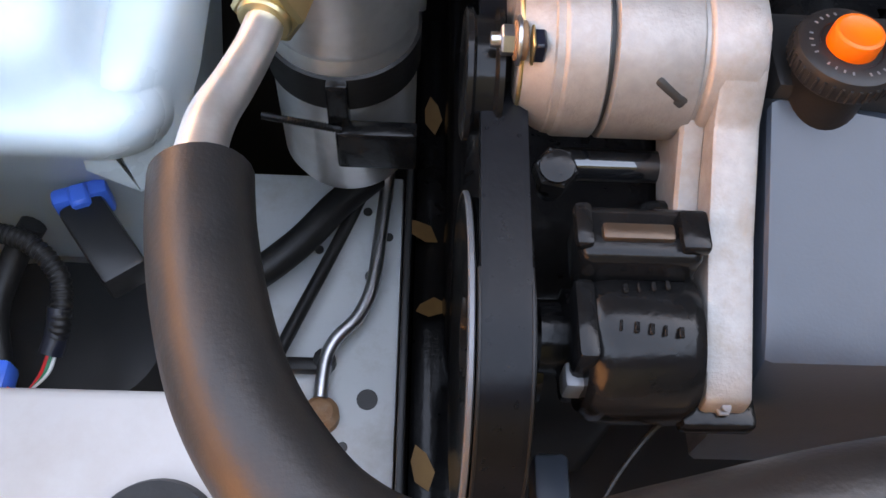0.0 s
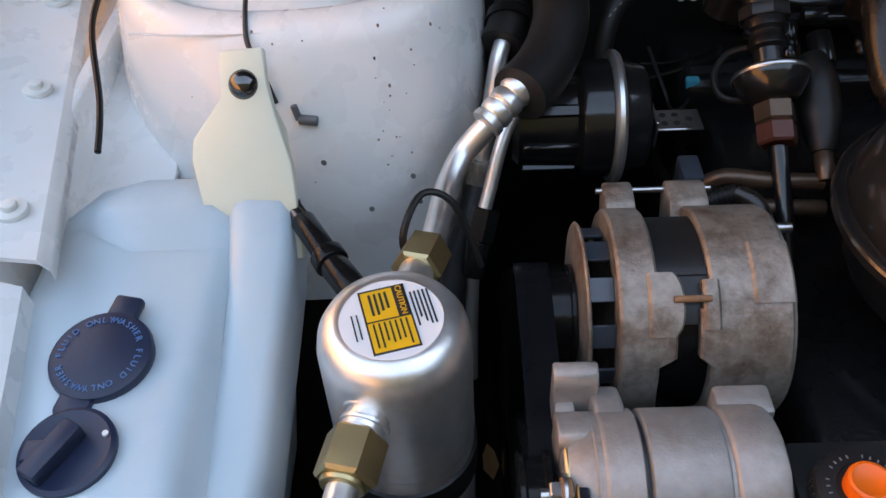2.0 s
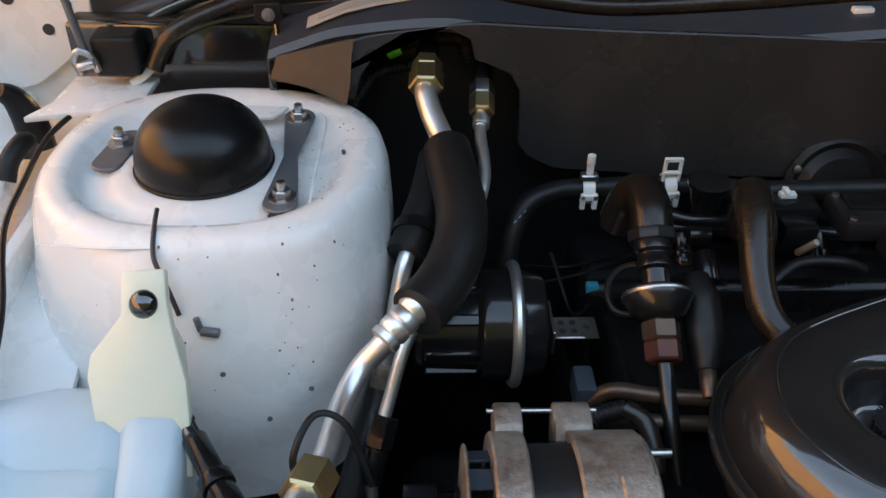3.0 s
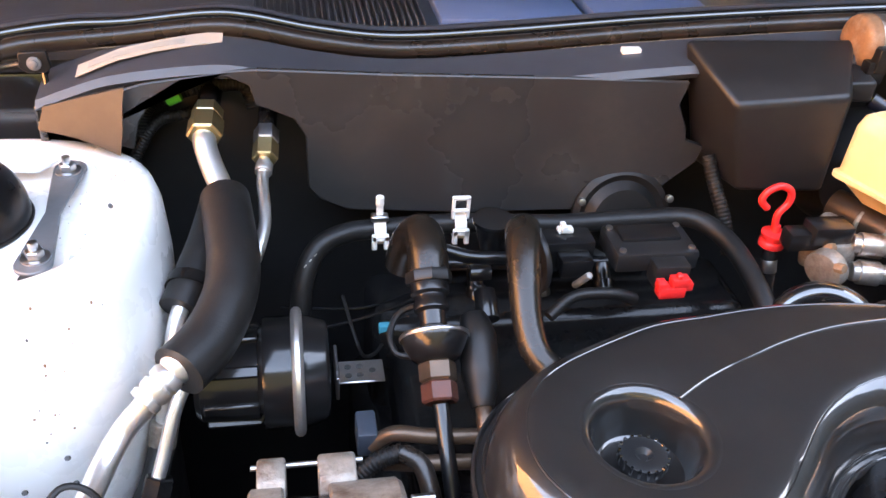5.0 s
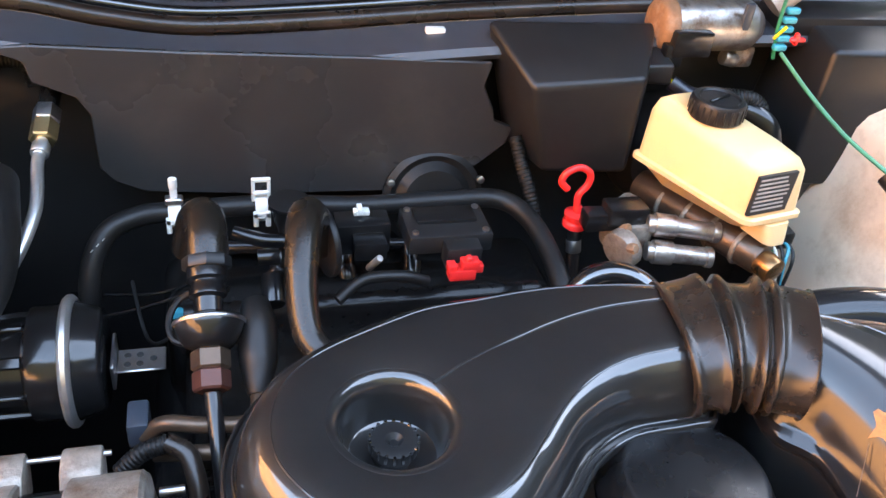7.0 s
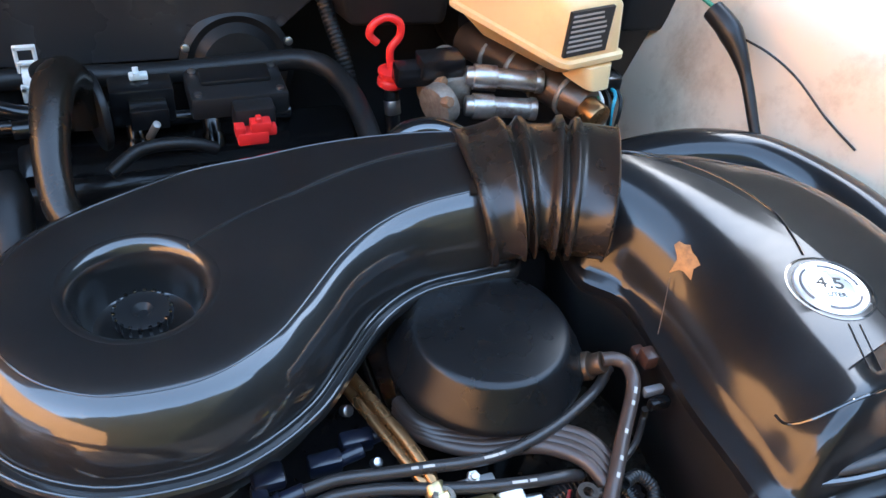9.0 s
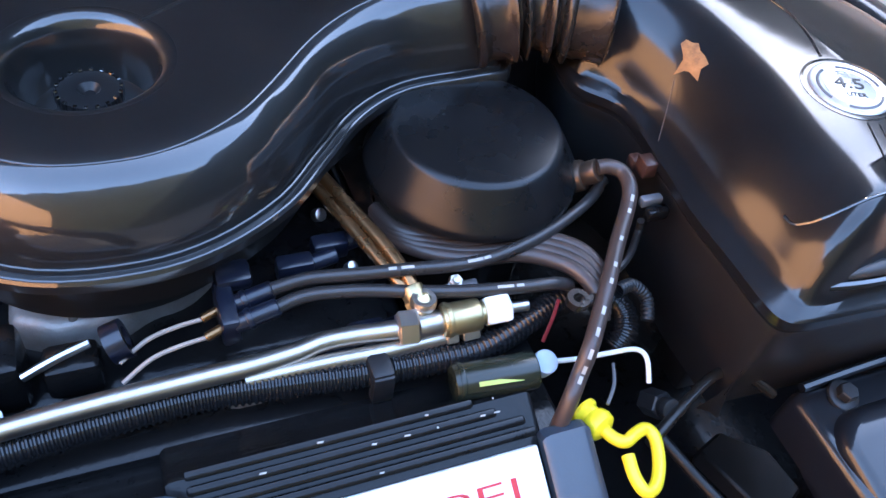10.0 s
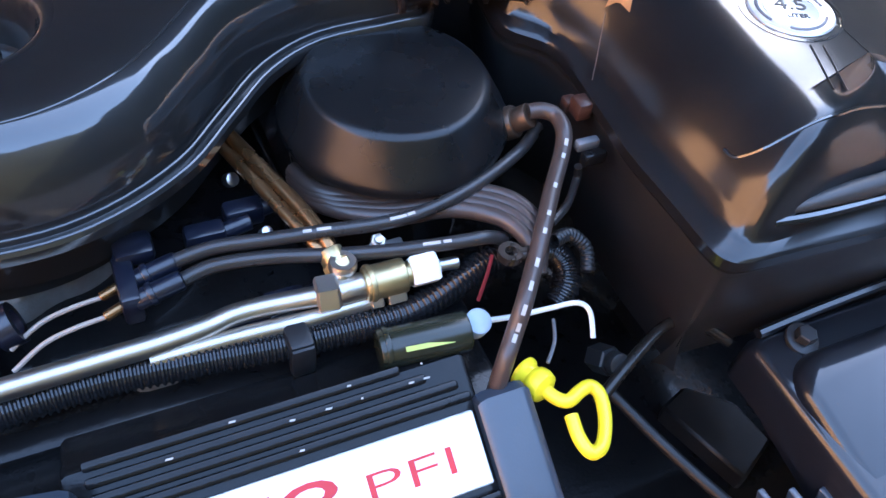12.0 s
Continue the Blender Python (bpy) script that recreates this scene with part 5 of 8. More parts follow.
SLOPE = math.atan2(0.07, 0.125)
FACE = Matrix.Translation((0, 0.335, 0.785)) @ Matrix.Rotation(SLOPE, 4, "X")


def cover_length(x0, x1, lift=0.0, mat=GREYPAINT, label="", name="cover_shell", r=0.012, rear=(0.335, 0.335), shelf=False):
    c, s = math.cos(SLOPE), math.sin(SLOPE)

    def section(rear_y):
        on = lambda y: 0.785 - (0.335 - y) * s / c + lift
        prof = [(0.392, 0.60), (0.390, 0.752), (max(rear_y + 0.022, 0.37), 0.757), (rear_y + 0.013, on(rear_y) - 0.010), (rear_y + 0.008, on(rear_y) - 0.003), (rear_y, on(rear_y))]
        if not shelf:
            prof = [(rear_y + 0.012, 0.60), (rear_y + 0.012, 0.68), (rear_y + 0.012, 0.74), (rear_y + 0.0115, on(rear_y) - 0.013), (rear_y + 0.008, on(rear_y) - 0.004), (rear_y, on(rear_y))]
        for d in (0.05, 0.08, 0.12):
            prof.append((0.335 - d * c, 0.785 - d * s + lift))
        return prof + [(0.335 - 0.136 * c, 0.785 - 0.139 * s + lift), (0.335 - 0.146 * c, 0.785 - 0.155 * s), (0.207, 0.60)]
    sec = section(0.33)
    n = len(sec)
    cy = sum(p[0] for p in sec) / n
    cz = sum(p[1] for p in sec) / n
    rings = []
    for x, k in ((x0, 0.93), (x0 + r * 0.3, 0.975), (x0 + r, 1.0), (x1 - r, 1.0), (x1 - r * 0.3, 0.975), (x1, 0.93)):
        f = (x - x0) / (x1 - x0)
        rings.append([Vector((x, cy + (y - cy) * k, cz + (z - cz) * k)) for y, z in section(rear[0] * (1 - f) + rear[1] * f)])
    return part(name, loft(rings), mat, cover, label, sharp=32)


cover_length(0.18, 0.420, 0.028, GREYPAINT, "smooth slate grey cover end", r=0.006, rear=(0.340, 0.310))
cover_length(0.641, 0.676, 0.004, GREYPAINT, "smooth slate grey cover end", r=0.006, rear=(0.304, 0.304))
cover_length(0.412, 0.645, -0.007, BLACKMETAL, "black ribbed middle of the cover", r=0.004, shelf=True)
part("rear_shelf", box((0.184, 0.305, 0.62), (0.672, 0.388, 0.748), 0.004), BLACKMETAL, cover, "black rear shelf of the cover")
for d, x1 in ((0.002, 0.602), (0.011, 0.616), (0.020, 0.634), (0.0285, 0.640), (0.089, 0.640), (0.098, 0.640), (0.107, 0.640), (0.116, 0.640), (0.125, 0.635)):
    part("rib", box((0.424, -d - 0.003, -0.008), (x1, -d + 0.003, 0.0005), 0.002, 2, FACE), BLACKMETAL, cover)
wp = part("name_plate", box((0.428, -0.081, -0.007), (0.637, -0.037, 0.0012), 0.001, 1, FACE), PLATEWHITE, cover, "scuffed white plate")
part("lettering", words("V8", 0.0385, FACE @ Matrix.Translation((0.5075, -0.0610, 0.0014)) @ Matrix.Diagonal((2.08, 1, 1, 1)), thin=0.0001), REDINK, wp, "red lettering")
part("lettering", words("PFI", 0.0235, FACE @ Matrix.Translation((0.591, -0.0615, 0.0014)) @ Matrix.Diagonal((2.1, 1, 1, 1)), thin=0.0003), REDINK, wp, "red lettering")
part("torn_patch", prism([(0.485, -0.074), (0.491, -0.078), (0.500, -0.066), (0.503, -0.057), (0.496, -0.062), (0.487, -0.068)], 0.0016, 0.0024, FACE), DEEPBLACK, wp, "black torn patch over the lettering")
EM = FACE @ Matrix.Translation((0.398, -0.0520, 0.0252)) @ Matrix.Diagonal((0.64, 0.64, 1, 1))
em = part("oil_emblem", join(lathe([(0.0285, 0), (0.0285, 0.0006), (0.0275, 0.0006), (0.0275, 0)], 48, EM, True), lathe([(0.0185, 0), (0.0185, 0.0006), (0.0178, 0.0006), (0.0178, 0)], 40, EM, True), lathe([(0.0105, 0), (0.0105, 0.0006), (0.0099, 0.0006), (0.0099, 0)], 32, EM, True)), GOLDINK, cover, "gold printed oil emblem")
part("emblem_lettering", join(ring_words("ENGINE OIL", 0.0062, 0.0225, radians(150), EM), ring_words("SEE OWNERS MANUAL", 0.0052, 0.0245, radians(205), EM, True), bars(2, 0.012, 0.005, 0.003, EM)), GOLDINK, em)
part("rear_flange", box((0.19, 0.366, 0.745), (0.672, 0.392, 0.757), 0.004, 2), BLACKMETAL, cover, "black rear flange")
oc = thing("oil_filler_cap", (0.205, 0.356, 0.785), "black oil filler cap with an orange centre button", "filler cap")
OC = Matrix.Translation((0.2105, 0.347, 0.0))
part("neck", lathe([(0.0215, 0.765), (0.0215, 0.838)], 32, OC), RUBBER, oc)
part("cap", lathe([(0.0215, 0.834), (0.0268, 0.8355), (0.0282, 0.8385), (0.0282, 0.8455), (0.0268, 0.8492), (0.0235, 0.8508), (0.0165, 0.8510), (0.0158, 0.8500), (0, 0.8500)], 48, OC), SATIN, oc)
for k in range(40):
    part("grip", rod(OC @ Vector((0.0281 * math.cos(2 * math.pi * k / 40), 0.0281 * math.sin(2 * math.pi * k / 40), 0.8380)), OC @ Vector((0.0281 * math.cos(2 * math.pi * k / 40), 0.0281 * math.sin(2 * math.pi * k / 40), 0.8462)), 0.0010, 0, 6), SATIN, oc)
part("button", lathe([(0.0132, 0.849), (0.0132, 0.8575), (0.0125, 0.8595), (0.0106, 0.8601), (0.0094, 0.8593), (0, 0.8591)], 36, OC), ORANGE, oc, "orange plastic button")
part("cap_print", join(*[box((-0.0005, 0.0200, 0.8506), (0.0005, 0.0220, 0.8512), 0, m=OC @ Matrix.Rotation(radians(12 * k), 4, "Z")) for k in range(30) if k % 5]), GREYPLATE, oc)
part("step", box((0.181, 0.340, 0.76), (0.262, 0.396, 0.826), 0.006, 2), SATIN, oc, "black raised step under the cap")

rnd = random.Random(5)
for k in range(16):
    d = rnd.choice((0.002, 0.011, 0.020, 0.0285, 0.089, 0.098, 0.107))
    u = 0.43 + 0.19 * rnd.random()
    w = 0.001 + 0.003 * rnd.random()
    part("scuff", prism([(u, -d - 0.0004), (u + w, -d - 0.0007), (u + w * 1.2, -d + 0.0003), (u + 0.2 * w, -d + 0.0006)], 0.0004, 0.0007, FACE), PALEINK, cover, "pale scuff on a rib")
part("cross_bar", box((0.072, 0.10, 0.60), (0.095, 0.20, 0.63), 0.004), GREYPAINT, block, "grey painted bar below the pump")

# ---- intake: air cleaner lid, bellows, air box, distributor cover ----
lid_thing = thing("air_cleaner", (0.45, 0.6, 0.76), "large glossy black plastic air cleaner with a recessed well", "air cleaner")
LC = (0.411, 0.570)
ctrl = [(LC[0] + 0.135 * math.cos(radians(a)), LC[1] + 0.135 * math.sin(radians(a))) for a in (118, 140, 160, 180, 200, 225, 250, 275)]
ctrl += [(0.470, 0.445), (0.517, 0.472), (0.553, 0.509), (0.588, 0.544), (0.630, 0.564), (0.685, 0.566), (0.715, 0.572), (0.727, 0.628), (0.738, 0.696), (0.712, 0.717), (0.640, 0.737), (0.560, 0.745), (0.470, 0.738), (0.415, 0.720)]
lid_line = spline([(x, y, 0) for x, y in ctrl], 8, True)
climb = lambda p: 0.11 * max(0.0, p.x - 0.52)
steps = [(0.014, 0.800), (0.010, 0.832), (0.001, 0.835), (-0.0035, 0.838), (-0.0035, 0.8445), (-0.0022, 0.8466), (0.0000, 0.8466), (0.0014, 0.8446), (0.0050, 0.8446), (0.0060, 0.8470), (0.0075, 0.8476), (0.0085, 0.856), (0.0105, 0.867), (0.0150, 0.8785), (0.0200, 0.8875), (0.0255, 0.8940), (0.0315, 0.8985), (0.0380, 0.9010), (0.0440, 0.9020), (0.048, 0.9022)]
well = [(0.0575, 0.9022), (0.0568, 0.9019), (0.0560, 0.9021), (0.0530, 0.9016), (0.0498, 0.8998), (0.0470, 0.8965), (0.0450, 0.8910), (0.0432, 0.8830), (0.0415, 0.8740), (0.0395, 0.8660), (0.0365, 0.8600), (0.032, 0.8575), (0.0, 0.8575)]
lid = part("lid", mould(lid_line, steps, climb, (LC[0], LC[1], well[:-1])), LIDBLACK, lid_thing, "glossy black moulded lid", sharp=30)
LT = Matrix.Translation((LC[0], LC[1], 0.866)) @ Matrix.Diagonal((0.95, 0.95, 1.2, 1))
def lid_bead(d, z, r, label):
    ring = offset(lid_line, d)
    for _ in range(3 if d > 0.02 else 0):
        ring = [(ring[i - 1] + ring[i] * 2 + ring[(i + 1) % len(ring)]) / 4 for i in range(len(ring))]
    pts = [Vector((p.x, p.y, z + climb(p) * (z - 0.800) / 0.1022)) for p in ring[::2]]
    part("bead", tube(pts + pts[:1], r, 6, 1), LIDBLACK, lid, label)


lid_bead(-0.0012, 0.8466, 0.0011, "rounded bead on the lid rim")
lid_bead(0.0066, 0.8474, 0.0009, "fine bead at the foot of the lid side")
lid_bead(0.0365, 0.9004, 0.0009, "fine moulding line round the lid top")
part("stud_pillar", lathe([(0.017, 0.852), (0.016, 0.867)], 24, Matrix.Translation((LC[0], LC[1], 0))), SATIN, lid)
nut = part("wing_nut", lathe([(0.021, 0), (0.022, 0.004), (0.021, 0.009), (0.017, 0.010), (0.008, 0.0095), (0.004, 0.006), (0, 0.006)], 18, LT), SATIN, lid, "black ribbed nut in the well")
for k in range(18):
    part("nut_ridge", box((0.0195, -0.0015, 0.003), (0.0225, 0.0015, 0.0105), 0.0004, 1, LT @ Matrix.Rotation(radians(20 * k), 4, "Z")), GLOSS, nut)
part("crease", tube([(0.450, 0.604, 0.9022), (0.479, 0.622, 0.9022), (0.510, 0.637, 0.9024), (0.541, 0.648, 0.9046), (0.570, 0.657, 0.9078), (0.603, 0.664, 0.9114), (0.640, 0.667, 0.9155), (0.70, 0.664, 0.9220)], 0.0016, 8, 8), LIDBLACK, lid, "raised moulding line")
part("base", mould([Vector((p.x, p.y, 0)) for p in spline([(LC[0] + 0.112 * math.cos(radians(a)), LC[1] + 0.112 * math.sin(radians(a)), 0) for a in range(0, 360, 20)], 4, True)], [(0.02, 0.775), (0.0, 0.782), (0.0, 0.815), (0.004, 0.818)]), SATIN, lid_thing, "black lower pan")

bel = thing("intake_bellows", (0.735, 0.61, 0.82), "ribbed brown-black rubber bellows between the air ducts", "intake hose")


def bellows():
    path = spline([(0.692, 0.636, 0.884), (0.722, 0.632, 0.891), (0.750, 0.624, 0.896), (0.778, 0.611, 0.899), (0.808, 0.595, 0.900)], 30)
    marks = [(0.0, 0.93), (0.0, 1.05), (0.02, 1.10), (0.055, 1.10), (0.075, 1.05), (0.11, 1.045), (0.20, 1.06), (0.255, 1.085), (0.275, 1.12), (0.305, 1.13), (0.325, 1.04), (0.345, 0.95), (0.365, 0.95), (0.385, 1.03), (0.405, 1.10), (0.43, 1.10), (0.45, 1.02), (0.47, 0.965), (0.51, 0.955), (0.58, 0.96), (0.60, 1.02), (0.62, 1.10), (0.65, 1.115), (0.67, 1.02), (0.685, 0.95), (0.70, 0.95), (0.715, 1.03), (0.735, 1.10), (0.76, 1.095), (0.78, 1.01), (0.81, 1.02), (0.96, 1.02), (0.975, 1.06), (1.0, 1.0)]
    fr = frames_along(path)
    rings = []
    for s, f in marks:
        i = min(int(s * (len(path) - 1)), len(path) - 1)
        p, (t, u, v) = path[i], fr[i]
        rings.append([p + f * (0.068 * v * math.copysign(abs(math.cos(a)) ** 0.85, math.cos(a)) + 0.044 * u * math.copysign(abs(math.sin(a)) ** 0.85, math.sin(a))) for a in (2 * math.pi * k / 56 for k in range(56))])
    return loft(rings, caps=False)


part("sleeve", bellows(), BROWNRUB, bel, sharp=70)
part("seam_flash", tube([(0.772, 0.567, 0.862), (0.786, 0.557, 0.861), (0.800, 0.549, 0.862)], 0.0018, 6, 5), BROWNRUB, bel, "ragged rubber seam")
box_thing = thing("air_box", (0.91, 0.45, 0.66), "glossy black air filter box with a round silver badge", "air box")
ctrl = [(0.788, 0.318), (0.792, 0.303), (0.806, 0.2965), (0.85, 0.2945), (0.93, 0.292), (1.02, 0.294), (1.055, 0.32), (1.065, 0.42), (1.06, 0.52), (1.02, 0.60), (0.95, 0.648), (0.875, 0.668), (0.805, 0.672), (0.785, 0.655), (0.770, 0.60), (0.766, 0.55), (0.790, 0.515), (0.790, 0.45), (0.786, 0.40), (0.7875, 0.35)]
box_line = spline([(x, y, 0) for x, y in ctrl], 8, True)


def domed(outline, spine, steps, rise):
    """A domed cover: the outline drawn towards a spine line through (distance, height) steps."""
    sp = spline([(x, y, 0) for x, y in spine], 12)
    n = len(outline)
    near = [min(range(len(sp)), key=lambda j: (sp[j] - p).length) for p in outline]
    cx = [sp[j] for j in near]
    for _ in range(14):
        cx = [(cx[i - 1] + cx[i] * 2 + cx[(i + 1) % n]) / 4 for i in range(n)]
    reach = max(d for d, z in steps)
    rings = []
    for d, z in steps:
        ring = []
        for p, c in zip(outline, cx):
            length = (c - p).length
            f = d * min(1.0, length * 0.92 / reach) / length if d > 0.004 else d / length
            q = p.lerp(c, f)
            ring.append(Vector((q.x, q.y, z + rise(q) * max(0.0, (z - 0.855) / 0.062))))
        rings.append(ring)
    top = steps[-1][1] + 0.001
    rings.append([Vector((c.x, c.y, top + rise(c))) for c in cx])
    fine = spline([(x, y, 0) for x, y in spine], 60)
    mid = [min(fine, key=lambda s: (s - c).length) for c in cx]
    rings.append([Vector((c.x, c.y, top + 0.0004 + rise(c))) for c in mid])
    return loft(rings, caps=False)


SPINE = [(0.790, 0.615), (0.85, 0.597), (0.905, 0.54), (0.925, 0.45), (0.925, 0.375)]
near_duct = lambda p: 0.016 * max(0.0, 1 - (p - Vector((0.78, 0.62, 0))).length / 0.16)
shell = part("box_lid", domed(box_line, SPINE, [(0.010, 0.838), (0.004, 0.840), (-0.004, 0.842), (-0.004, 0.850), (0.0, 0.853), (0.009, 0.8545), (0.013, 0.858), (0.018, 0.867), (0.023, 0.877), (0.029, 0.887), (0.036, 0.896), (0.044, 0.9035), (0.053, 0.909), (0.063, 0.913), (0.075, 0.916)], near_duct), SOFTGLOSS, box_thing, "glossy black domed lid", sharp=40)
part("box_lower", mould(box_line, [(0.034, 0.69), (0.022, 0.73), (0.011, 0.775), (0.008, 0.80), (0.008, 0.828), (0.002, 0.830), (0.002, 0.834), (0.008, 0.836)]), SATIN, box_thing, "black lower box")
part("mount_leg", box((0.92, 0.43, 0.50), (0.96, 0.48, 0.76), 0.004), SATIN, box_thing)


def surface(ob):
    me = ob.data
    return BVHTree.FromPolygons([v.co for v in me.vertices], [tuple(p.vertices) for p in me.polygons])


def drape(tree, pts, lift=0.0):
    """Lays a plan line (x, y) onto a surface from above."""
    out = []
    for q in spline([(x, y, 0) for x, y in pts], 8):
        hit = tree.ray_cast(Vector((q.x, q.y, 2.0)), Vector((0, 0, -1)))
        if hit[0]:
            out.append(hit[0] + hit[1].normalized() * lift)
    return out


top_tree = surface(shell)
hit = top_tree.ray_cast(Vector((0.905, 0.428, 2.0)), Vector((0, 0, -1)))
up = hit[1] if hit[1].z > 0 else -hit[1]
across = Vector((math.cos(radians(-22)), math.sin(radians(-22)), 0))
across = (across - up * across.dot(up)).normalized()
BT = Matrix.Translation(hit[0] - up * 0.0002) @ Matrix((across, up.cross(across), up)).transposed().to_4x4() @ Matrix.Scale(0.88, 4)
part("badge_seat", lathe([(0.0405, -0.004), (0.0395, 0.0008), (0.0375, 0.0010), (0.0355, -0.004)], 48, BT, True), GLOSS, shell)
bd = part("badge", lathe([(0.0335, -0.004), (0.0335, 0.0010), (0.0320, 0.0020), (0.030, 0.0016), (0, 0.0016)], 48, BT), SILVERBADGE, shell, "round silver engine badge")
for k in range(3):
    arc = [(0.0262 * math.cos(radians(a)), 0.0262 * math.sin(radians(a)), 0.0018) for a in range(120 * k + 12, 120 * k + 108, 8)]
    part("badge_arc", tube([BT @ Vector(p) for p in arc], 0.0011, 6, 2), GREYPLATE, bd)
part("badge_centre", lathe([(0.0210, 0.0014), (0.0210, 0.0021), (0.0200, 0.0024), (0, 0.0024)], 40, BT), SILVERBADGE, bd, "raised silver centre disc")
part("badge_number", words("4.5", 0.0195, BT @ Matrix.Translation((0, 0.0035, 0.0026)) @ Matrix.Diagonal((1.1, 1, 1, 1))), DEEPBLACK, bd, "dark printed number")
part("badge_word", words("LITER", 0.0070, BT @ Matrix.Translation((0.002, -0.0105, 0.0026))), DEEPBLACK, bd)
part("slot", join(tube(drape(top_tree, [(0.892, 0.392), (0.884, 0.372), (0.876, 0.352)], -0.0002), 0.0009, 6, 1), tube(drape(top_tree, [(0.900, 0.389), (0.892, 0.369), (0.884, 0.349)], -0.0002), 0.0008, 6, 1)), SATIN, shell, "moulded groove")
part("scoop_edge", tube(drape(top_tree, [(0.813, 0.356), (0.815, 0.344), (0.829, 0.335), (0.862, 0.334), (0.90, 0.338), (1.0, 0.341)], -0.0006), 0.0014, 8, 1), GLOSS, shell, "curved moulding edge")
# no opening is cut: a black tube paints the shade inside the mouth
part("mouth", tube([(0.826, 0.312, 0.8665), (0.845, 0.3085, 0.8715), (0.88, 0.307, 0.874), (0.93, 0.306, 0.8745), (0.98, 0.307, 0.873), (1.01, 0.308, 0.868)], 0.0075, 10, 6, [0.15, 0.6, 0.9, 1.0, 0.8, 0.2]), DEEPBLACK, shell, "black strip standing in for the shade inside the air mouth")
part("mouth_lip", tube([(0.822, 0.308, 0.864), (0.85, 0.303, 0.866), (0.90, 0.3005, 0.867), (0.96, 0.3005, 0.867), (1.01, 0.304, 0.864)], 0.0032, 8, 6), GLOSS, shell, "rounded lower lip")
# ragged tan patch laid on the lid, slightly raised in the middle
tan_mesh = bmesh.new()
rnd = random.Random(3)
rim = []
for k in range(14):
    a = 2 * math.pi * k / 14
    r = 0.0075 * (0.55 + 0.9 * rnd.random())
    hit = top_tree.ray_cast(Vector((0.8235 + r * math.cos(a), 0.5005 + 1.7 * r * math.sin(a), 2.0)), Vector((0, 0, -1)))
    rim.append(tan_mesh.verts.new(hit[0] + Vector((0, 0, 0.0006))))
hit = top_tree.ray_cast(Vector((0.8235, 0.5005, 2.0)), Vector((0, 0, -1)))
mid = tan_mesh.verts.new(hit[0] + Vector((0, 0, 0.0014)))
for k in range(14):
    tan_mesh.faces.new((rim[k], rim[(k + 1) % 14], mid))
part("tan_patch", tan_mesh, material("blotched_tan", (0.36, 0.165, 0.05), 0.6, vary=0.4, scale=160, bump=0.5, dirt=(0.10, 0.05, 0.025), dirt_scale=70, dirt_amount=0.8), shell, "small ragged tan patch")
part("spine_line", tube(drape(top_tree, [(0.822, 0.622), (0.86, 0.606), (0.90, 0.570), (0.920, 0.525), (0.916, 0.490), (0.909, 0.466)], -0.0006), 0.0016, 8, 1), GLOSS, shell, "raised moulding line")

dist = thing("distributor_cover", (0.665, 0.512, 0.76), "matt black round cover over the distributor", "distributor cover")
DT = Matrix.Translation((0.667, 0.514, 0.0))
part("cover", lathe([(0.0795, 0.812), (0.0815, 0.814), (0.082, 0.818), (0.0805, 0.822), (0.078, 0.826), (0.0705, 0.8385), (0.0655, 0.8465), (0.0640, 0.8488), (0.0615, 0.8503), (0.058, 0.8510), (0.03, 0.8525), (0, 0.8530)], 72, DT), COVERBLACK, dist, sharp=28)
part("vacuum_can", join(rod((0.742, 0.476, 0.822), (0.750, 0.469, 0.832), 0.009, 0.001), rod((0.735, 0.482, 0.815), (0.744, 0.475, 0.823), 0.012, 0.002)), BROWNMETAL, dist, "brown lead tower")
part("collar", lathe([(0.070, 0.780), (0.074, 0.784), (0.074, 0.806), (0.070, 0.812)], 64, DT), BROWNRUB, dist)
part("body", lathe([(0.05, 0.66), (0.06, 0.78)], 48, DT), BLACKMETAL, dist)

# ---- rear of the engine ----
servo = thing("vacuum_servo", (0.10, 0.80, 0.70), "black round vacuum servo with a bright crimped ring", "vacuum servo")
SY, SZ = 0.797, 0.785
part("rear_can", turned([(0.0, 0.035), (0.040, 0.036), (0.046, 0.042), (0.048, 0.098), (0.051, 0.100), (0.0575, 0.103), (0.0585, 0.106), (0.0585, 0.131)], SY, SZ), SOFTGLOSS, servo, "black ribbed can")
for k in range(8):
    a = 2 * math.pi * k / 8
    part("can_rib", box((0.045, -0.006, 0.044), (0.100, 0.006, 0.052), 0.002, 1, Matrix.Translation((0, SY, SZ)) @ Matrix.Rotation(a, 4, "X")), SOFTGLOSS, servo)
part("crimp_ring", turned([(0.060, 0.131), (0.064, 0.132), (0.0665, 0.135), (0.0665, 0.139), (0.064, 0.142), (0.060, 0.143)], SY, SZ, 64, True), ALU, servo, "bright steel crimped ring")
part("front_dish", turned([(0.060, 0.142), (0.0575, 0.147), (0.053, 0.164), (0.051, 0.167), (0.047, 0.1685), (0, 0.1685)], SY, SZ), SOFTGLOSS, servo, "glossy black dish")
br = part("bracket", join(box((0.178, 0.775, 0.782), (0.225, 0.808, 0.7845), 0.001, 1), box((0.174, 0.765, 0.770), (0.1775, 0.818, 0.800), 0.001, 1)), STEEL, servo, "perforated steel bracket")
for x, y in ((0.188, 0.785), (0.188, 0.798), (0.200, 0.785), (0.200, 0.798), (0.213, 0.791)):
    part("bracket_hole", rod((x, y, 0.7843), (x, y, 0.7852), 0.0035, 0, 12), DEEPBLACK, br)
part("hub", turned([(0.018, 0.02), (0.018, 0.037)], SY, SZ), BLACKMETAL, servo)

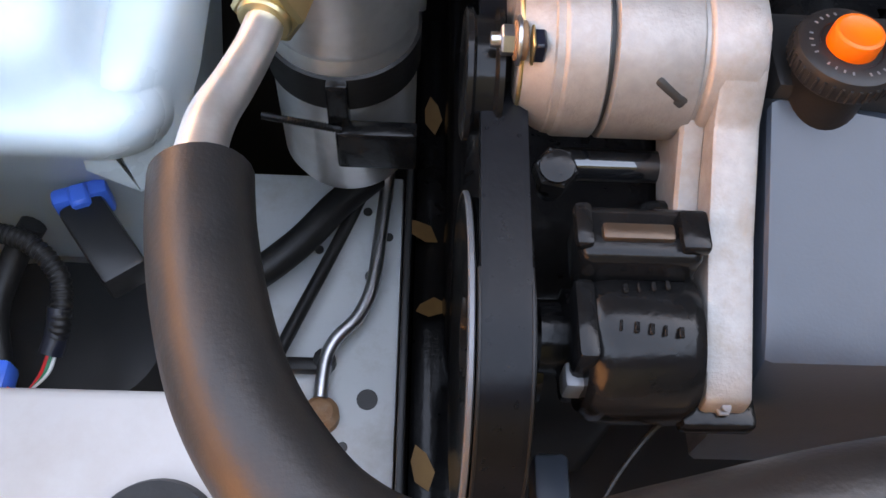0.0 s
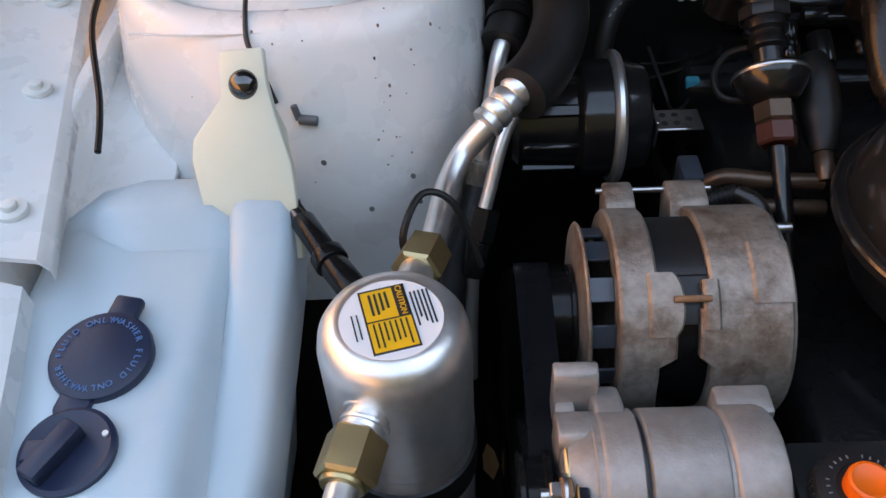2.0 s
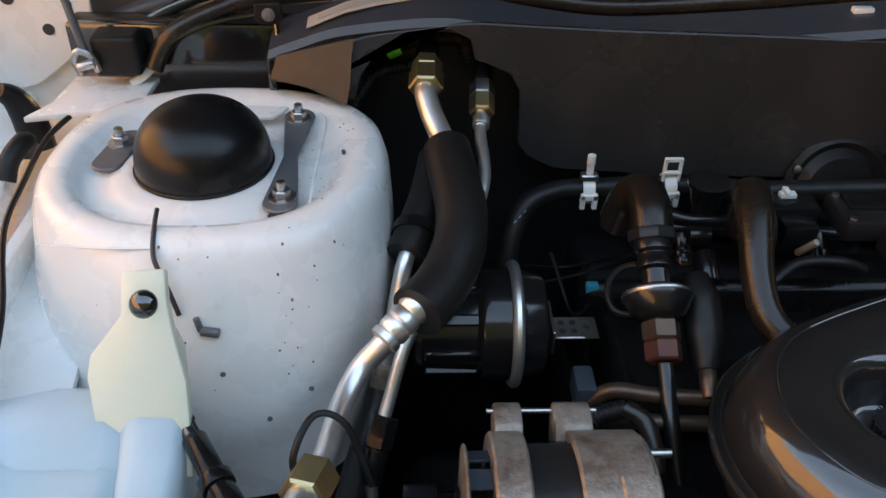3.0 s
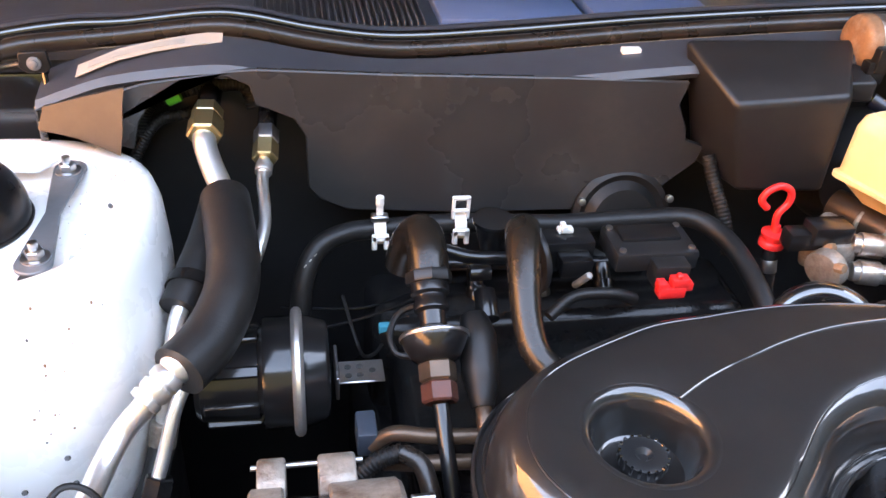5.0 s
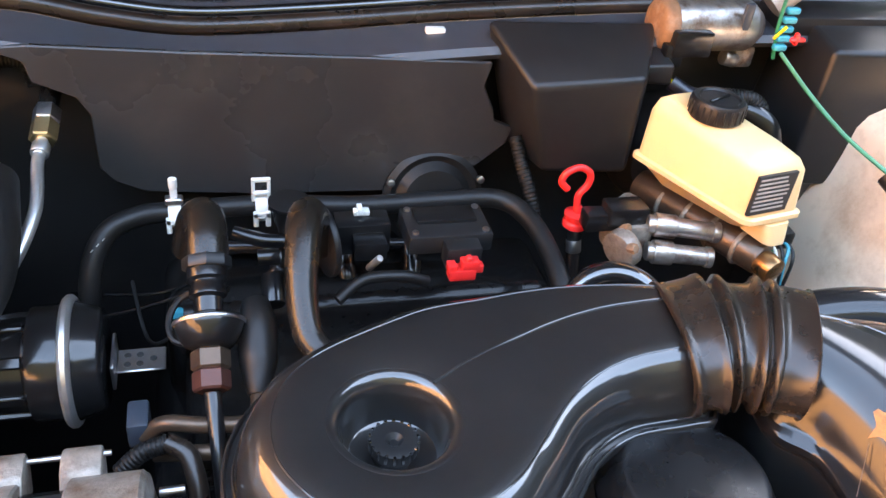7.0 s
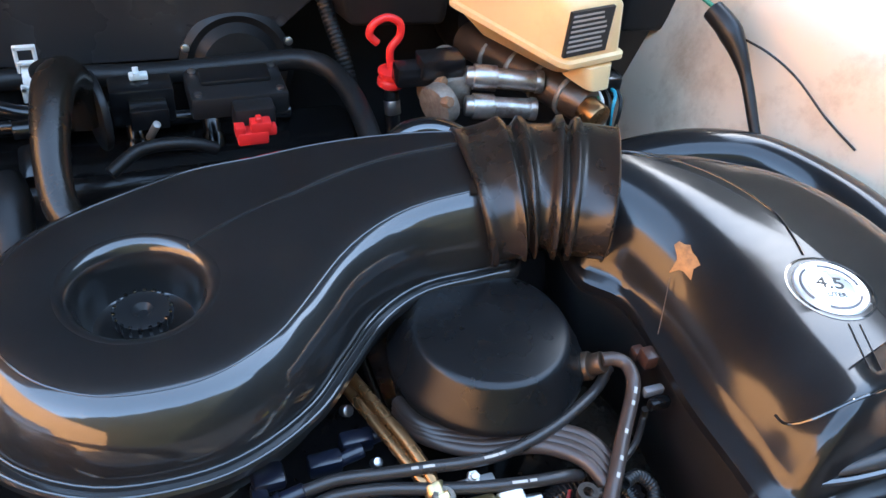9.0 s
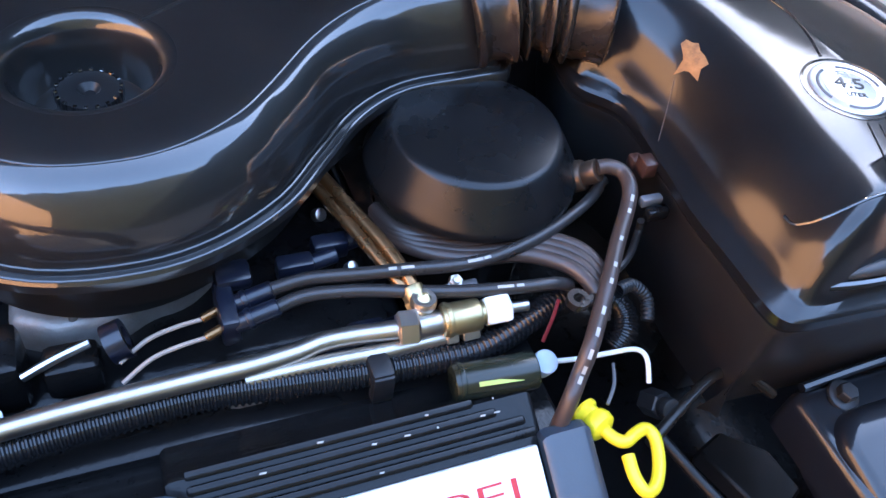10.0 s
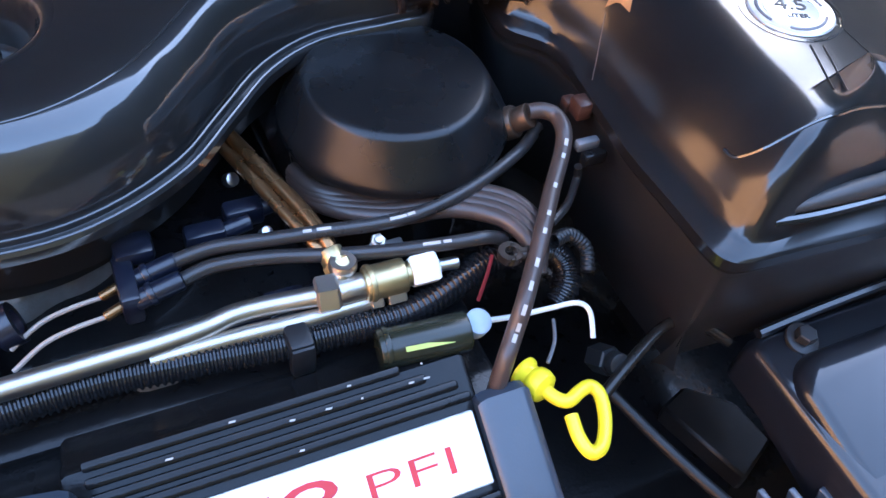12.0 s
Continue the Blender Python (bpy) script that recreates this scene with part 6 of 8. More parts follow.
hose = thing("heater_hose", (0.4, 0.96, 0.82), "black heater hose along the firewall with white clamps", "hose")
part("hose", tube([(0.140, 0.90, 0.74), (0.146, 0.925, 0.80), (0.165, 0.95, 0.832), (0.200, 0.965, 0.842), (0.240, 0.971, 0.842), (0.337, 0.978, 0.841), (0.45, 0.966, 0.842), (0.56, 0.966, 0.844), (0.62, 0.955, 0.850), (0.648, 0.925, 0.846), (0.660, 0.87, 0.835), (0.662, 0.80, 0.81), (0.66, 0.74, 0.76)], 0.0122, 16, 7), RUBBER, hose)
part("hose_print", join(*[box((-0.002, -0.0006, 0), (0.002, 0.0006, 0.0006), 0, m=Matrix.Translation((0.150 + 0.006 * k, 0.9245 + 0.0055 * k, 0.826 + 0.0035 * k)) @ Matrix.Rotation(radians(40), 4, "Z") @ Matrix.Rotation(radians(-30), 4, "Y")) for k in range(5)]), PALEINK, hose, "small white print")


def hose_clamp(x, y, z, label, lug):
    t = thing("hose_clamp", (x, y, z), label, "hose clamp", "white hose clamps")
    band = lathe([(0.0150, -0.007), (0.0168, -0.007), (0.0168, 0.007), (0.0150, 0.007)], 28, Matrix.Translation((x, y, z)) @ XR, True)
    part("band", band, CLEARWHITE, t)
    if lug:
        part("tongue", join(box((x - 0.004, y - 0.006, z + 0.014), (x + 0.004, y - 0.001, z + 0.044), 0.001, 1), rod((x, y - 0.0035, z + 0.036), (x, y - 0.0035, z + 0.048), 0.005, 0.001, 12)), CLEARWHITE, t, "white nylon tongue")
        part("cross_bar", box((x - 0.010, y - 0.010, z + 0.016), (x + 0.010, y + 0.002, z + 0.024), 0.0015, 1), STEEL, t)
    else:
        part("loop", join(box((x - 0.011, y - 0.008, z + 0.012), (x - 0.007, y - 0.003, z + 0.042), 0.001, 1), box((x + 0.007, y - 0.008, z + 0.012), (x + 0.011, y - 0.003, z + 0.042), 0.001, 1), box((x - 0.011, y - 0.008, z + 0.038), (x + 0.011, y - 0.003, z + 0.043), 0.001, 1), box((x - 0.010, y - 0.009, z + 0.022), (x + 0.010, y - 0.004, z + 0.026), 0.001, 1)), CLEARWHITE, t, "white nylon loop")
    part("lower_lug", join(box((x - 0.010, y - 0.020, z - 0.016), (x - 0.004, y - 0.014, z + 0.004), 0.001, 1), box((x + 0.004, y - 0.020, z - 0.016), (x + 0.010, y - 0.014, z + 0.004), 0.001, 1), box((x - 0.010, y - 0.020, z - 0.004), (x + 0.010, y - 0.015, z + 0.003), 0.001, 1)), CLEARWHITE, t)


hose_clamp(0.238, 0.971, 0.8405, "white nylon hose clamp with an upright tongue on a black hose", True)
hose_clamp(0.335, 0.977, 0.8395, "white nylon hose clamp with an open loop on a black hose", False)

valve = thing("check_valve", (0.27, 0.78, 0.78), "stacked black check valve under a curved brown-black hose", "valve")
part("hose_elbow", tube([(0.255, 0.885, 0.850), (0.262, 0.880, 0.885), (0.270, 0.862, 0.905), (0.272, 0.835, 0.900), (0.271, 0.812, 0.884)], 0.021, 18, 8), HOSERUB, valve, "weathered elbow hose")
part("clamp", rod((0.271, 0.818, 0.888), (0.271, 0.808, 0.880), 0.024, 0.002, 8), SATIN, valve, "black plastic clamp")
va, vb = Vector((0.2708, 0.810, 0.882)), Vector((0.2695, 0.715, 0.822))
VM = along(va, vb)
part("barrel", lathe([(0.019, 0), (0.020, 0.004), (0.020, 0.014), (0.0165, 0.017), (0.0165, 0.022), (0.018, 0.024), (0.018, 0.031), (0.014, 0.034), (0.014, 0.048), (0.016, 0.050), (0.016, 0.054)], 32, VM), SOFTGLOSS, valve, "glossy stepped barrel")
part("valve_disc", lathe([(0.014, 0.052), (0.030, 0.055), (0.034, 0.057), (0.034, 0.061), (0.030, 0.070), (0.024, 0.080), (0.018, 0.084)], 40, VM), SOFTGLOSS, valve, "glossy black valve disc")
part("disc_rim", lathe([(0.0342, 0.0565), (0.0350, 0.058), (0.0350, 0.060), (0.0342, 0.0612)], 40, VM, True), STEEL, valve)
part("hexagon", hexnut(VM @ Vector((0, 0, 0.084)), VM @ Vector((0, 0, 0.104)), 0.0185), BROWNMETAL, valve, "browned steel hexagon")
part("brown_hexagon", hexnut(VM @ Vector((0, 0, 0.104)), VM @ Vector((0, 0, 0.124)), 0.018), MAROON, valve, "rust-brown hexagon")
part("stem", rod(VM @ Vector((0, 0, 0.124)), (0.276, 0.62, 0.735), 0.008, 0.001), SOFTGLOSS, valve)
part("wire_loop", tube([(0.29, 0.80, 0.86), (0.25, 0.815, 0.845), (0.232, 0.80, 0.830), (0.236, 0.775, 0.820), (0.262, 0.765, 0.822)], 0.0035, 8, 6), RUBBER, valve)
plug = thing("teal_connector", (0.236, 0.872, 0.76), "small teal plastic connector on a thin wire", "connector")
part("housing", box((0.228, 0.866, 0.757), (0.242, 0.876, 0.779), 0.002), TEAL, plug)
part("wire", tube([(0.235, 0.868, 0.758), (0.222, 0.85, 0.755), (0.208, 0.84, 0.762), (0.20, 0.85, 0.78), (0.19, 0.90, 0.80)], 0.002, 8, 6), RUBBER, plug)

breather = thing("breather_hose", (0.365, 0.77, 0.82), "curved brown-black breather hose into the air cleaner", "hose")
part("hose", tube([(0.385, 0.865, 0.855), (0.382, 0.862, 0.890), (0.374, 0.845, 0.914), (0.366, 0.815, 0.920), (0.360, 0.780, 0.905), (0.357, 0.745, 0.880), (0.362, 0.715, 0.860), (0.385, 0.690, 0.845)], 0.0165, 18, 9, [1.1, 1.12, 1.16, 1.12, 1.0, 0.92, 0.88, 0.88]), HOSERUB, breather)
part("lower_boot", tube([(0.315, 0.79, 0.850), (0.316, 0.765, 0.840), (0.314, 0.735, 0.822), (0.312, 0.705, 0.805)], 0.019, 16, 7, [0.7, 1.0, 1.0, 0.55]), RUBBER, breather, "black rubber boot")
part("boot_tip", rod((0.312, 0.705, 0.805), (0.311, 0.68, 0.792), 0.0085, 0.001), BROWNMETAL, breather, "brown boot tip")
part("filler", join(lathe([(0.014, 0), (0.016, 0.01), (0.021, 0.030), (0.024, 0.034), (0.024, 0.038), (0.012, 0.039), (0, 0.039)], 28, Matrix.Translation((0.363, 0.925, 0.842)))), SOFTGLOSS, breather, "black capped filler")
part("collar", rod((0.392, 0.868, 0.862), (0.400, 0.870, 0.862), 0.040, 0.003, 32), SATIN, breather, "ridged black collar")

ign = thing("ignition_module", (0.50, 0.86, 0.82), "black ignition module with a red plug", "ignition module")
part("module", box((0.482, 0.838, 0.858), (0.578, 0.900, 0.882), 0.004), SATIN, ign)
part("module_lid", box((0.495, 0.862, 0.881), (0.565, 0.892, 0.887), 0.003), SOFTGLOSS, ign)
for x, y in ((0.490, 0.846), (0.570, 0.846), (0.490, 0.892), (0.570, 0.892)):
    part("module_screw", rod((x, y, 0.881), (x, y, 0.8845), 0.004, 0.0005, 12), STEEL, ign)
part("socket", box((0.520, 0.818, 0.850), (0.560, 0.842, 0.878), 0.003), SATIN, ign)
part("red_plug", join(box((0.519, 0.798, 0.850), (0.549, 0.814, 0.864), 0.002), box((0.517, 0.799, 0.860), (0.527, 0.812, 0.870), 0.0015), box((0.532, 0.799, 0.862), (0.552, 0.812, 0.874), 0.0015), box((0.547, 0.800, 0.858), (0.557, 0.810, 0.868), 0.0015), box((0.537, 0.800, 0.872), (0.543, 0.808, 0.879), 0.001, 1)), RED, ign, "red plastic plug")
coil = thing("vacuum_manifold", (0.44, 0.88, 0.82), "black vacuum fitting with a white tag", "vacuum fitting")
part("block", join(box((0.408, 0.872, 0.838), (0.470, 0.905, 0.878), 0.004), box((0.425, 0.85, 0.845), (0.462, 0.874, 0.868), 0.003)), SOFTGLOSS, coil)
part("white_tag", join(box((0.430, 0.890, 0.878), (0.448, 0.900, 0.884), 0.0015), box((0.434, 0.888, 0.880), (0.440, 0.902, 0.888), 0.001)), CLEARWHITE, coil, "white plastic tag")
part("grey_tab", rod((0.440, 0.842, 0.842), (0.448, 0.825, 0.868), 0.004, 0.001, 10), CASTPALE, coil)
part("nipple", tube([(0.40, 0.80, 0.835), (0.43, 0.815, 0.848), (0.47, 0.812, 0.852), (0.50, 0.815, 0.84)], 0.0065, 10, 6), RUBBER, coil, "black vacuum hose")
part("vacuum_line", tube([(0.30, 0.905, 0.855), (0.33, 0.895, 0.85), (0.36, 0.89, 0.85), (0.41, 0.885, 0.852)], 0.008, 10, 6), SOFTGLOSS, coil)
part("nipple_block", join(rod((0.335, 0.83, 0.85), (0.335, 0.80, 0.835), 0.012, 0.001), rod((0.322, 0.85, 0.86), (0.345, 0.85, 0.86), 0.009, 0.001)), SOFTGLOSS, coil)
boost = thing("brake_booster_ring", (0.55, 1.0, 0.80), "black round flange on the lower firewall", "flange")
part("ring", lathe([(0.050, 0), (0.062, 0.0), (0.066, 0.004), (0.066, 0.010), (0.058, 0.014), (0.05, 0.010), (0.04, 0.02), (0, 0.022)], 48, Matrix.Translation((0.553, 1.012, 0.820)) @ Matrix.Rotation(radians(75), 4, "X")), RUBBER, boost)
for a in (20, 160):
    part("ring_screw", rod((0.553 + 0.062 * math.cos(radians(a)), 1.0, 0.832 + 0.058 * math.sin(radians(a))), (0.553 + 0.062 * math.cos(radians(a)), 0.993, 0.834 + 0.058 * math.sin(radians(a))), 0.005, 0.001, 12), STEEL, boost)

rail = thing("egr_tube", (0.26, 0.70, 0.74), "heat-browned steel tubes with a corrugated branch behind the alternator", "metal tube")
part("tube", tube([(0.205, 0.705, 0.765), (0.225, 0.70, 0.785), (0.26, 0.69, 0.788), (0.31, 0.685, 0.788)], 0.008, 12, 6), BROWNMETAL, rail)
part("tube", tube([(0.215, 0.685, 0.762), (0.25, 0.672, 0.772), (0.31, 0.668, 0.772)], 0.008, 12, 6), BROWNMETAL, rail)
part("branch", conduit([(0.185, 0.665, 0.765), (0.205, 0.670, 0.782), (0.230, 0.672, 0.790)], 0.009, 0.004), RUBBER, rail, "corrugated black branch")
part("branch_end", tube([(0.228, 0.672, 0.790), (0.245, 0.66, 0.785), (0.252, 0.64, 0.770), (0.254, 0.625, 0.755)], 0.009, 12, 6), BROWNRUB, rail)
part("dark_bar", box((0.19, 0.70, 0.755), (0.21, 0.735, 0.785), 0.003), GREYPAINT, rail)

dip = thing("transmission_dipstick", (0.707, 0.905, 0.75), "red plastic dipstick with a hook handle", "dipstick")
part("hook", tube([(0.7065, 0.905, 0.862), (0.705, 0.906, 0.882), (0.715, 0.907, 0.897), (0.714, 0.908, 0.912), (0.700, 0.909, 0.919), (0.685, 0.909, 0.912), (0.681, 0.909, 0.900), (0.690, 0.908, 0.890)], 0.0045, 10, 7), RED, dip)
part("plug", lathe([(0.0, 0), (0.0130, 0.0), (0.0155, 0.002), (0.0155, 0.008), (0.0140, 0.010), (0.0125, 0.0105), (0.0120, 0.014), (0.0155, 0.016), (0.0155, 0.0195), (0.0130, 0.021), (0.006, 0.022), (0.0045, 0.030)], 28, Matrix.Translation((0.7075, 0.904, 0.838))), RED, dip, "red plastic plug")
part("tube", rod((0.7075, 0.904, 0.843), (0.715, 0.87, 0.70), 0.009, 0.001), SOFTGLOSS, dip, "black dipstick tube")
part("ferrule", rod((0.7085, 0.899, 0.822), (0.7095, 0.894, 0.806), 0.0095, 0.001), STEEL, dip)

rail = thing("fuel_rail", (0.33, 0.95, 0.78), "glossy black rail with thin lines behind the air cleaner", "fuel rail")
part("rail_tube", rod((0.285, 0.957, 0.798), (0.60, 0.935, 0.798), 0.0085, 0.002), SHINYCONDUIT, rail)
for x in (0.35, 0.43, 0.51):
    part("injector", join(rod((x, 0.94, 0.80), (x, 0.905, 0.765), 0.010, 0.002), rod((x, 0.925, 0.785), (x, 0.91, 0.77), 0.013, 0.002)), SOFTGLOSS, rail, "black injector")
part("thin_line", tube([(0.10, 0.90, 0.755), (0.158, 0.893, 0.760), (0.20, 0.893, 0.768), (0.241, 0.895, 0.780), (0.29, 0.91, 0.79)], 0.0022, 8, 6), SHINYCONDUIT, rail)
part("thin_line", tube([(0.12, 0.93, 0.765), (0.17, 0.91, 0.775), (0.22, 0.905, 0.778), (0.27, 0.92, 0.785)], 0.0018, 8, 6), SHINYCONDUIT, rail)

# ---- right-hand rear: control box, master cylinder, wiper motor, wiring ----
rb = thing("control_box", (0.72, 1.02, 0.84), "satin black moulded plastic box on the firewall", "plastic box")


def tapered(corners_low, z0, corners_top, ztop, bevel=0.008):
    bm = bmesh.new()
    a = [bm.verts.new((x, y, z0)) for x, y in corners_low]
    b = [bm.verts.new((x, y, z)) for (x, y), z in zip(corners_top, ztop)]
    n = len(a)
    bm.faces.new(a)
    bm.faces.new(b)
    for k in range(n):
        bm.faces.new((a[k], a[(k + 1) % n], b[(k + 1) % n], b[k]))
    bmesh.ops.recalc_face_normals(bm, faces=bm.faces)
    bmesh.ops.bevel(bm, geom=bm.edges[:], offset=bevel, segments=3, profile=0.5, affect="EDGES")
    return bm


part("box", tapered([(0.674, 0.955), (0.782, 0.944), (0.83, 1.045), (0.65, 1.045)], 0.885, [(0.641, 0.950), (0.779, 0.942), (0.832, 1.045), (0.605, 1.045)], [1.002, 1.016, 1.047, 1.048]), SATIN, rb, sharp=50)
part("side_wing", tapered([(0.78, 0.985), (0.832, 0.975), (0.835, 1.09), (0.78, 1.09)], 0.99, [(0.78, 0.985), (0.832, 0.975), (0.835, 1.09), (0.78, 1.09)], [1.012, 1.018, 1.035, 1.03], 0.005), SATIN, rb)
part("side_loom", conduit([(0.648, 0.995, 0.915), (0.655, 0.975, 0.885), (0.665, 0.95, 0.85), (0.672, 0.93, 0.81)], 0.009, 0.005), RUBBER, rb)

mc = thing("brake_fluid_reservoir", (0.84, 0.85, 0.88), "amber plastic brake fluid reservoir with a black cap", "fluid reservoir")
MU, MV = Vector((-0.474, 0.960, 0)), Vector((0.860, 0.155, 0))
MO = Vector((0.856, 0.789, 0))


def mcp(a, b, z):
    p = MO + MU * a + MV * b
    return Vector((p.x, p.y, z))


def mc_ring(a0, a1, b0, b1, z0, z1, r=0.012, n=5):
    out = []
    for ca, cb, s in ((a1 - r, b1 - r, 0), (a0 + r, b1 - r, 90), (a0 + r, b0 + r, 180), (a1 - r, b0 + r, 270)):
        for k in range(n + 1):
            t = radians(s + 90 * k / n)
            a, b = ca + r * math.cos(t), cb + r * math.sin(t)
            out.append(mcp(a, b, z0 + (z1 - z0) * (a - a0) / (a1 - a0)))
    return out


part("reservoir", loft([mc_ring(0.02, 0.13, 0.02, 0.07, 0.890, 0.890), mc_ring(0.004, 0.150, 0.004, 0.086, 0.906, 0.913), mc_ring(-0.004, 0.158, -0.004, 0.094, 0.909, 0.916), mc_ring(-0.004, 0.158, -0.004, 0.094, 0.915, 0.922), mc_ring(0.0, 0.154, 0.0, 0.09, 0.917, 0.924), mc_ring(0.003, 0.153, 0.000, 0.086, 0.968, 0.982, 0.014), mc_ring(0.008, 0.150, 0.004, 0.081, 0.978, 0.996, 0.014), mc_ring(0.026, 0.143, 0.013, 0.072, 0.987, 1.002, 0.014)]), AMBER, mc, sharp=50)
part("front_spout", loft([mc_ring(-0.012, 0.03, 0.035, 0.070, 0.880, 0.885, 0.01), mc_ring(-0.006, 0.03, 0.03, 0.075, 0.905, 0.910, 0.01)]), AMBER, mc)
MCAP = mcp(0.098, 0.040, 0.994)
part("cap", lathe([(0.030, 0.0), (0.0315, 0.002), (0.0315, 0.020), (0.029, 0.0235), (0.024, 0.024), (0.022, 0.022), (0, 0.022)], 40, Matrix.Translation(MCAP)), SATIN, mc, "ribbed black screw cap")
part("cap_ribs", join(*[box((0.0305, -0.0014, 0.003), (0.0328, 0.0014, 0.020), 0.0005, 1, Matrix.Translation(MCAP) @ Matrix.Rotation(radians(15 * k), 4, "Z")) for k in range(24)]), SATIN, mc)
part("cap_bar", box((-0.018, -0.002, 0.021), (0.018, 0.002, 0.0245), 0.001, 1, Matrix.Translation(MCAP) @ Matrix.Rotation(radians(25), 4, "Z")), SOFTGLOSS, mc)
lm = Matrix.Translation(mcp(0.0005, 0.045, 0.948)) @ Matrix(((0.984, 0, 0.177, 0), (0.177, 0, -0.984, 0), (0, 1, 0, 0), (0, 0, 0, 1)))
mlab = part("label", box((-0.043, -0.026, -0.003), (0.013, 0.024, 0.0012), 0, m=lm), DEEPBLACK, mc, "dark label with rows of fine print")
part("fine_print", bars(8, 0.051, 0.0056, 0.0022, lm @ Matrix.Translation((-0.015, 0, 0.0012)), 0.25), PALEINK, mlab)
mb = thing("brake_master_cylinder", (0.84, 0.85, 0.80), "aluminium brake master cylinder with brown stains", "master cylinder")
part("bore", rod(mcp(-0.006, 0.048, 0.856), mcp(0.17, 0.048, 0.860), 0.021, 0.003), BROWNMETAL, mb, "heat-browned cylinder bore")
for k in range(4):
    part("bore_rib", rod(mcp(0.02 + 0.035 * k, 0.048, 0.856), mcp(0.026 + 0.035 * k, 0.048, 0.856), 0.0235, 0.002), CAST, mb, "cast rib on the bore")
for a, b in (((0.778, 0.860, 0.868), (0.862, 0.835, 0.866)), ((0.772, 0.838, 0.844), (0.850, 0.818, 0.843))):
    a, b = Vector(a), Vector(b)
    part("valve_barrel", join(rod(a, b, 0.0115, 0.002), rod(a.lerp(b, 0.1), a.lerp(b, 0.4), 0.0145, 0.001), rod(a.lerp(b, 0.9), b, 0.013, 0.001)), STAINED, mb, "machined aluminium barrel")
for x, y, z in ((0.741, 0.826, 0.860), (0.745, 0.858, 0.866), (0.742, 0.830, 0.830)):
    part("flange_bolt", hexnut((x, y, z), (x + 0.004, y - 0.010, z + 0.004), 0.006), RUST, mb, "rusty bolt")
part("flange", join(rod((0.758, 0.90, 0.850), (0.768, 0.885, 0.850), 0.036, 0.004, 28), rod((0.735, 0.838, 0.845), (0.752, 0.846, 0.848), 0.024, 0.003), box((0.752, 0.85, 0.83), (0.785, 0.885, 0.87), 0.006)), CAST, mb, "rust-stained flange")
part("switch", join(box((0.70, 0.86, 0.858), (0.762, 0.885, 0.882), 0.004), box((0.725, 0.855, 0.868), (0.775, 0.885, 0.892), 0.003)), SOFTGLOSS, mb, "black electrical switch")
part("brass_end", rod(mcp(-0.03, 0.035, 0.856), mcp(-0.008, 0.04, 0.858), 0.016, 0.002), COPPER, mb, "copper-brown end fitting")
pl = thing("harness_plug", (0.925, 0.815, 0.84), "black plug with blue, green and white wires", "connector")
part("plug", box((0.900, 0.806, 0.856), (0.948, 0.830, 0.880), 0.004), SOFTGLOSS, pl)
for k, m_ in enumerate((BLUEPLASTIC, GREENWIRE, CLEARWHITE, RUBBER, TEAL, RUBBER)):
    part("wire", tube([(0.904 + 0.0075 * k, 0.812, 0.866), (0.904 + 0.008 * k, 0.798, 0.862 + 0.003 * math.sin(k * 2.1)), (0.908 + 0.006 * k + 0.004 * math.sin(k * 3.0), 0.788, 0.846), (0.922 + 0.003 * k, 0.785, 0.81)], 0.0022, 6, 5), m_, pl)
bo = thing("brake_booster", (0.93, 1.0, 0.80), "glossy black vacuum booster behind the reservoir", "brake booster")
part("shell", lathe([(0.02, 0), (0.05, 0.004), (0.075, 0.03), (0.085, 0.05), (0.086, 0.07)], 48, along((0.875, 0.99, 0.86), (0.90, 1.06, 0.86))), SATIN, bo)
part("vacuum_elbow", tube([(0.895, 0.985, 0.94), (0.905, 0.965, 0.965), (0.925, 0.945, 0.972), (0.950, 0.925, 0.960), (0.960, 0.915, 0.93)], 0.0135, 14, 7), SOFTGLOSS, bo, "glossy black vacuum elbow")

wm = thing("wiper_motor", (0.90, 1.03, 1.0), "silver wiper motor with a rusty end cap", "wiper motor")
part("barrel", turned([(0.029, 0.838), (0.0325, 0.842), (0.0325, 0.950), (0.030, 0.955), (0.020, 0.968), (0, 0.970)], 1.035, 1.046), STAINED, wm)
part("end_cap", turned([(0, 0.822), (0.014, 0.822), (0.026, 0.823), (0.031, 0.826), (0.033, 0.831), (0.033, 0.842), (0.031, 0.844)], 1.035, 1.046), RUST, wm, "rust-brown end cap")
part("plug", join(box((0.832, 0.990, 1.020), (0.885, 1.012, 1.052), 0.004), box((0.825, 0.993, 1.006), (0.850, 1.010, 1.035), 0.003)), SOFTGLOSS, wm, "black plug on the motor")
part("clip", box((0.925, 1.003, 1.040), (0.938, 1.010, 1.085), 0.003), GREYPAINT, wm, "grey plastic clip")
part("yellow_wire", tube([(0.838, 1.0, 1.018), (0.834, 0.99, 1.0), (0.842, 0.985, 0.985)], 0.0022, 8, 6), YELLOW, wm)
part("dark_wire", tube([(0.834, 1.0, 1.018), (0.829, 0.99, 1.0), (0.838, 0.985, 0.985)], 0.0022, 8, 6), NAVY, wm)
part("sheath", tube([(0.838, 0.987, 0.990), (0.855, 0.975, 0.982), (0.87, 0.965, 0.980)], 0.010, 12, 6), NAVY, wm, "blue-black cloth sheath")
part("motor_loom", conduit([(0.868, 0.966, 0.980), (0.90, 0.955, 0.985), (0.93, 0.945, 0.985), (0.945, 0.94, 0.970), (0.945, 0.935, 0.94)], 0.011, 0.004), RUBBER, wm)
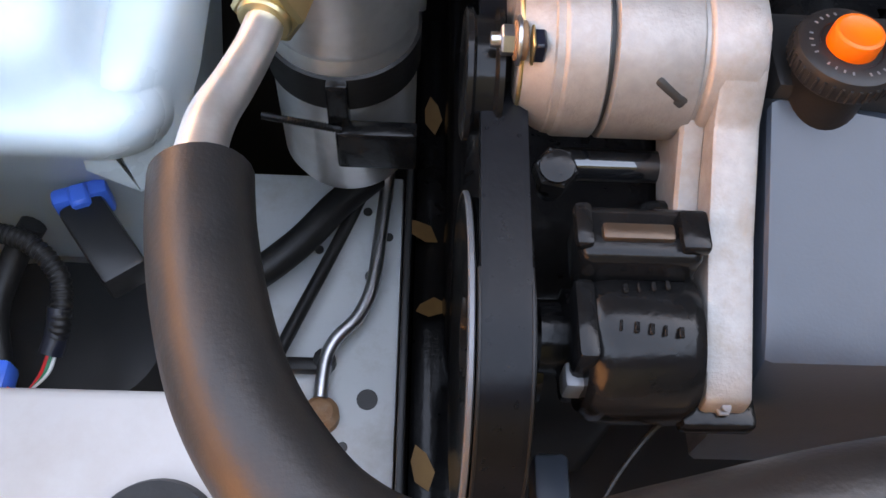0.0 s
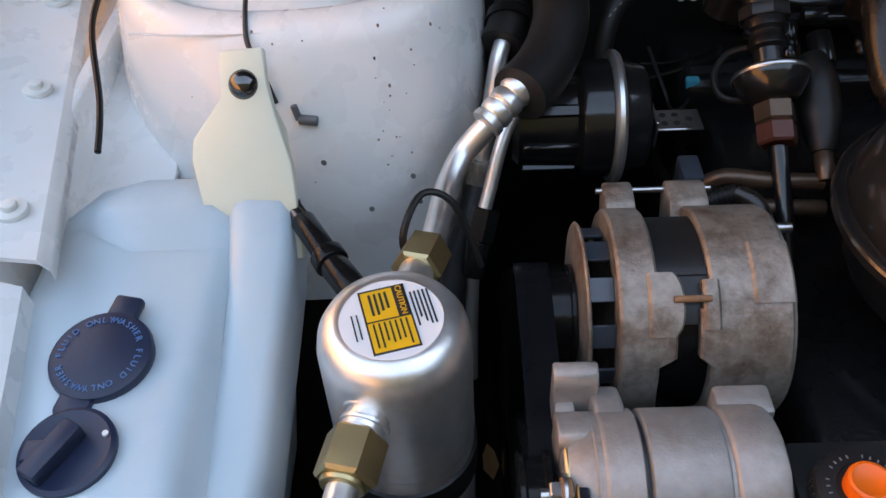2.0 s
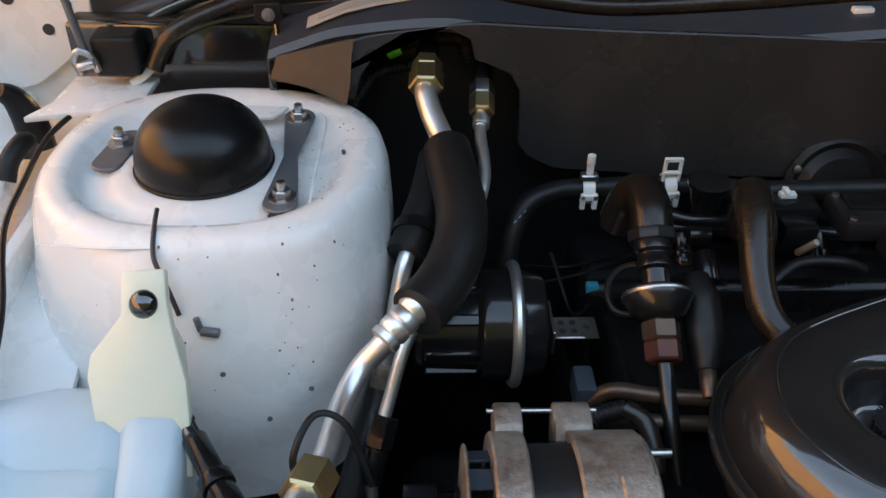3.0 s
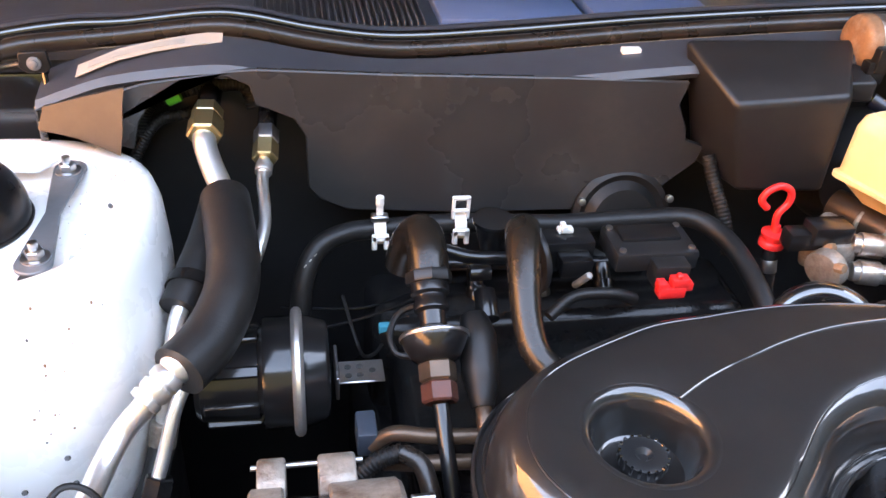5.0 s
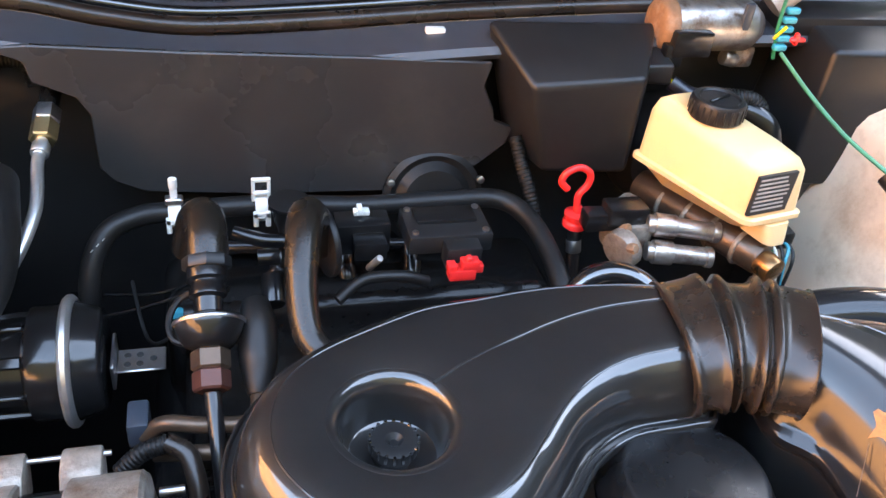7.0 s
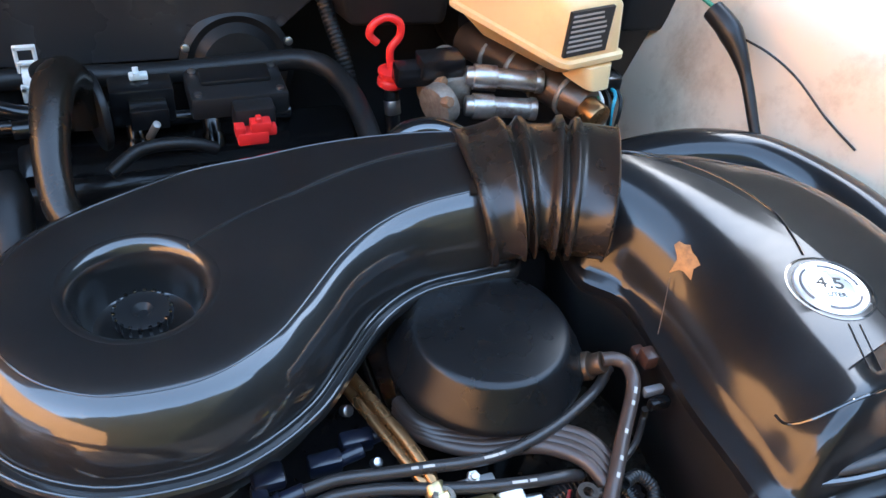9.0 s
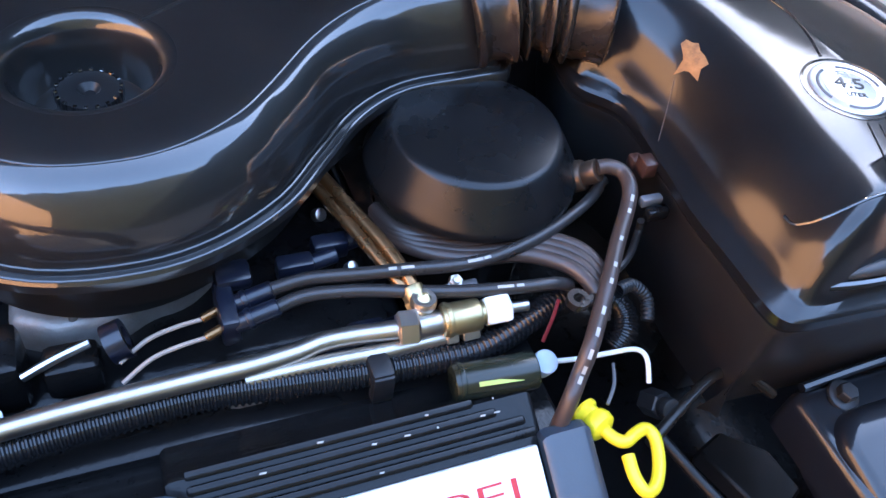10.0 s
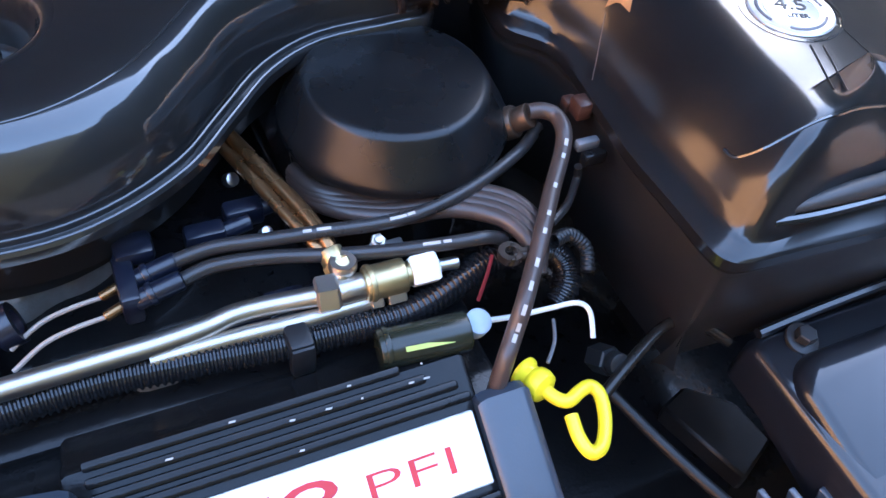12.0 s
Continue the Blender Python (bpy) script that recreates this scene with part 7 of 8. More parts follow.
part("motor_bracket", join(box((0.945, 1.025, 0.99), (0.975, 1.05, 1.02), 0.006), rod((0.93, 1.03, 1.005), (0.95, 1.03, 1.0), 0.010, 0.002)), STAINED, wm, "rust-stained bracket")
part("linkage", tube([(0.985, 1.04, 1.07), (1.02, 1.04, 1.10), (1.06, 1.05, 1.11)], 0.018, 12, 6), CASTPALE, wm, "dull metal linkage")
fb = thing("fuse_connector", (1.0, 1.0, 1.03), "teal connector block with a red lever", "connector")
for k in range(5):
    part("terminal", box((0.972 - 0.002 * k, 0.986 - 0.002 * k, 1.078 - 0.011 * k), (0.990 - 0.002 * k, 0.996 - 0.002 * k, 1.086 - 0.011 * k), 0.002, 1), TEAL, fb)
part("red_lever", join(box((0.982, 0.976, 1.046), (1.004, 0.984, 1.052), 0.002, 1), box((0.988, 0.976, 1.042), (0.994, 0.984, 1.058), 0.002, 1)), RED, fb, "red plastic lever")
part("cream_lead", rod((0.962, 0.985, 1.048), (0.972, 0.98, 1.066), 0.0022, 0.001, 8), YELLOW, fb)
gw = thing("green_wire", (1.1, 0.9, 0.95), "loose green wire with a black sleeved plug", "wire")
part("wire", tube([(0.975, 0.980, 1.032), (1.005, 0.935, 0.995), (1.025, 0.878, 0.97), (1.045, 0.824, 0.955), (1.062, 0.789, 0.945)], 0.0028, 8, 8), GREENWIRE, gw)
part("upper_wire", tube([(0.965, 0.99, 1.10), (0.967, 0.99, 1.06), (0.975, 0.99, 1.02)], 0.0024, 8, 6), GREENWIRE, gw)
part("sleeve", tube([(1.041, 0.809, 0.954), (1.05, 0.779, 0.94), (1.057, 0.744, 0.908), (1.059, 0.703, 0.862), (1.062, 0.685, 0.843)], 0.0075, 10, 8, [1.6, 1.8, 0.9, 0.8, 0.8]), SATIN, gw, "black sleeve")
part("plug", box((1.054, 0.674, 0.830), (1.069, 0.688, 0.843), 0.003), BLUEPLASTIC, gw, "blue-grey plug")
part("thin_wire", tube([(1.05, 0.781, 0.94), (1.073, 0.744, 0.935), (1.099, 0.714, 0.917), (1.12, 0.674, 0.889), (1.132, 0.632, 0.874)], 0.0015, 6, 7), BROWNRUB, gw, "thin brown wire")
sb = thing("side_black_box", (1.06, 1.0, 0.9), "large black plastic housing beside the wiper motor", "plastic box")
part("housing", tapered([(1.02, 0.94), (1.20, 0.92), (1.22, 1.09), (1.03, 1.09)], 0.86, [(1.035, 0.955), (1.20, 0.94), (1.22, 1.09), (1.05, 1.09)], [1.045, 1.045, 1.06, 1.06]), SATIN, sb)
part("ledge", box((1.0, 1.02, 1.035), (1.25, 1.09, 1.062), 0.006), SATIN, sb)
duct = thing("fresh_air_duct", (1.04, 0.65, 0.84), "glossy black intake tube curving beside the air box", "air duct")
part("tube", tube([(0.90, 0.725, 0.815), (0.95, 0.718, 0.828), (1.0, 0.702, 0.838), (1.05, 0.675, 0.841), (1.085, 0.62, 0.840), (1.10, 0.55, 0.84), (1.105, 0.45, 0.83)], 0.030, 20, 8), SOFTGLOSS, duct)
rh = thing("radiator_hose", (0.72, 0.78, 0.80), "glossy black hose curving under the air cleaner", "hose")
part("hose", tube([(0.66, 0.80, 0.80), (0.69, 0.805, 0.835), (0.725, 0.80, 0.842), (0.755, 0.78, 0.83), (0.765, 0.75, 0.80)], 0.014, 14, 7), GLOSS, rh)

# ---- front of the engine: fuel lines, leads, cables ----
fuel = thing("fuel_line", (0.48, 0.39, 0.76), "bare steel fuel line with nickel fittings and a white cap", "fuel line")
part("line", tube([(0.24, 0.380, 0.786), (0.33, 0.387, 0.789), (0.387, 0.390, 0.790), (0.445, 0.392, 0.790), (0.476, 0.393, 0.790), (0.503, 0.3955, 0.790), (0.522, 0.399, 0.790), (0.544, 0.398, 0.791), (0.578, 0.392, 0.795)], 0.0066, 14, 8), NICKEL, fuel, "bright steel tube")
part("lower_line", tube([(0.470, 0.388, 0.782), (0.52, 0.387, 0.784), (0.56, 0.385, 0.785), (0.607, 0.386, 0.785)], 0.0056, 12, 8), NICKEL, fuel, "bright steel tube")
part("union", hexnut((0.570, 0.393, 0.795), (0.584, 0.391, 0.796), 0.0125), NICKEL, fuel, "steel hexagon union")
part("tee", join(rod((0.583, 0.391, 0.796), (0.600, 0.391, 0.796), 0.0085, 0.001), rod((0.586, 0.396, 0.797), (0.590, 0.401, 0.806), 0.007, 0.001), lathe([(0.0045, 0), (0.008, 0), (0.009, 0.002), (0.009, 0.006), (0.008, 0.008), (0.0045, 0.008)], 20, Matrix.Translation((0.590, 0.402, 0.803)), True)), NICKEL, fuel, "nickel-plated tee")
part("tee_barrel", join(rod((0.600, 0.391, 0.796), (0.627, 0.3895, 0.7975), 0.0112, 0.002), rod((0.602, 0.391, 0.796), (0.606, 0.391, 0.796), 0.0122, 0.001), rod((0.626, 0.3895, 0.7975), (0.631, 0.389, 0.798), 0.008, 0.001)), BRASS, fuel, "tan-plated barrel")
part("service_cap", hexnut((0.630, 0.3895, 0.798), (0.648, 0.3885, 0.799), 0.0105), CLEARWHITE, fuel, "white service cap")
part("cap_stub", rod((0.648, 0.3885, 0.799), (0.662, 0.387, 0.799), 0.004, 0.001, 10), STEEL, fuel)
for a, b in (((0.602, 0.385, 0.787), (0.610, 0.3845, 0.7875)), ((0.613, 0.3845, 0.787), (0.625, 0.384, 0.788))):
    part("line_fitting", hexnut(a, b, 0.0070), NICKEL, fuel, "small nickel fitting")
part("small_screw", join(hexnut((0.617, 0.414, 0.803), (0.617, 0.412, 0.809), 0.0052), rod((0.617, 0.412, 0.809), (0.617, 0.411, 0.812), 0.003, 0.0005, 10)), NICKEL, fuel)
part("bracket", box((0.592, 0.406, 0.800), (0.634, 0.416, 0.803), 0.001, 1), STEEL, fuel, "steel bracket")
gold = thing("return_tube", (0.57, 0.47, 0.79), "pair of copper-tan tubes sloping to the fuel line", "metal tube")
part("tube", tube([(0.533, 0.585, 0.812), (0.545, 0.555, 0.812), (0.555, 0.526, 0.812), (0.569, 0.482, 0.812), (0.579, 0.452, 0.811), (0.586, 0.425, 0.808), (0.588, 0.412, 0.804)], 0.0050, 14, 7), COPPER, gold)
part("tube", tube([(0.525, 0.588, 0.809), (0.537, 0.556, 0.809), (0.5465, 0.526, 0.809), (0.5595, 0.484, 0.809), (0.570, 0.452, 0.808), (0.578, 0.428, 0.806), (0.584, 0.413, 0.802)], 0.0046, 14, 7), COPPER, gold)
part("elbow", join(rod((0.586, 0.416, 0.806), (0.589, 0.402, 0.801), 0.0082, 0.001), hexnut((0.588, 0.408, 0.803), (0.5895, 0.400, 0.800), 0.0098)), BRASS, gold, "brass elbow")
lm1 = thing("front_loom", (0.5, 0.385, 0.75), "black corrugated wiring loom along the engine front", "wiring loom")
part("conduit", conduit([(0.24, 0.372, 0.770), (0.33, 0.381, 0.774), (0.383, 0.385, 0.776), (0.442, 0.388, 0.776), (0.505, 0.382, 0.776), (0.553, 0.377, 0.776), (0.609, 0.375, 0.776), (0.633, 0.378, 0.776), (0.661, 0.387, 0.776), (0.686, 0.397, 0.776), (0.709, 0.400, 0.776), (0.726, 0.397, 0.776), (0.740, 0.390, 0.774), (0.744, 0.380, 0.770), (0.740, 0.369, 0.764), (0.730, 0.362, 0.756)], 0.0102, 0.0042, 0.13), SHINYCONDUIT, lm1)
part("clip", join(box((0.5455, 0.362, 0.760), (0.561, 0.372, 0.787), 0.003), box((0.5455, 0.364, 0.781), (0.561, 0.392, 0.789), 0.003)), SATIN, lm1, "black plastic loom clip")
part("red_wire", tube([(0.690, 0.392, 0.79), (0.684, 0.384, 0.782), (0.675, 0.375, 0.768)], 0.0014, 6, 6), DARKRED, lm1, "thin red wire")


def printed_lead(name, pts, r, marks, label, mat=BROWNWIRE):
    t = thing(name, pts[0], label, "spark plug lead", "ignition leads")
    part("lead", tube(pts, r, 12, 8), mat, t)
    path = spline(pts, 8)
    fr = frames_along(path)
    for i, length in marks:
        p, (d, u, v) = path[i], fr[i]
        up = Vector((0, -0.35, 0.94))
        up = (up - d * up.dot(d)).normalized()
        side = d.cross(up)
        m = Matrix.Translation(p + up * (r - 0.0002)) @ Matrix((d, side, up)).transposed().to_4x4()
        part("print", box((-length / 3, -r * 0.22, 0), (length / 3, r * 0.22, 0.0004), 0, m=m), PALEINK, t, "worn pale print")
    return t


printed_lead("ignition_lead", [(0.497, 0.4335, 0.810), (0.521, 0.435, 0.812), (0.554, 0.430, 0.813), (0.588, 0.425, 0.814), (0.616, 0.422, 0.813), (0.639, 0.422, 0.812), (0.664, 0.426, 0.812), (0.688, 0.433, 0.812), (0.713, 0.443, 0.812), (0.743, 0.459, 0.812), (0.764, 0.476, 0.812)], 0.0046, [(21, 0.008), (23, 0.008), (24, 0.006), (37, 0.010), (39, 0.008), (41, 0.008)], "grey-brown ignition lead with pale print across the engine", GREYWIRE)
printed_lead("ignition_lead", [(0.497, 0.4225, 0.804), (0.518, 0.426, 0.806), (0.551, 0.422, 0.806), (0.584, 0.413, 0.806), (0.617, 0.404, 0.807), (0.641, 0.399, 0.808), (0.662, 0.396, 0.808), (0.685, 0.395, 0.806), (0.700, 0.398, 0.796)], 0.0046, [(41, 0.008), (43, 0.010), (46, 0.008)], "grey-brown ignition lead with pale print beside the fuel line", GREYWIRE)
printed_lead("ignition_lead", [(0.748, 0.469, 0.835), (0.757, 0.467, 0.836), (0.765, 0.460, 0.835), (0.764, 0.446, 0.833), (0.757, 0.433, 0.827), (0.736, 0.407, 0.822), (0.717, 0.382, 0.819), (0.704, 0.365, 0.813), (0.684, 0.340, 0.808), (0.674, 0.329, 0.794), (0.664, 0.318, 0.785), (0.659, 0.313, 0.765), (0.657, 0.312, 0.73)], 0.0058, [(30, 0.008), (34, 0.006), (40, 0.006), (46, 0.006), (50, 0.006), (58, 0.010), (62, 0.010), (66, 0.010), (70, 0.008), (74, 0.008)], "thick brown ignition lead with white print down to the valve cover")
for k in range(4):
    o = 0.008 * k
    printed_lead("ignition_lead", [(0.590 - o * 0.1, 0.505 - o * 0.3, 0.792 - o * 0.3), (0.600, 0.474 - o * 0.4, 0.797 - o * 0.2), (0.634, 0.454 - o * 0.75, 0.800), (0.672, 0.446 - o * 0.75, 0.803), (0.699 - o * 0.2, 0.435 - o * 0.85, 0.805), (0.717 - o * 0.45, 0.419 - o * 0.85, 0.806), (0.723 - o * 0.5, 0.398 - o * 0.85, 0.804), (0.718 - o * 0.4, 0.378 - o * 0.6, 0.796)], 0.0058, [(24, 0.003)] if k == 1 else [], "brown ignition lead looping round the distributor")
boot = thing("lead_connector", (0.478, 0.43, 0.79), "navy plastic lead connector with two copper terminals", "connector")
part("holder", join(box((0.462, 0.414, 0.784), (0.474, 0.452, 0.808), 0.003), box((0.464, 0.444, 0.800), (0.488, 0.464, 0.812), 0.004)), NAVY, boot)
for y in (0.421, 0.436):
    part("boot", join(rod((0.470, y - 0.002, 0.800), (0.499, y, 0.807), 0.0062, 0.002), rod((0.478, y - 0.0015, 0.802), (0.482, y - 0.001, 0.803), 0.0072, 0.001)), NAVY, boot, "navy rubber boot")
    part("terminal", rod((0.452, y - 0.003, 0.794), (0.464, y, 0.797), 0.0032, 0.001, 10), COPPER, boot, "copper terminal")
    part("thin_lead", tube([(0.453, y - 0.003, 0.794), (0.436, y - 0.006, 0.795), (0.418, y - 0.010, 0.793), (0.400, y - 0.018, 0.786)], 0.0015, 8, 6), PALEWIRE, boot)
reg = thing("vacuum_regulator", (0.63, 0.357, 0.75), "olive-black vacuum canister with a pale knob", "vacuum canister")
part("canister", join(rod((0.596, 0.353, 0.779), (0.653, 0.347, 0.782), 0.0128, 0.002), rod((0.599, 0.353, 0.779), (0.603, 0.3525, 0.779), 0.0138, 0.001)), OLIVE, reg)
part("green_print", bars(1, 0.034, 0.004, 0.003, Matrix.Translation((0.626, 0.3405, 0.789)) @ Matrix.Rotation(radians(-6), 4, "Z") @ Matrix.Rotation(radians(32), 4, "X")), material("yellow_green_print", (0.45, 0.55, 0.12), 0.5), reg, "worn yellow-green print")
part("knob", rod((0.659, 0.351, 0.778), (0.6595, 0.347, 0.789), 0.0085, 0.001), material("blue_grey_plastic", (0.30, 0.36, 0.42), 0.4), reg, "blue-grey knob")
part("rod", tube([(0.662, 0.350, 0.783), (0.688, 0.350, 0.777), (0.713, 0.3495, 0.775), (0.734, 0.348, 0.774), (0.741, 0.341, 0.770), (0.737, 0.326, 0.762)], 0.0018, 8, 6), CLEARWHITE, reg, "white plastic vacuum line")
part("rod_tail", tube([(0.713, 0.342, 0.773), (0.706, 0.327, 0.772), (0.695, 0.315, 0.770)], 0.0012, 8, 6), GREYPLATE, reg)
part("underside", box((0.61, 0.347, 0.757), (0.65, 0.361, 0.770), 0.003), SATIN, reg)
od = thing("oil_dipstick", (0.6920, 0.3110, 0.72), "yellow plastic oil dipstick with a hook handle", "dipstick")
part("plug", join(lathe([(0.008, 0), (0.0100, 0.001), (0.0100, 0.003), (0.008, 0.005), (0.0078, 0.008), (0.0095, 0.010), (0.0102, 0.014), (0.0092, 0.018), (0.006, 0.020)], 20, along((0.6825, 0.3220, 0.757), (0.6885, 0.3040, 0.7605)) @ Matrix.Scale(1.1, 4))), YELLOW, od)
part("hook", tube([(0.6880, 0.3050, 0.760), (0.6920, 0.2950, 0.761), (0.6980, 0.2900, 0.762), (0.7080, 0.2935, 0.762), (0.7170, 0.2950, 0.761), (0.7205, 0.2870, 0.759), (0.7150, 0.2710, 0.756), (0.7060, 0.2590, 0.754), (0.6970, 0.2570, 0.755), (0.6935, 0.2670, 0.758), (0.6950, 0.2810, 0.761)], 0.0045, 12, 7), YELLOW, od)
part("tube", rod((0.6870, 0.3230, 0.752), (0.69, 0.335, 0.60), 0.006, 0.001), BLACKMETAL, od)
tie = thing("lead_clip", (0.715, 0.38, 0.80), "brown plastic lead separator clip", "clip")
part("clip", join(box((0.692, 0.3690, 0.806), (0.716, 0.3775, 0.812), 0.002, 1), lathe([(0.004, 0), (0.008, 0), (0.008, 0.006), (0.004, 0.006)], 16, Matrix.Translation((0.691, 0.3745, 0.807)), True)), BROWNRUB, tie)
part("loop", conduit([(0.722, 0.375, 0.810), (0.738, 0.380, 0.806), (0.748, 0.372, 0.798), (0.744, 0.358, 0.790)], 0.005, 0.003), SATIN, tie, "black corrugated loop")
co = thing("brown_connector", (0.772, 0.46, 0.83), "red-brown connector clipped beside the air box", "connector")
part("housing", join(box((0.776, 0.450, 0.834), (0.788, 0.464, 0.848), 0.002), box((0.774, 0.462, 0.832), (0.784, 0.472, 0.842), 0.002)), material("red_brown_plastic", (0.045, 0.020, 0.014), 0.35), co)
part("foot", box((0.768, 0.431, 0.824), (0.786, 0.438, 0.832), 0.002), GREYPLATE, co, "worn steel foot")
part("foot", box((0.768, 0.420, 0.820), (0.786, 0.428, 0.830), 0.002), BLACKMETAL, co)
part("white_screw", rod((0.792, 0.450, 0.842), (0.793, 0.447, 0.848), 0.003, 0.0005, 10), CLEARWHITE, co)
part("thin_wire", tube([(0.772, 0.43, 0.812), (0.773, 0.429, 0.80), (0.756, 0.411, 0.798), (0.737, 0.399, 0.798)], 0.003, 8, 6), GREYWIRE, co)
part("lead", tube([(0.790, 0.462, 0.846), (0.802, 0.480, 0.868), (0.811, 0.495, 0.888)], 0.0004, 6, 6), BROWNWIRE, co)
pv = thing("dark_elbow_tube", (0.77, 0.31, 0.72), "black bent steel tube beside the dipstick", "metal tube")
part("tube", tube([(0.73, 0.295, 0.733), (0.761, 0.31, 0.741), (0.785, 0.321, 0.745), (0.797, 0.325, 0.747), (0.81, 0.327, 0.747), (0.82, 0.325, 0.746), (0.828, 0.319, 0.744), (0.848, 0.307, 0.73)], 0.0042, 12, 8), HOSERUB, pv)
part("hexagon", join(hexnut((0.754, 0.333, 0.722), (0.755, 0.318, 0.736), 0.0105), rod((0.755, 0.318, 0.736), (0.7555, 0.311, 0.742), 0.008, 0.001)), SATIN, pv, "black hexagon sensor")
part("rod", tube([(0.76, 0.32, 0.70), (0.79, 0.26, 0.68), (0.83, 0.19, 0.66)], 0.0045, 10, 6), RUBBER, pv)
part("support_plate", prism([(0.885, 0.350), (0.918, 0.362), (0.955, 0.33), (0.962, 0.285), (0.915, 0.262)], 0.525, 0.55, None, 0.003, 1), RUBBER, pv, "dull cast bracket below")
fuse = thing("relay_cover", (0.98, 0.2, 0.64), "glossy black moulded relay cover with a screw", "relay cover")


def cover_block(x0, x1, y0, y1, z0, z1, r=0.012):
    return loft([rounded(x0 - 0.004, x1, y0, y1, z0, r), rounded(x0, x1, y0, y1, z1 - 0.01, r), rounded(x0 + 0.003, x1 - 0.003, y0 + 0.003, y1 - 0.003, z1 - 0.003, r), rounded(x0 + 0.008, x1 - 0.008, y0 + 0.008, y1 - 0.008, z1, r)])


part("shelf", cover_block(0.853, 1.12, 0.05, 0.302, 0.705, 0.742), DARKGREY, fuse)
tilt = Matrix.Translation((0, 0.27, 0.756)) @ Matrix.Rotation(radians(9), 4, "X") @ Matrix.Translation((0, -0.27, -0.756))
low = cover_block(0.858, 1.12, 0.02, 0.271, 0.70, 0.756, 0.03)
low.transform(tilt)
part("lower_cover", low, DARKGREY, fuse, "glossy black domed cover")
part("shelf_edge", tube([(0.864, 0.300, 0.742), (0.92, 0.3025, 0.743), (1.0, 0.304, 0.744), (1.1, 0.305, 0.744)], 0.004, 8, 5), DARKGREY, fuse)
part("screw", join(rod((0.890, 0.285, 0.742), (0.890, 0.284, 0.746), 0.0125, 0.001), hexnut((0.890, 0.284, 0.746), (0.890, 0.283, 0.754), 0.0075)), SATIN, fuse, "black screw and washer")
vent = thing("grey_vent", (0.85, 0.15, 0.66), "dark grey plastic fitting with raised fins", "vent")
part("body", tapered([(0.79, 0.08), (0.92, 0.07), (0.90, 0.185), (0.80, 0.205)], 0.64, [(0.805, 0.09), (0.91, 0.08), (0.872, 0.178), (0.812, 0.203)], [0.700, 0.698, 0.712, 0.714], 0.004), DARKGREY, vent)
for k in range(4):
    part("fin", tapered([(0.805 + 0.020 * k, 0.19 - 0.005 * k), (0.812 + 0.020 * k, 0.19 - 0.005 * k), (0.822 + 0.022 * k, 0.10), (0.812 + 0.022 * k, 0.10)], 0.66, [(0.806 + 0.020 * k, 0.21 - 0.007 * k), (0.811 + 0.020 * k, 0.21 - 0.007 * k), (0.820 + 0.022 * k, 0.10), (0.814 + 0.022 * k, 0.10)], [0.716, 0.716, 0.716, 0.716], 0.001), GREYPAINT, vent)
tb_ = thing("throttle_body", (0.34, 0.43, 0.74), "black throttle linkage with small bright screws", "throttle")
part("housing", join(box((0.30, 0.425, 0.745), (0.345, 0.465, 0.79), 0.006), box((0.355, 0.42, 0.755), (0.39, 0.445, 0.785), 0.006)), BLACKMETAL, tb_)
part("linkage", tube([(0.345, 0.425, 0.782), (0.365, 0.428, 0.790), (0.385, 0.432, 0.794)], 0.003, 8, 5), STEEL, tb_)
part("ring", lathe([(0.008, 0), (0.013, 0), (0.013, 0.012), (0.008, 0.012)], 20, along((0.395, 0.43, 0.79), (0.412, 0.432, 0.795)), True), NAVY, tb_, "navy plastic ring")
for x, y, z in ((0.318, 0.418, 0.79), (0.322, 0.410, 0.768)):
    bolt((x, y, z), (x, y - 0.006, z + 0.008), 0.006, tb_, "screw")
inj = thing("fuel_injector", (0.56, 0.45, 0.76), "navy fuel injector plugs below the leads", "injector")
for x, y, z in ((0.53, 0.40, 0.775), (0.555, 0.408, 0.776), (0.52, 0.465, 0.79), (0.548, 0.478, 0.79)):
    part("plug", join(box((x - 0.013, y - 0.007, z - 0.008), (x + 0.013, y + 0.007, z + 0.008), 0.003), rod((x + 0.01, y, z), (x + 0.03, y + 0.003, z + 0.002), 0.006, 0.001, 10)), NAVY, inj)
part("pale_casting", box((0.455, 0.385, 0.735), (0.49, 0.41, 0.768), 0.01, 3), CAST, inj, "pale cast boss")
for a, b, r in (((0.545, 0.505, 0.795), (0.548, 0.50, 0.80), 0.005), ((0.555, 0.455, 0.79), (0.557, 0.450, 0.798), 0.004)):
    part("silver_screw", rod(a, b, r, 0.001, 10), STEEL, inj)

# ---- low left front: harness, pipe, clutter ----
lamp = thing("headlamp_housing", (-0.24, 0.28, 0.50), "black plastic housing under the washer tank", "housing")
part("shell", loft([squarish(-0.25, 0.27, 0.50, 0.10, 0.07, 2.4, 40), squarish(-0.25, 0.27, 0.60, 0.09, 0.065, 2.4, 40), squarish(-0.25, 0.275, 0.625, 0.075, 0.055, 2.4, 40)]), SATIN, lamp)
part("ledge", box((-0.34, 0.215, 0.58), (-0.13, 0.255, 0.60), 0.004), SATIN, lamp)
hw = thing("front_harness", (-0.25, 0.30, 0.65), "black corrugated harness with blue plugs and thin coloured wires", "wiring loom")
part("conduit", conduit([(-0.33, 0.305, 0.700), (-0.28, 0.306, 0.705), (-0.245, 0.300, 0.705), (-0.222, 0.280, 0.698), (-0.218, 0.255, 0.690), (-0.222, 0.243, 0.680)], 0.0065, 0.0035), RUBBER, hw)
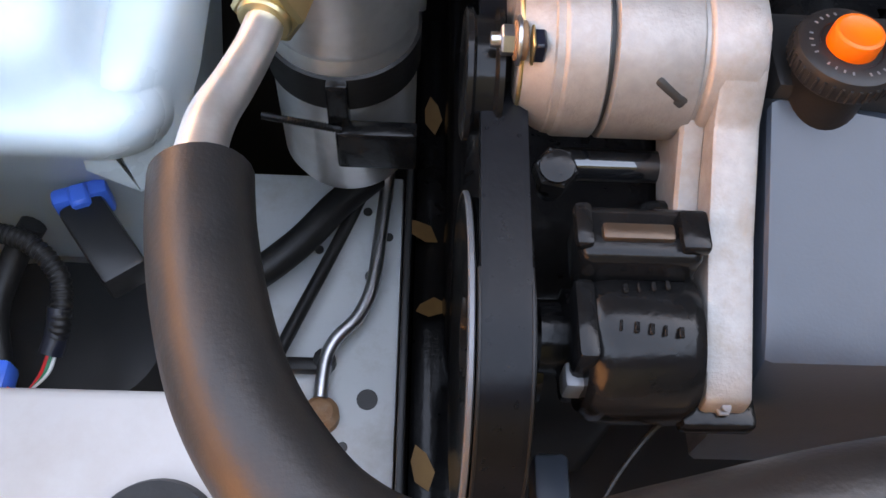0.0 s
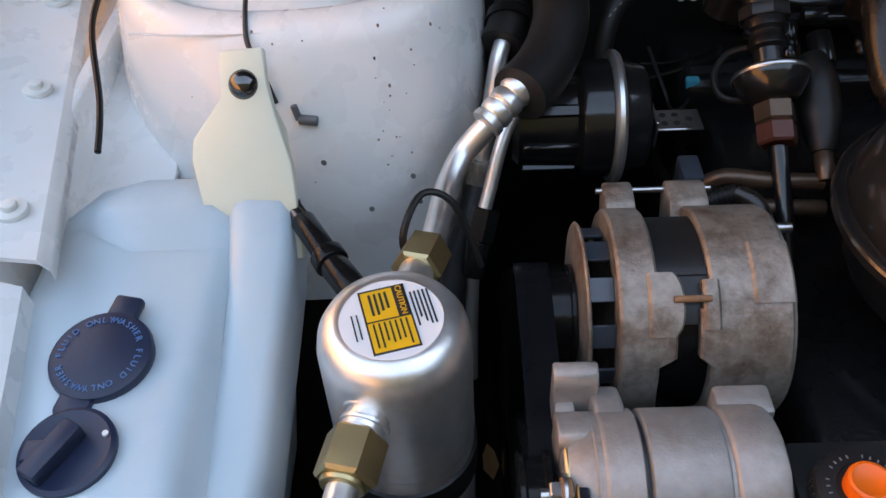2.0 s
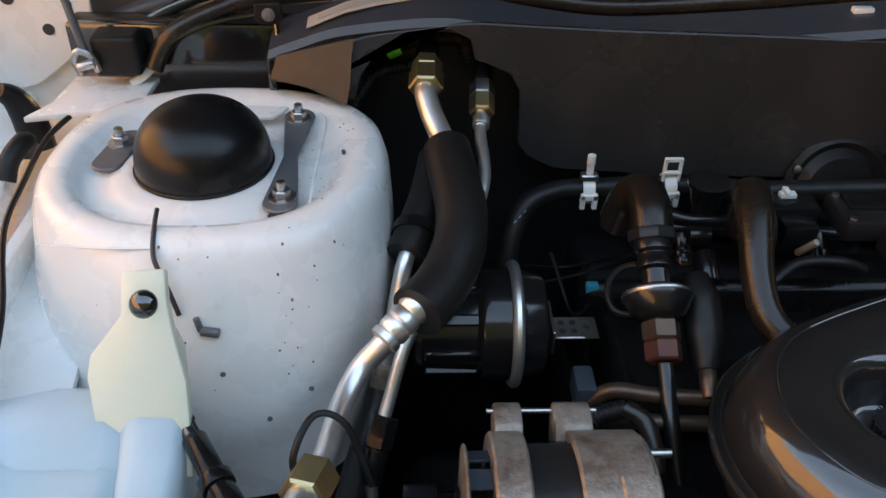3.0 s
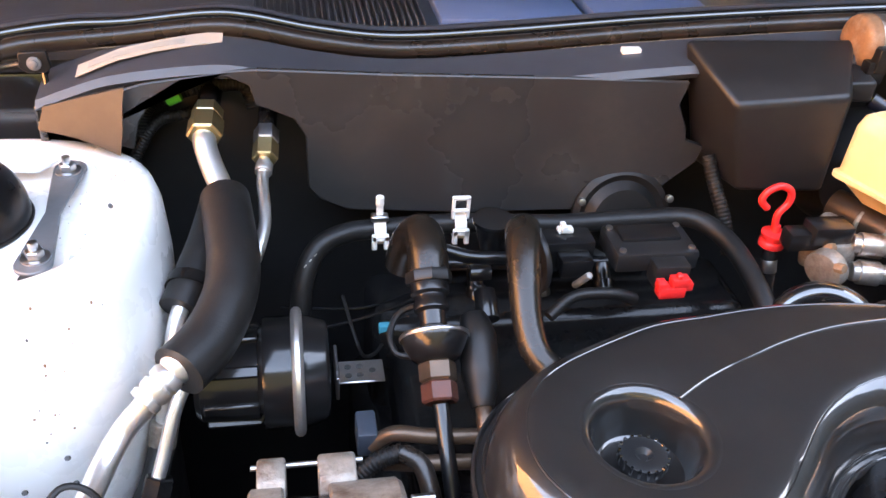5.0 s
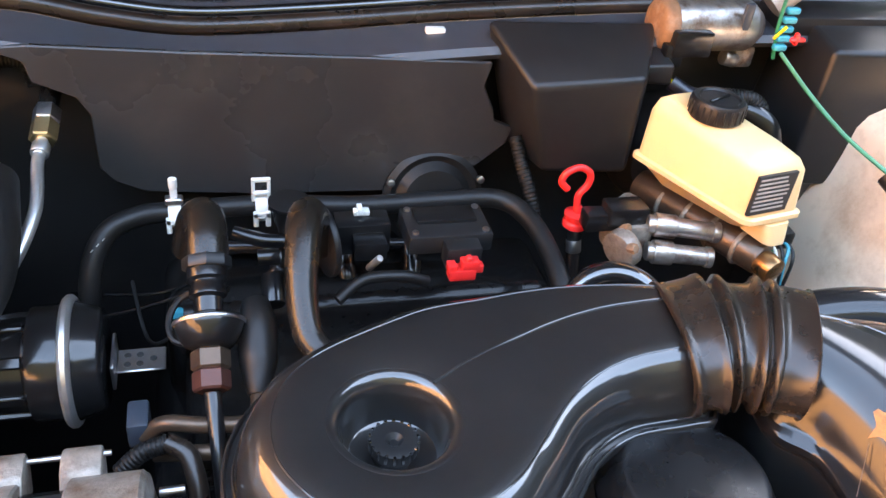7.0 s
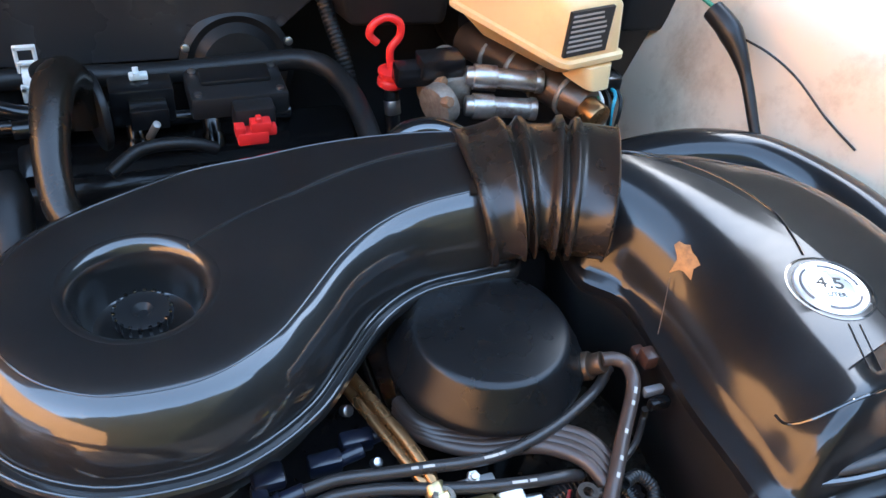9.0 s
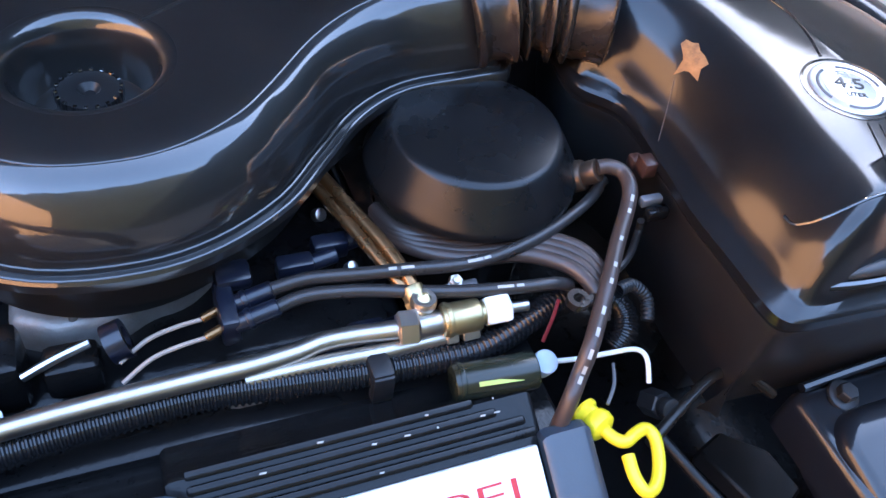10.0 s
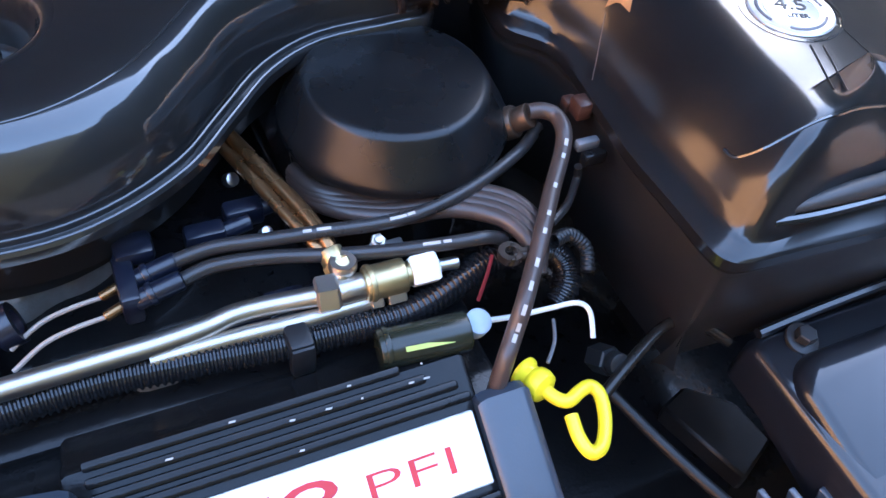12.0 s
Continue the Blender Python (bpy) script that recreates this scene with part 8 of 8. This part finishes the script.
part("sleeve", tube([(-0.219, 0.262, 0.693), (-0.220, 0.250, 0.685), (-0.224, 0.238, 0.678)], 0.0072, 10, 6), NAVY, hw)
for k, m_ in enumerate((RED, GREENWIRE, CLEARWHITE)):
    part("wire", tube([(-0.225 + 0.002 * k, 0.239, 0.678), (-0.229 + 0.002 * k, 0.228, 0.672), (-0.236, 0.220, 0.665)], 0.0013, 6, 5), m_, hw)
part("lead", tube([(-0.245, 0.315, 0.70), (-0.258, 0.300, 0.685), (-0.268, 0.270, 0.67), (-0.262, 0.240, 0.66), (-0.255, 0.21, 0.65)], 0.0085, 12, 7), RUBBER, hw)
part("plug", box((-0.014, -0.032, -0.012), (0.014, 0.032, 0.012), 0.004, 2, Matrix.Translation((-0.198, 0.302, 0.700)) @ Matrix.Rotation(radians(38), 4, "Z")), SATIN, hw, "black plug body")
part("blue_cap", join(box((-0.017, 0.026, -0.012), (0.017, 0.038, 0.013), 0.003, 2, Matrix.Translation((-0.205, 0.302, 0.702)) @ Matrix.Rotation(radians(22), 4, "Z")), box((-0.006, 0.020, 0.006), (0.006, 0.036, 0.016), 0.002, 1, Matrix.Translation((-0.205, 0.302, 0.702)) @ Matrix.Rotation(radians(22), 4, "Z"))), BLUEPLASTIC, hw, "bright blue locking cap")
part("blue_cap", box((-0.285, 0.212, 0.655), (-0.248, 0.236, 0.675), 0.004), BLUEPLASTIC, hw, "bright blue locking cap")
part("red_lead", tube([(-0.252, 0.220, 0.668), (-0.240, 0.215, 0.668), (-0.230, 0.218, 0.662)], 0.0022, 6, 5), RED, hw)
fd = thing("drain_hose", (-0.1, 0.36, 0.52), "black hoses crossing the white rail plate", "hose")
part("hose", tube([(-0.045, 0.47, 0.545), (-0.075, 0.435, 0.548), (-0.105, 0.395, 0.548), (-0.145, 0.36, 0.545), (-0.20, 0.33, 0.54)], 0.0135, 14, 7), RUBBER, fd)
part("thin_hose", tube([(-0.055, 0.455, 0.535), (-0.075, 0.40, 0.535), (-0.098, 0.34, 0.535), (-0.115, 0.295, 0.535)], 0.0055, 10, 6), RUBBER, fd)
part("grey_hose", tube([(-0.215, 0.270, 0.60), (-0.18, 0.280, 0.60), (-0.14, 0.290, 0.59)], 0.012, 12, 6), SATIN, fd)
bp = thing("brake_pipe", (-0.05, 0.38, 0.52), "bent zinc-plated steel pipe on the white rail plate", "metal pipe")
part("pipe", tube([(-0.030, 0.51, 0.535), (-0.034, 0.46, 0.533), (-0.038, 0.40, 0.532), (-0.042, 0.365, 0.532), (-0.052, 0.338, 0.532), (-0.068, 0.318, 0.532), (-0.075, 0.300, 0.530), (-0.077, 0.27, 0.527)], 0.0058, 12, 8), STEEL, bp)
part("clip", join(box((-0.115, 0.292, 0.518), (-0.070, 0.304, 0.530), 0.003), rod((-0.076, 0.302, 0.518), (-0.076, 0.302, 0.532), 0.009, 0.001, 12)), RUBBER, bp, "black rubber clip")
part("joint", lathe([(0.010, 0), (0.0145, 0.002), (0.0145, 0.012), (0.010, 0.016), (0, 0.016)], 20, Matrix.Translation((-0.076, 0.258, 0.514))), RUST, bp, "rusty round joint")
rg = thing("support_grommet", (-0.14, 0.15, 0.72), "black rubber ring on the front cross panel", "grommet")
part("ring", lathe([(0.022, 0), (0.031, 0.0), (0.034, 0.006), (0.031, 0.013), (0.022, 0.013), (0.019, 0.006)], 36, Matrix.Translation((-0.130, 0.118, 0.722)), True), RUBBER, rg)
for x, y, z, a in ((0.005, 0.232, 0.185, 20), (0.0, 0.46, 0.185, 70), (0.012, 0.38, 0.185, 120), (0.008, 0.60, 0.185, 10)):
    leaf = bmesh.new()
    vs = [leaf.verts.new(p) for p in ((0, -0.018, 0), (0.009, -0.004, 0.004), (0.007, 0.012, 0.001), (0, 0.022, 0.003), (-0.007, 0.010, 0.0), (-0.009, -0.006, 0.004))]
    leaf.faces.new(vs)
    bmesh.ops.solidify(leaf, geom=leaf.faces[:], thickness=0.0006)
    leaf.transform(Matrix.Translation((x, y, z + 0.283)) @ Matrix.Rotation(radians(a), 4, "Z") @ Matrix.Rotation(radians(25), 4, "X"))
    tagged(part("dry_leaf", leaf, LEAF), "small dry brown leaf caught low beside the belt", "leaf", "dry leaves")

# paint chips and rust specks on the strut tower
tower_tree = BVHTree.FromPolygons([v.co for v in tower.data.vertices], [tuple(p.vertices) for p in tower.data.polygons])
rnd = random.Random(11)
for k in range(64):
    x, y = (rnd.uniform(-0.085, -0.028), rnd.uniform(0.62, 0.97)) if k % 4 else (rnd.uniform(-0.26, -0.05), rnd.uniform(0.62, 0.74))
    hit, nrm, _, _ = tower_tree.ray_cast(Vector((x, y, 1.5)), Vector((0, 0, -1)))
    if hit is None or hit.z < 0.60:
        continue
    r = rnd.uniform(0.0006, 0.0015)
    turn = nrm.to_track_quat("Z", "Y").to_matrix().to_4x4()
    part("paint_chip", lathe([(r, -0.0005), (r * 0.8, 0.0002), (0, 0.0003)], 7, Matrix.Translation(hit) @ turn @ Matrix.Diagonal((1.0, rnd.uniform(0.5, 1.6), 1, 1))), RUST if k % 3 else DEEPBLACK, tower)
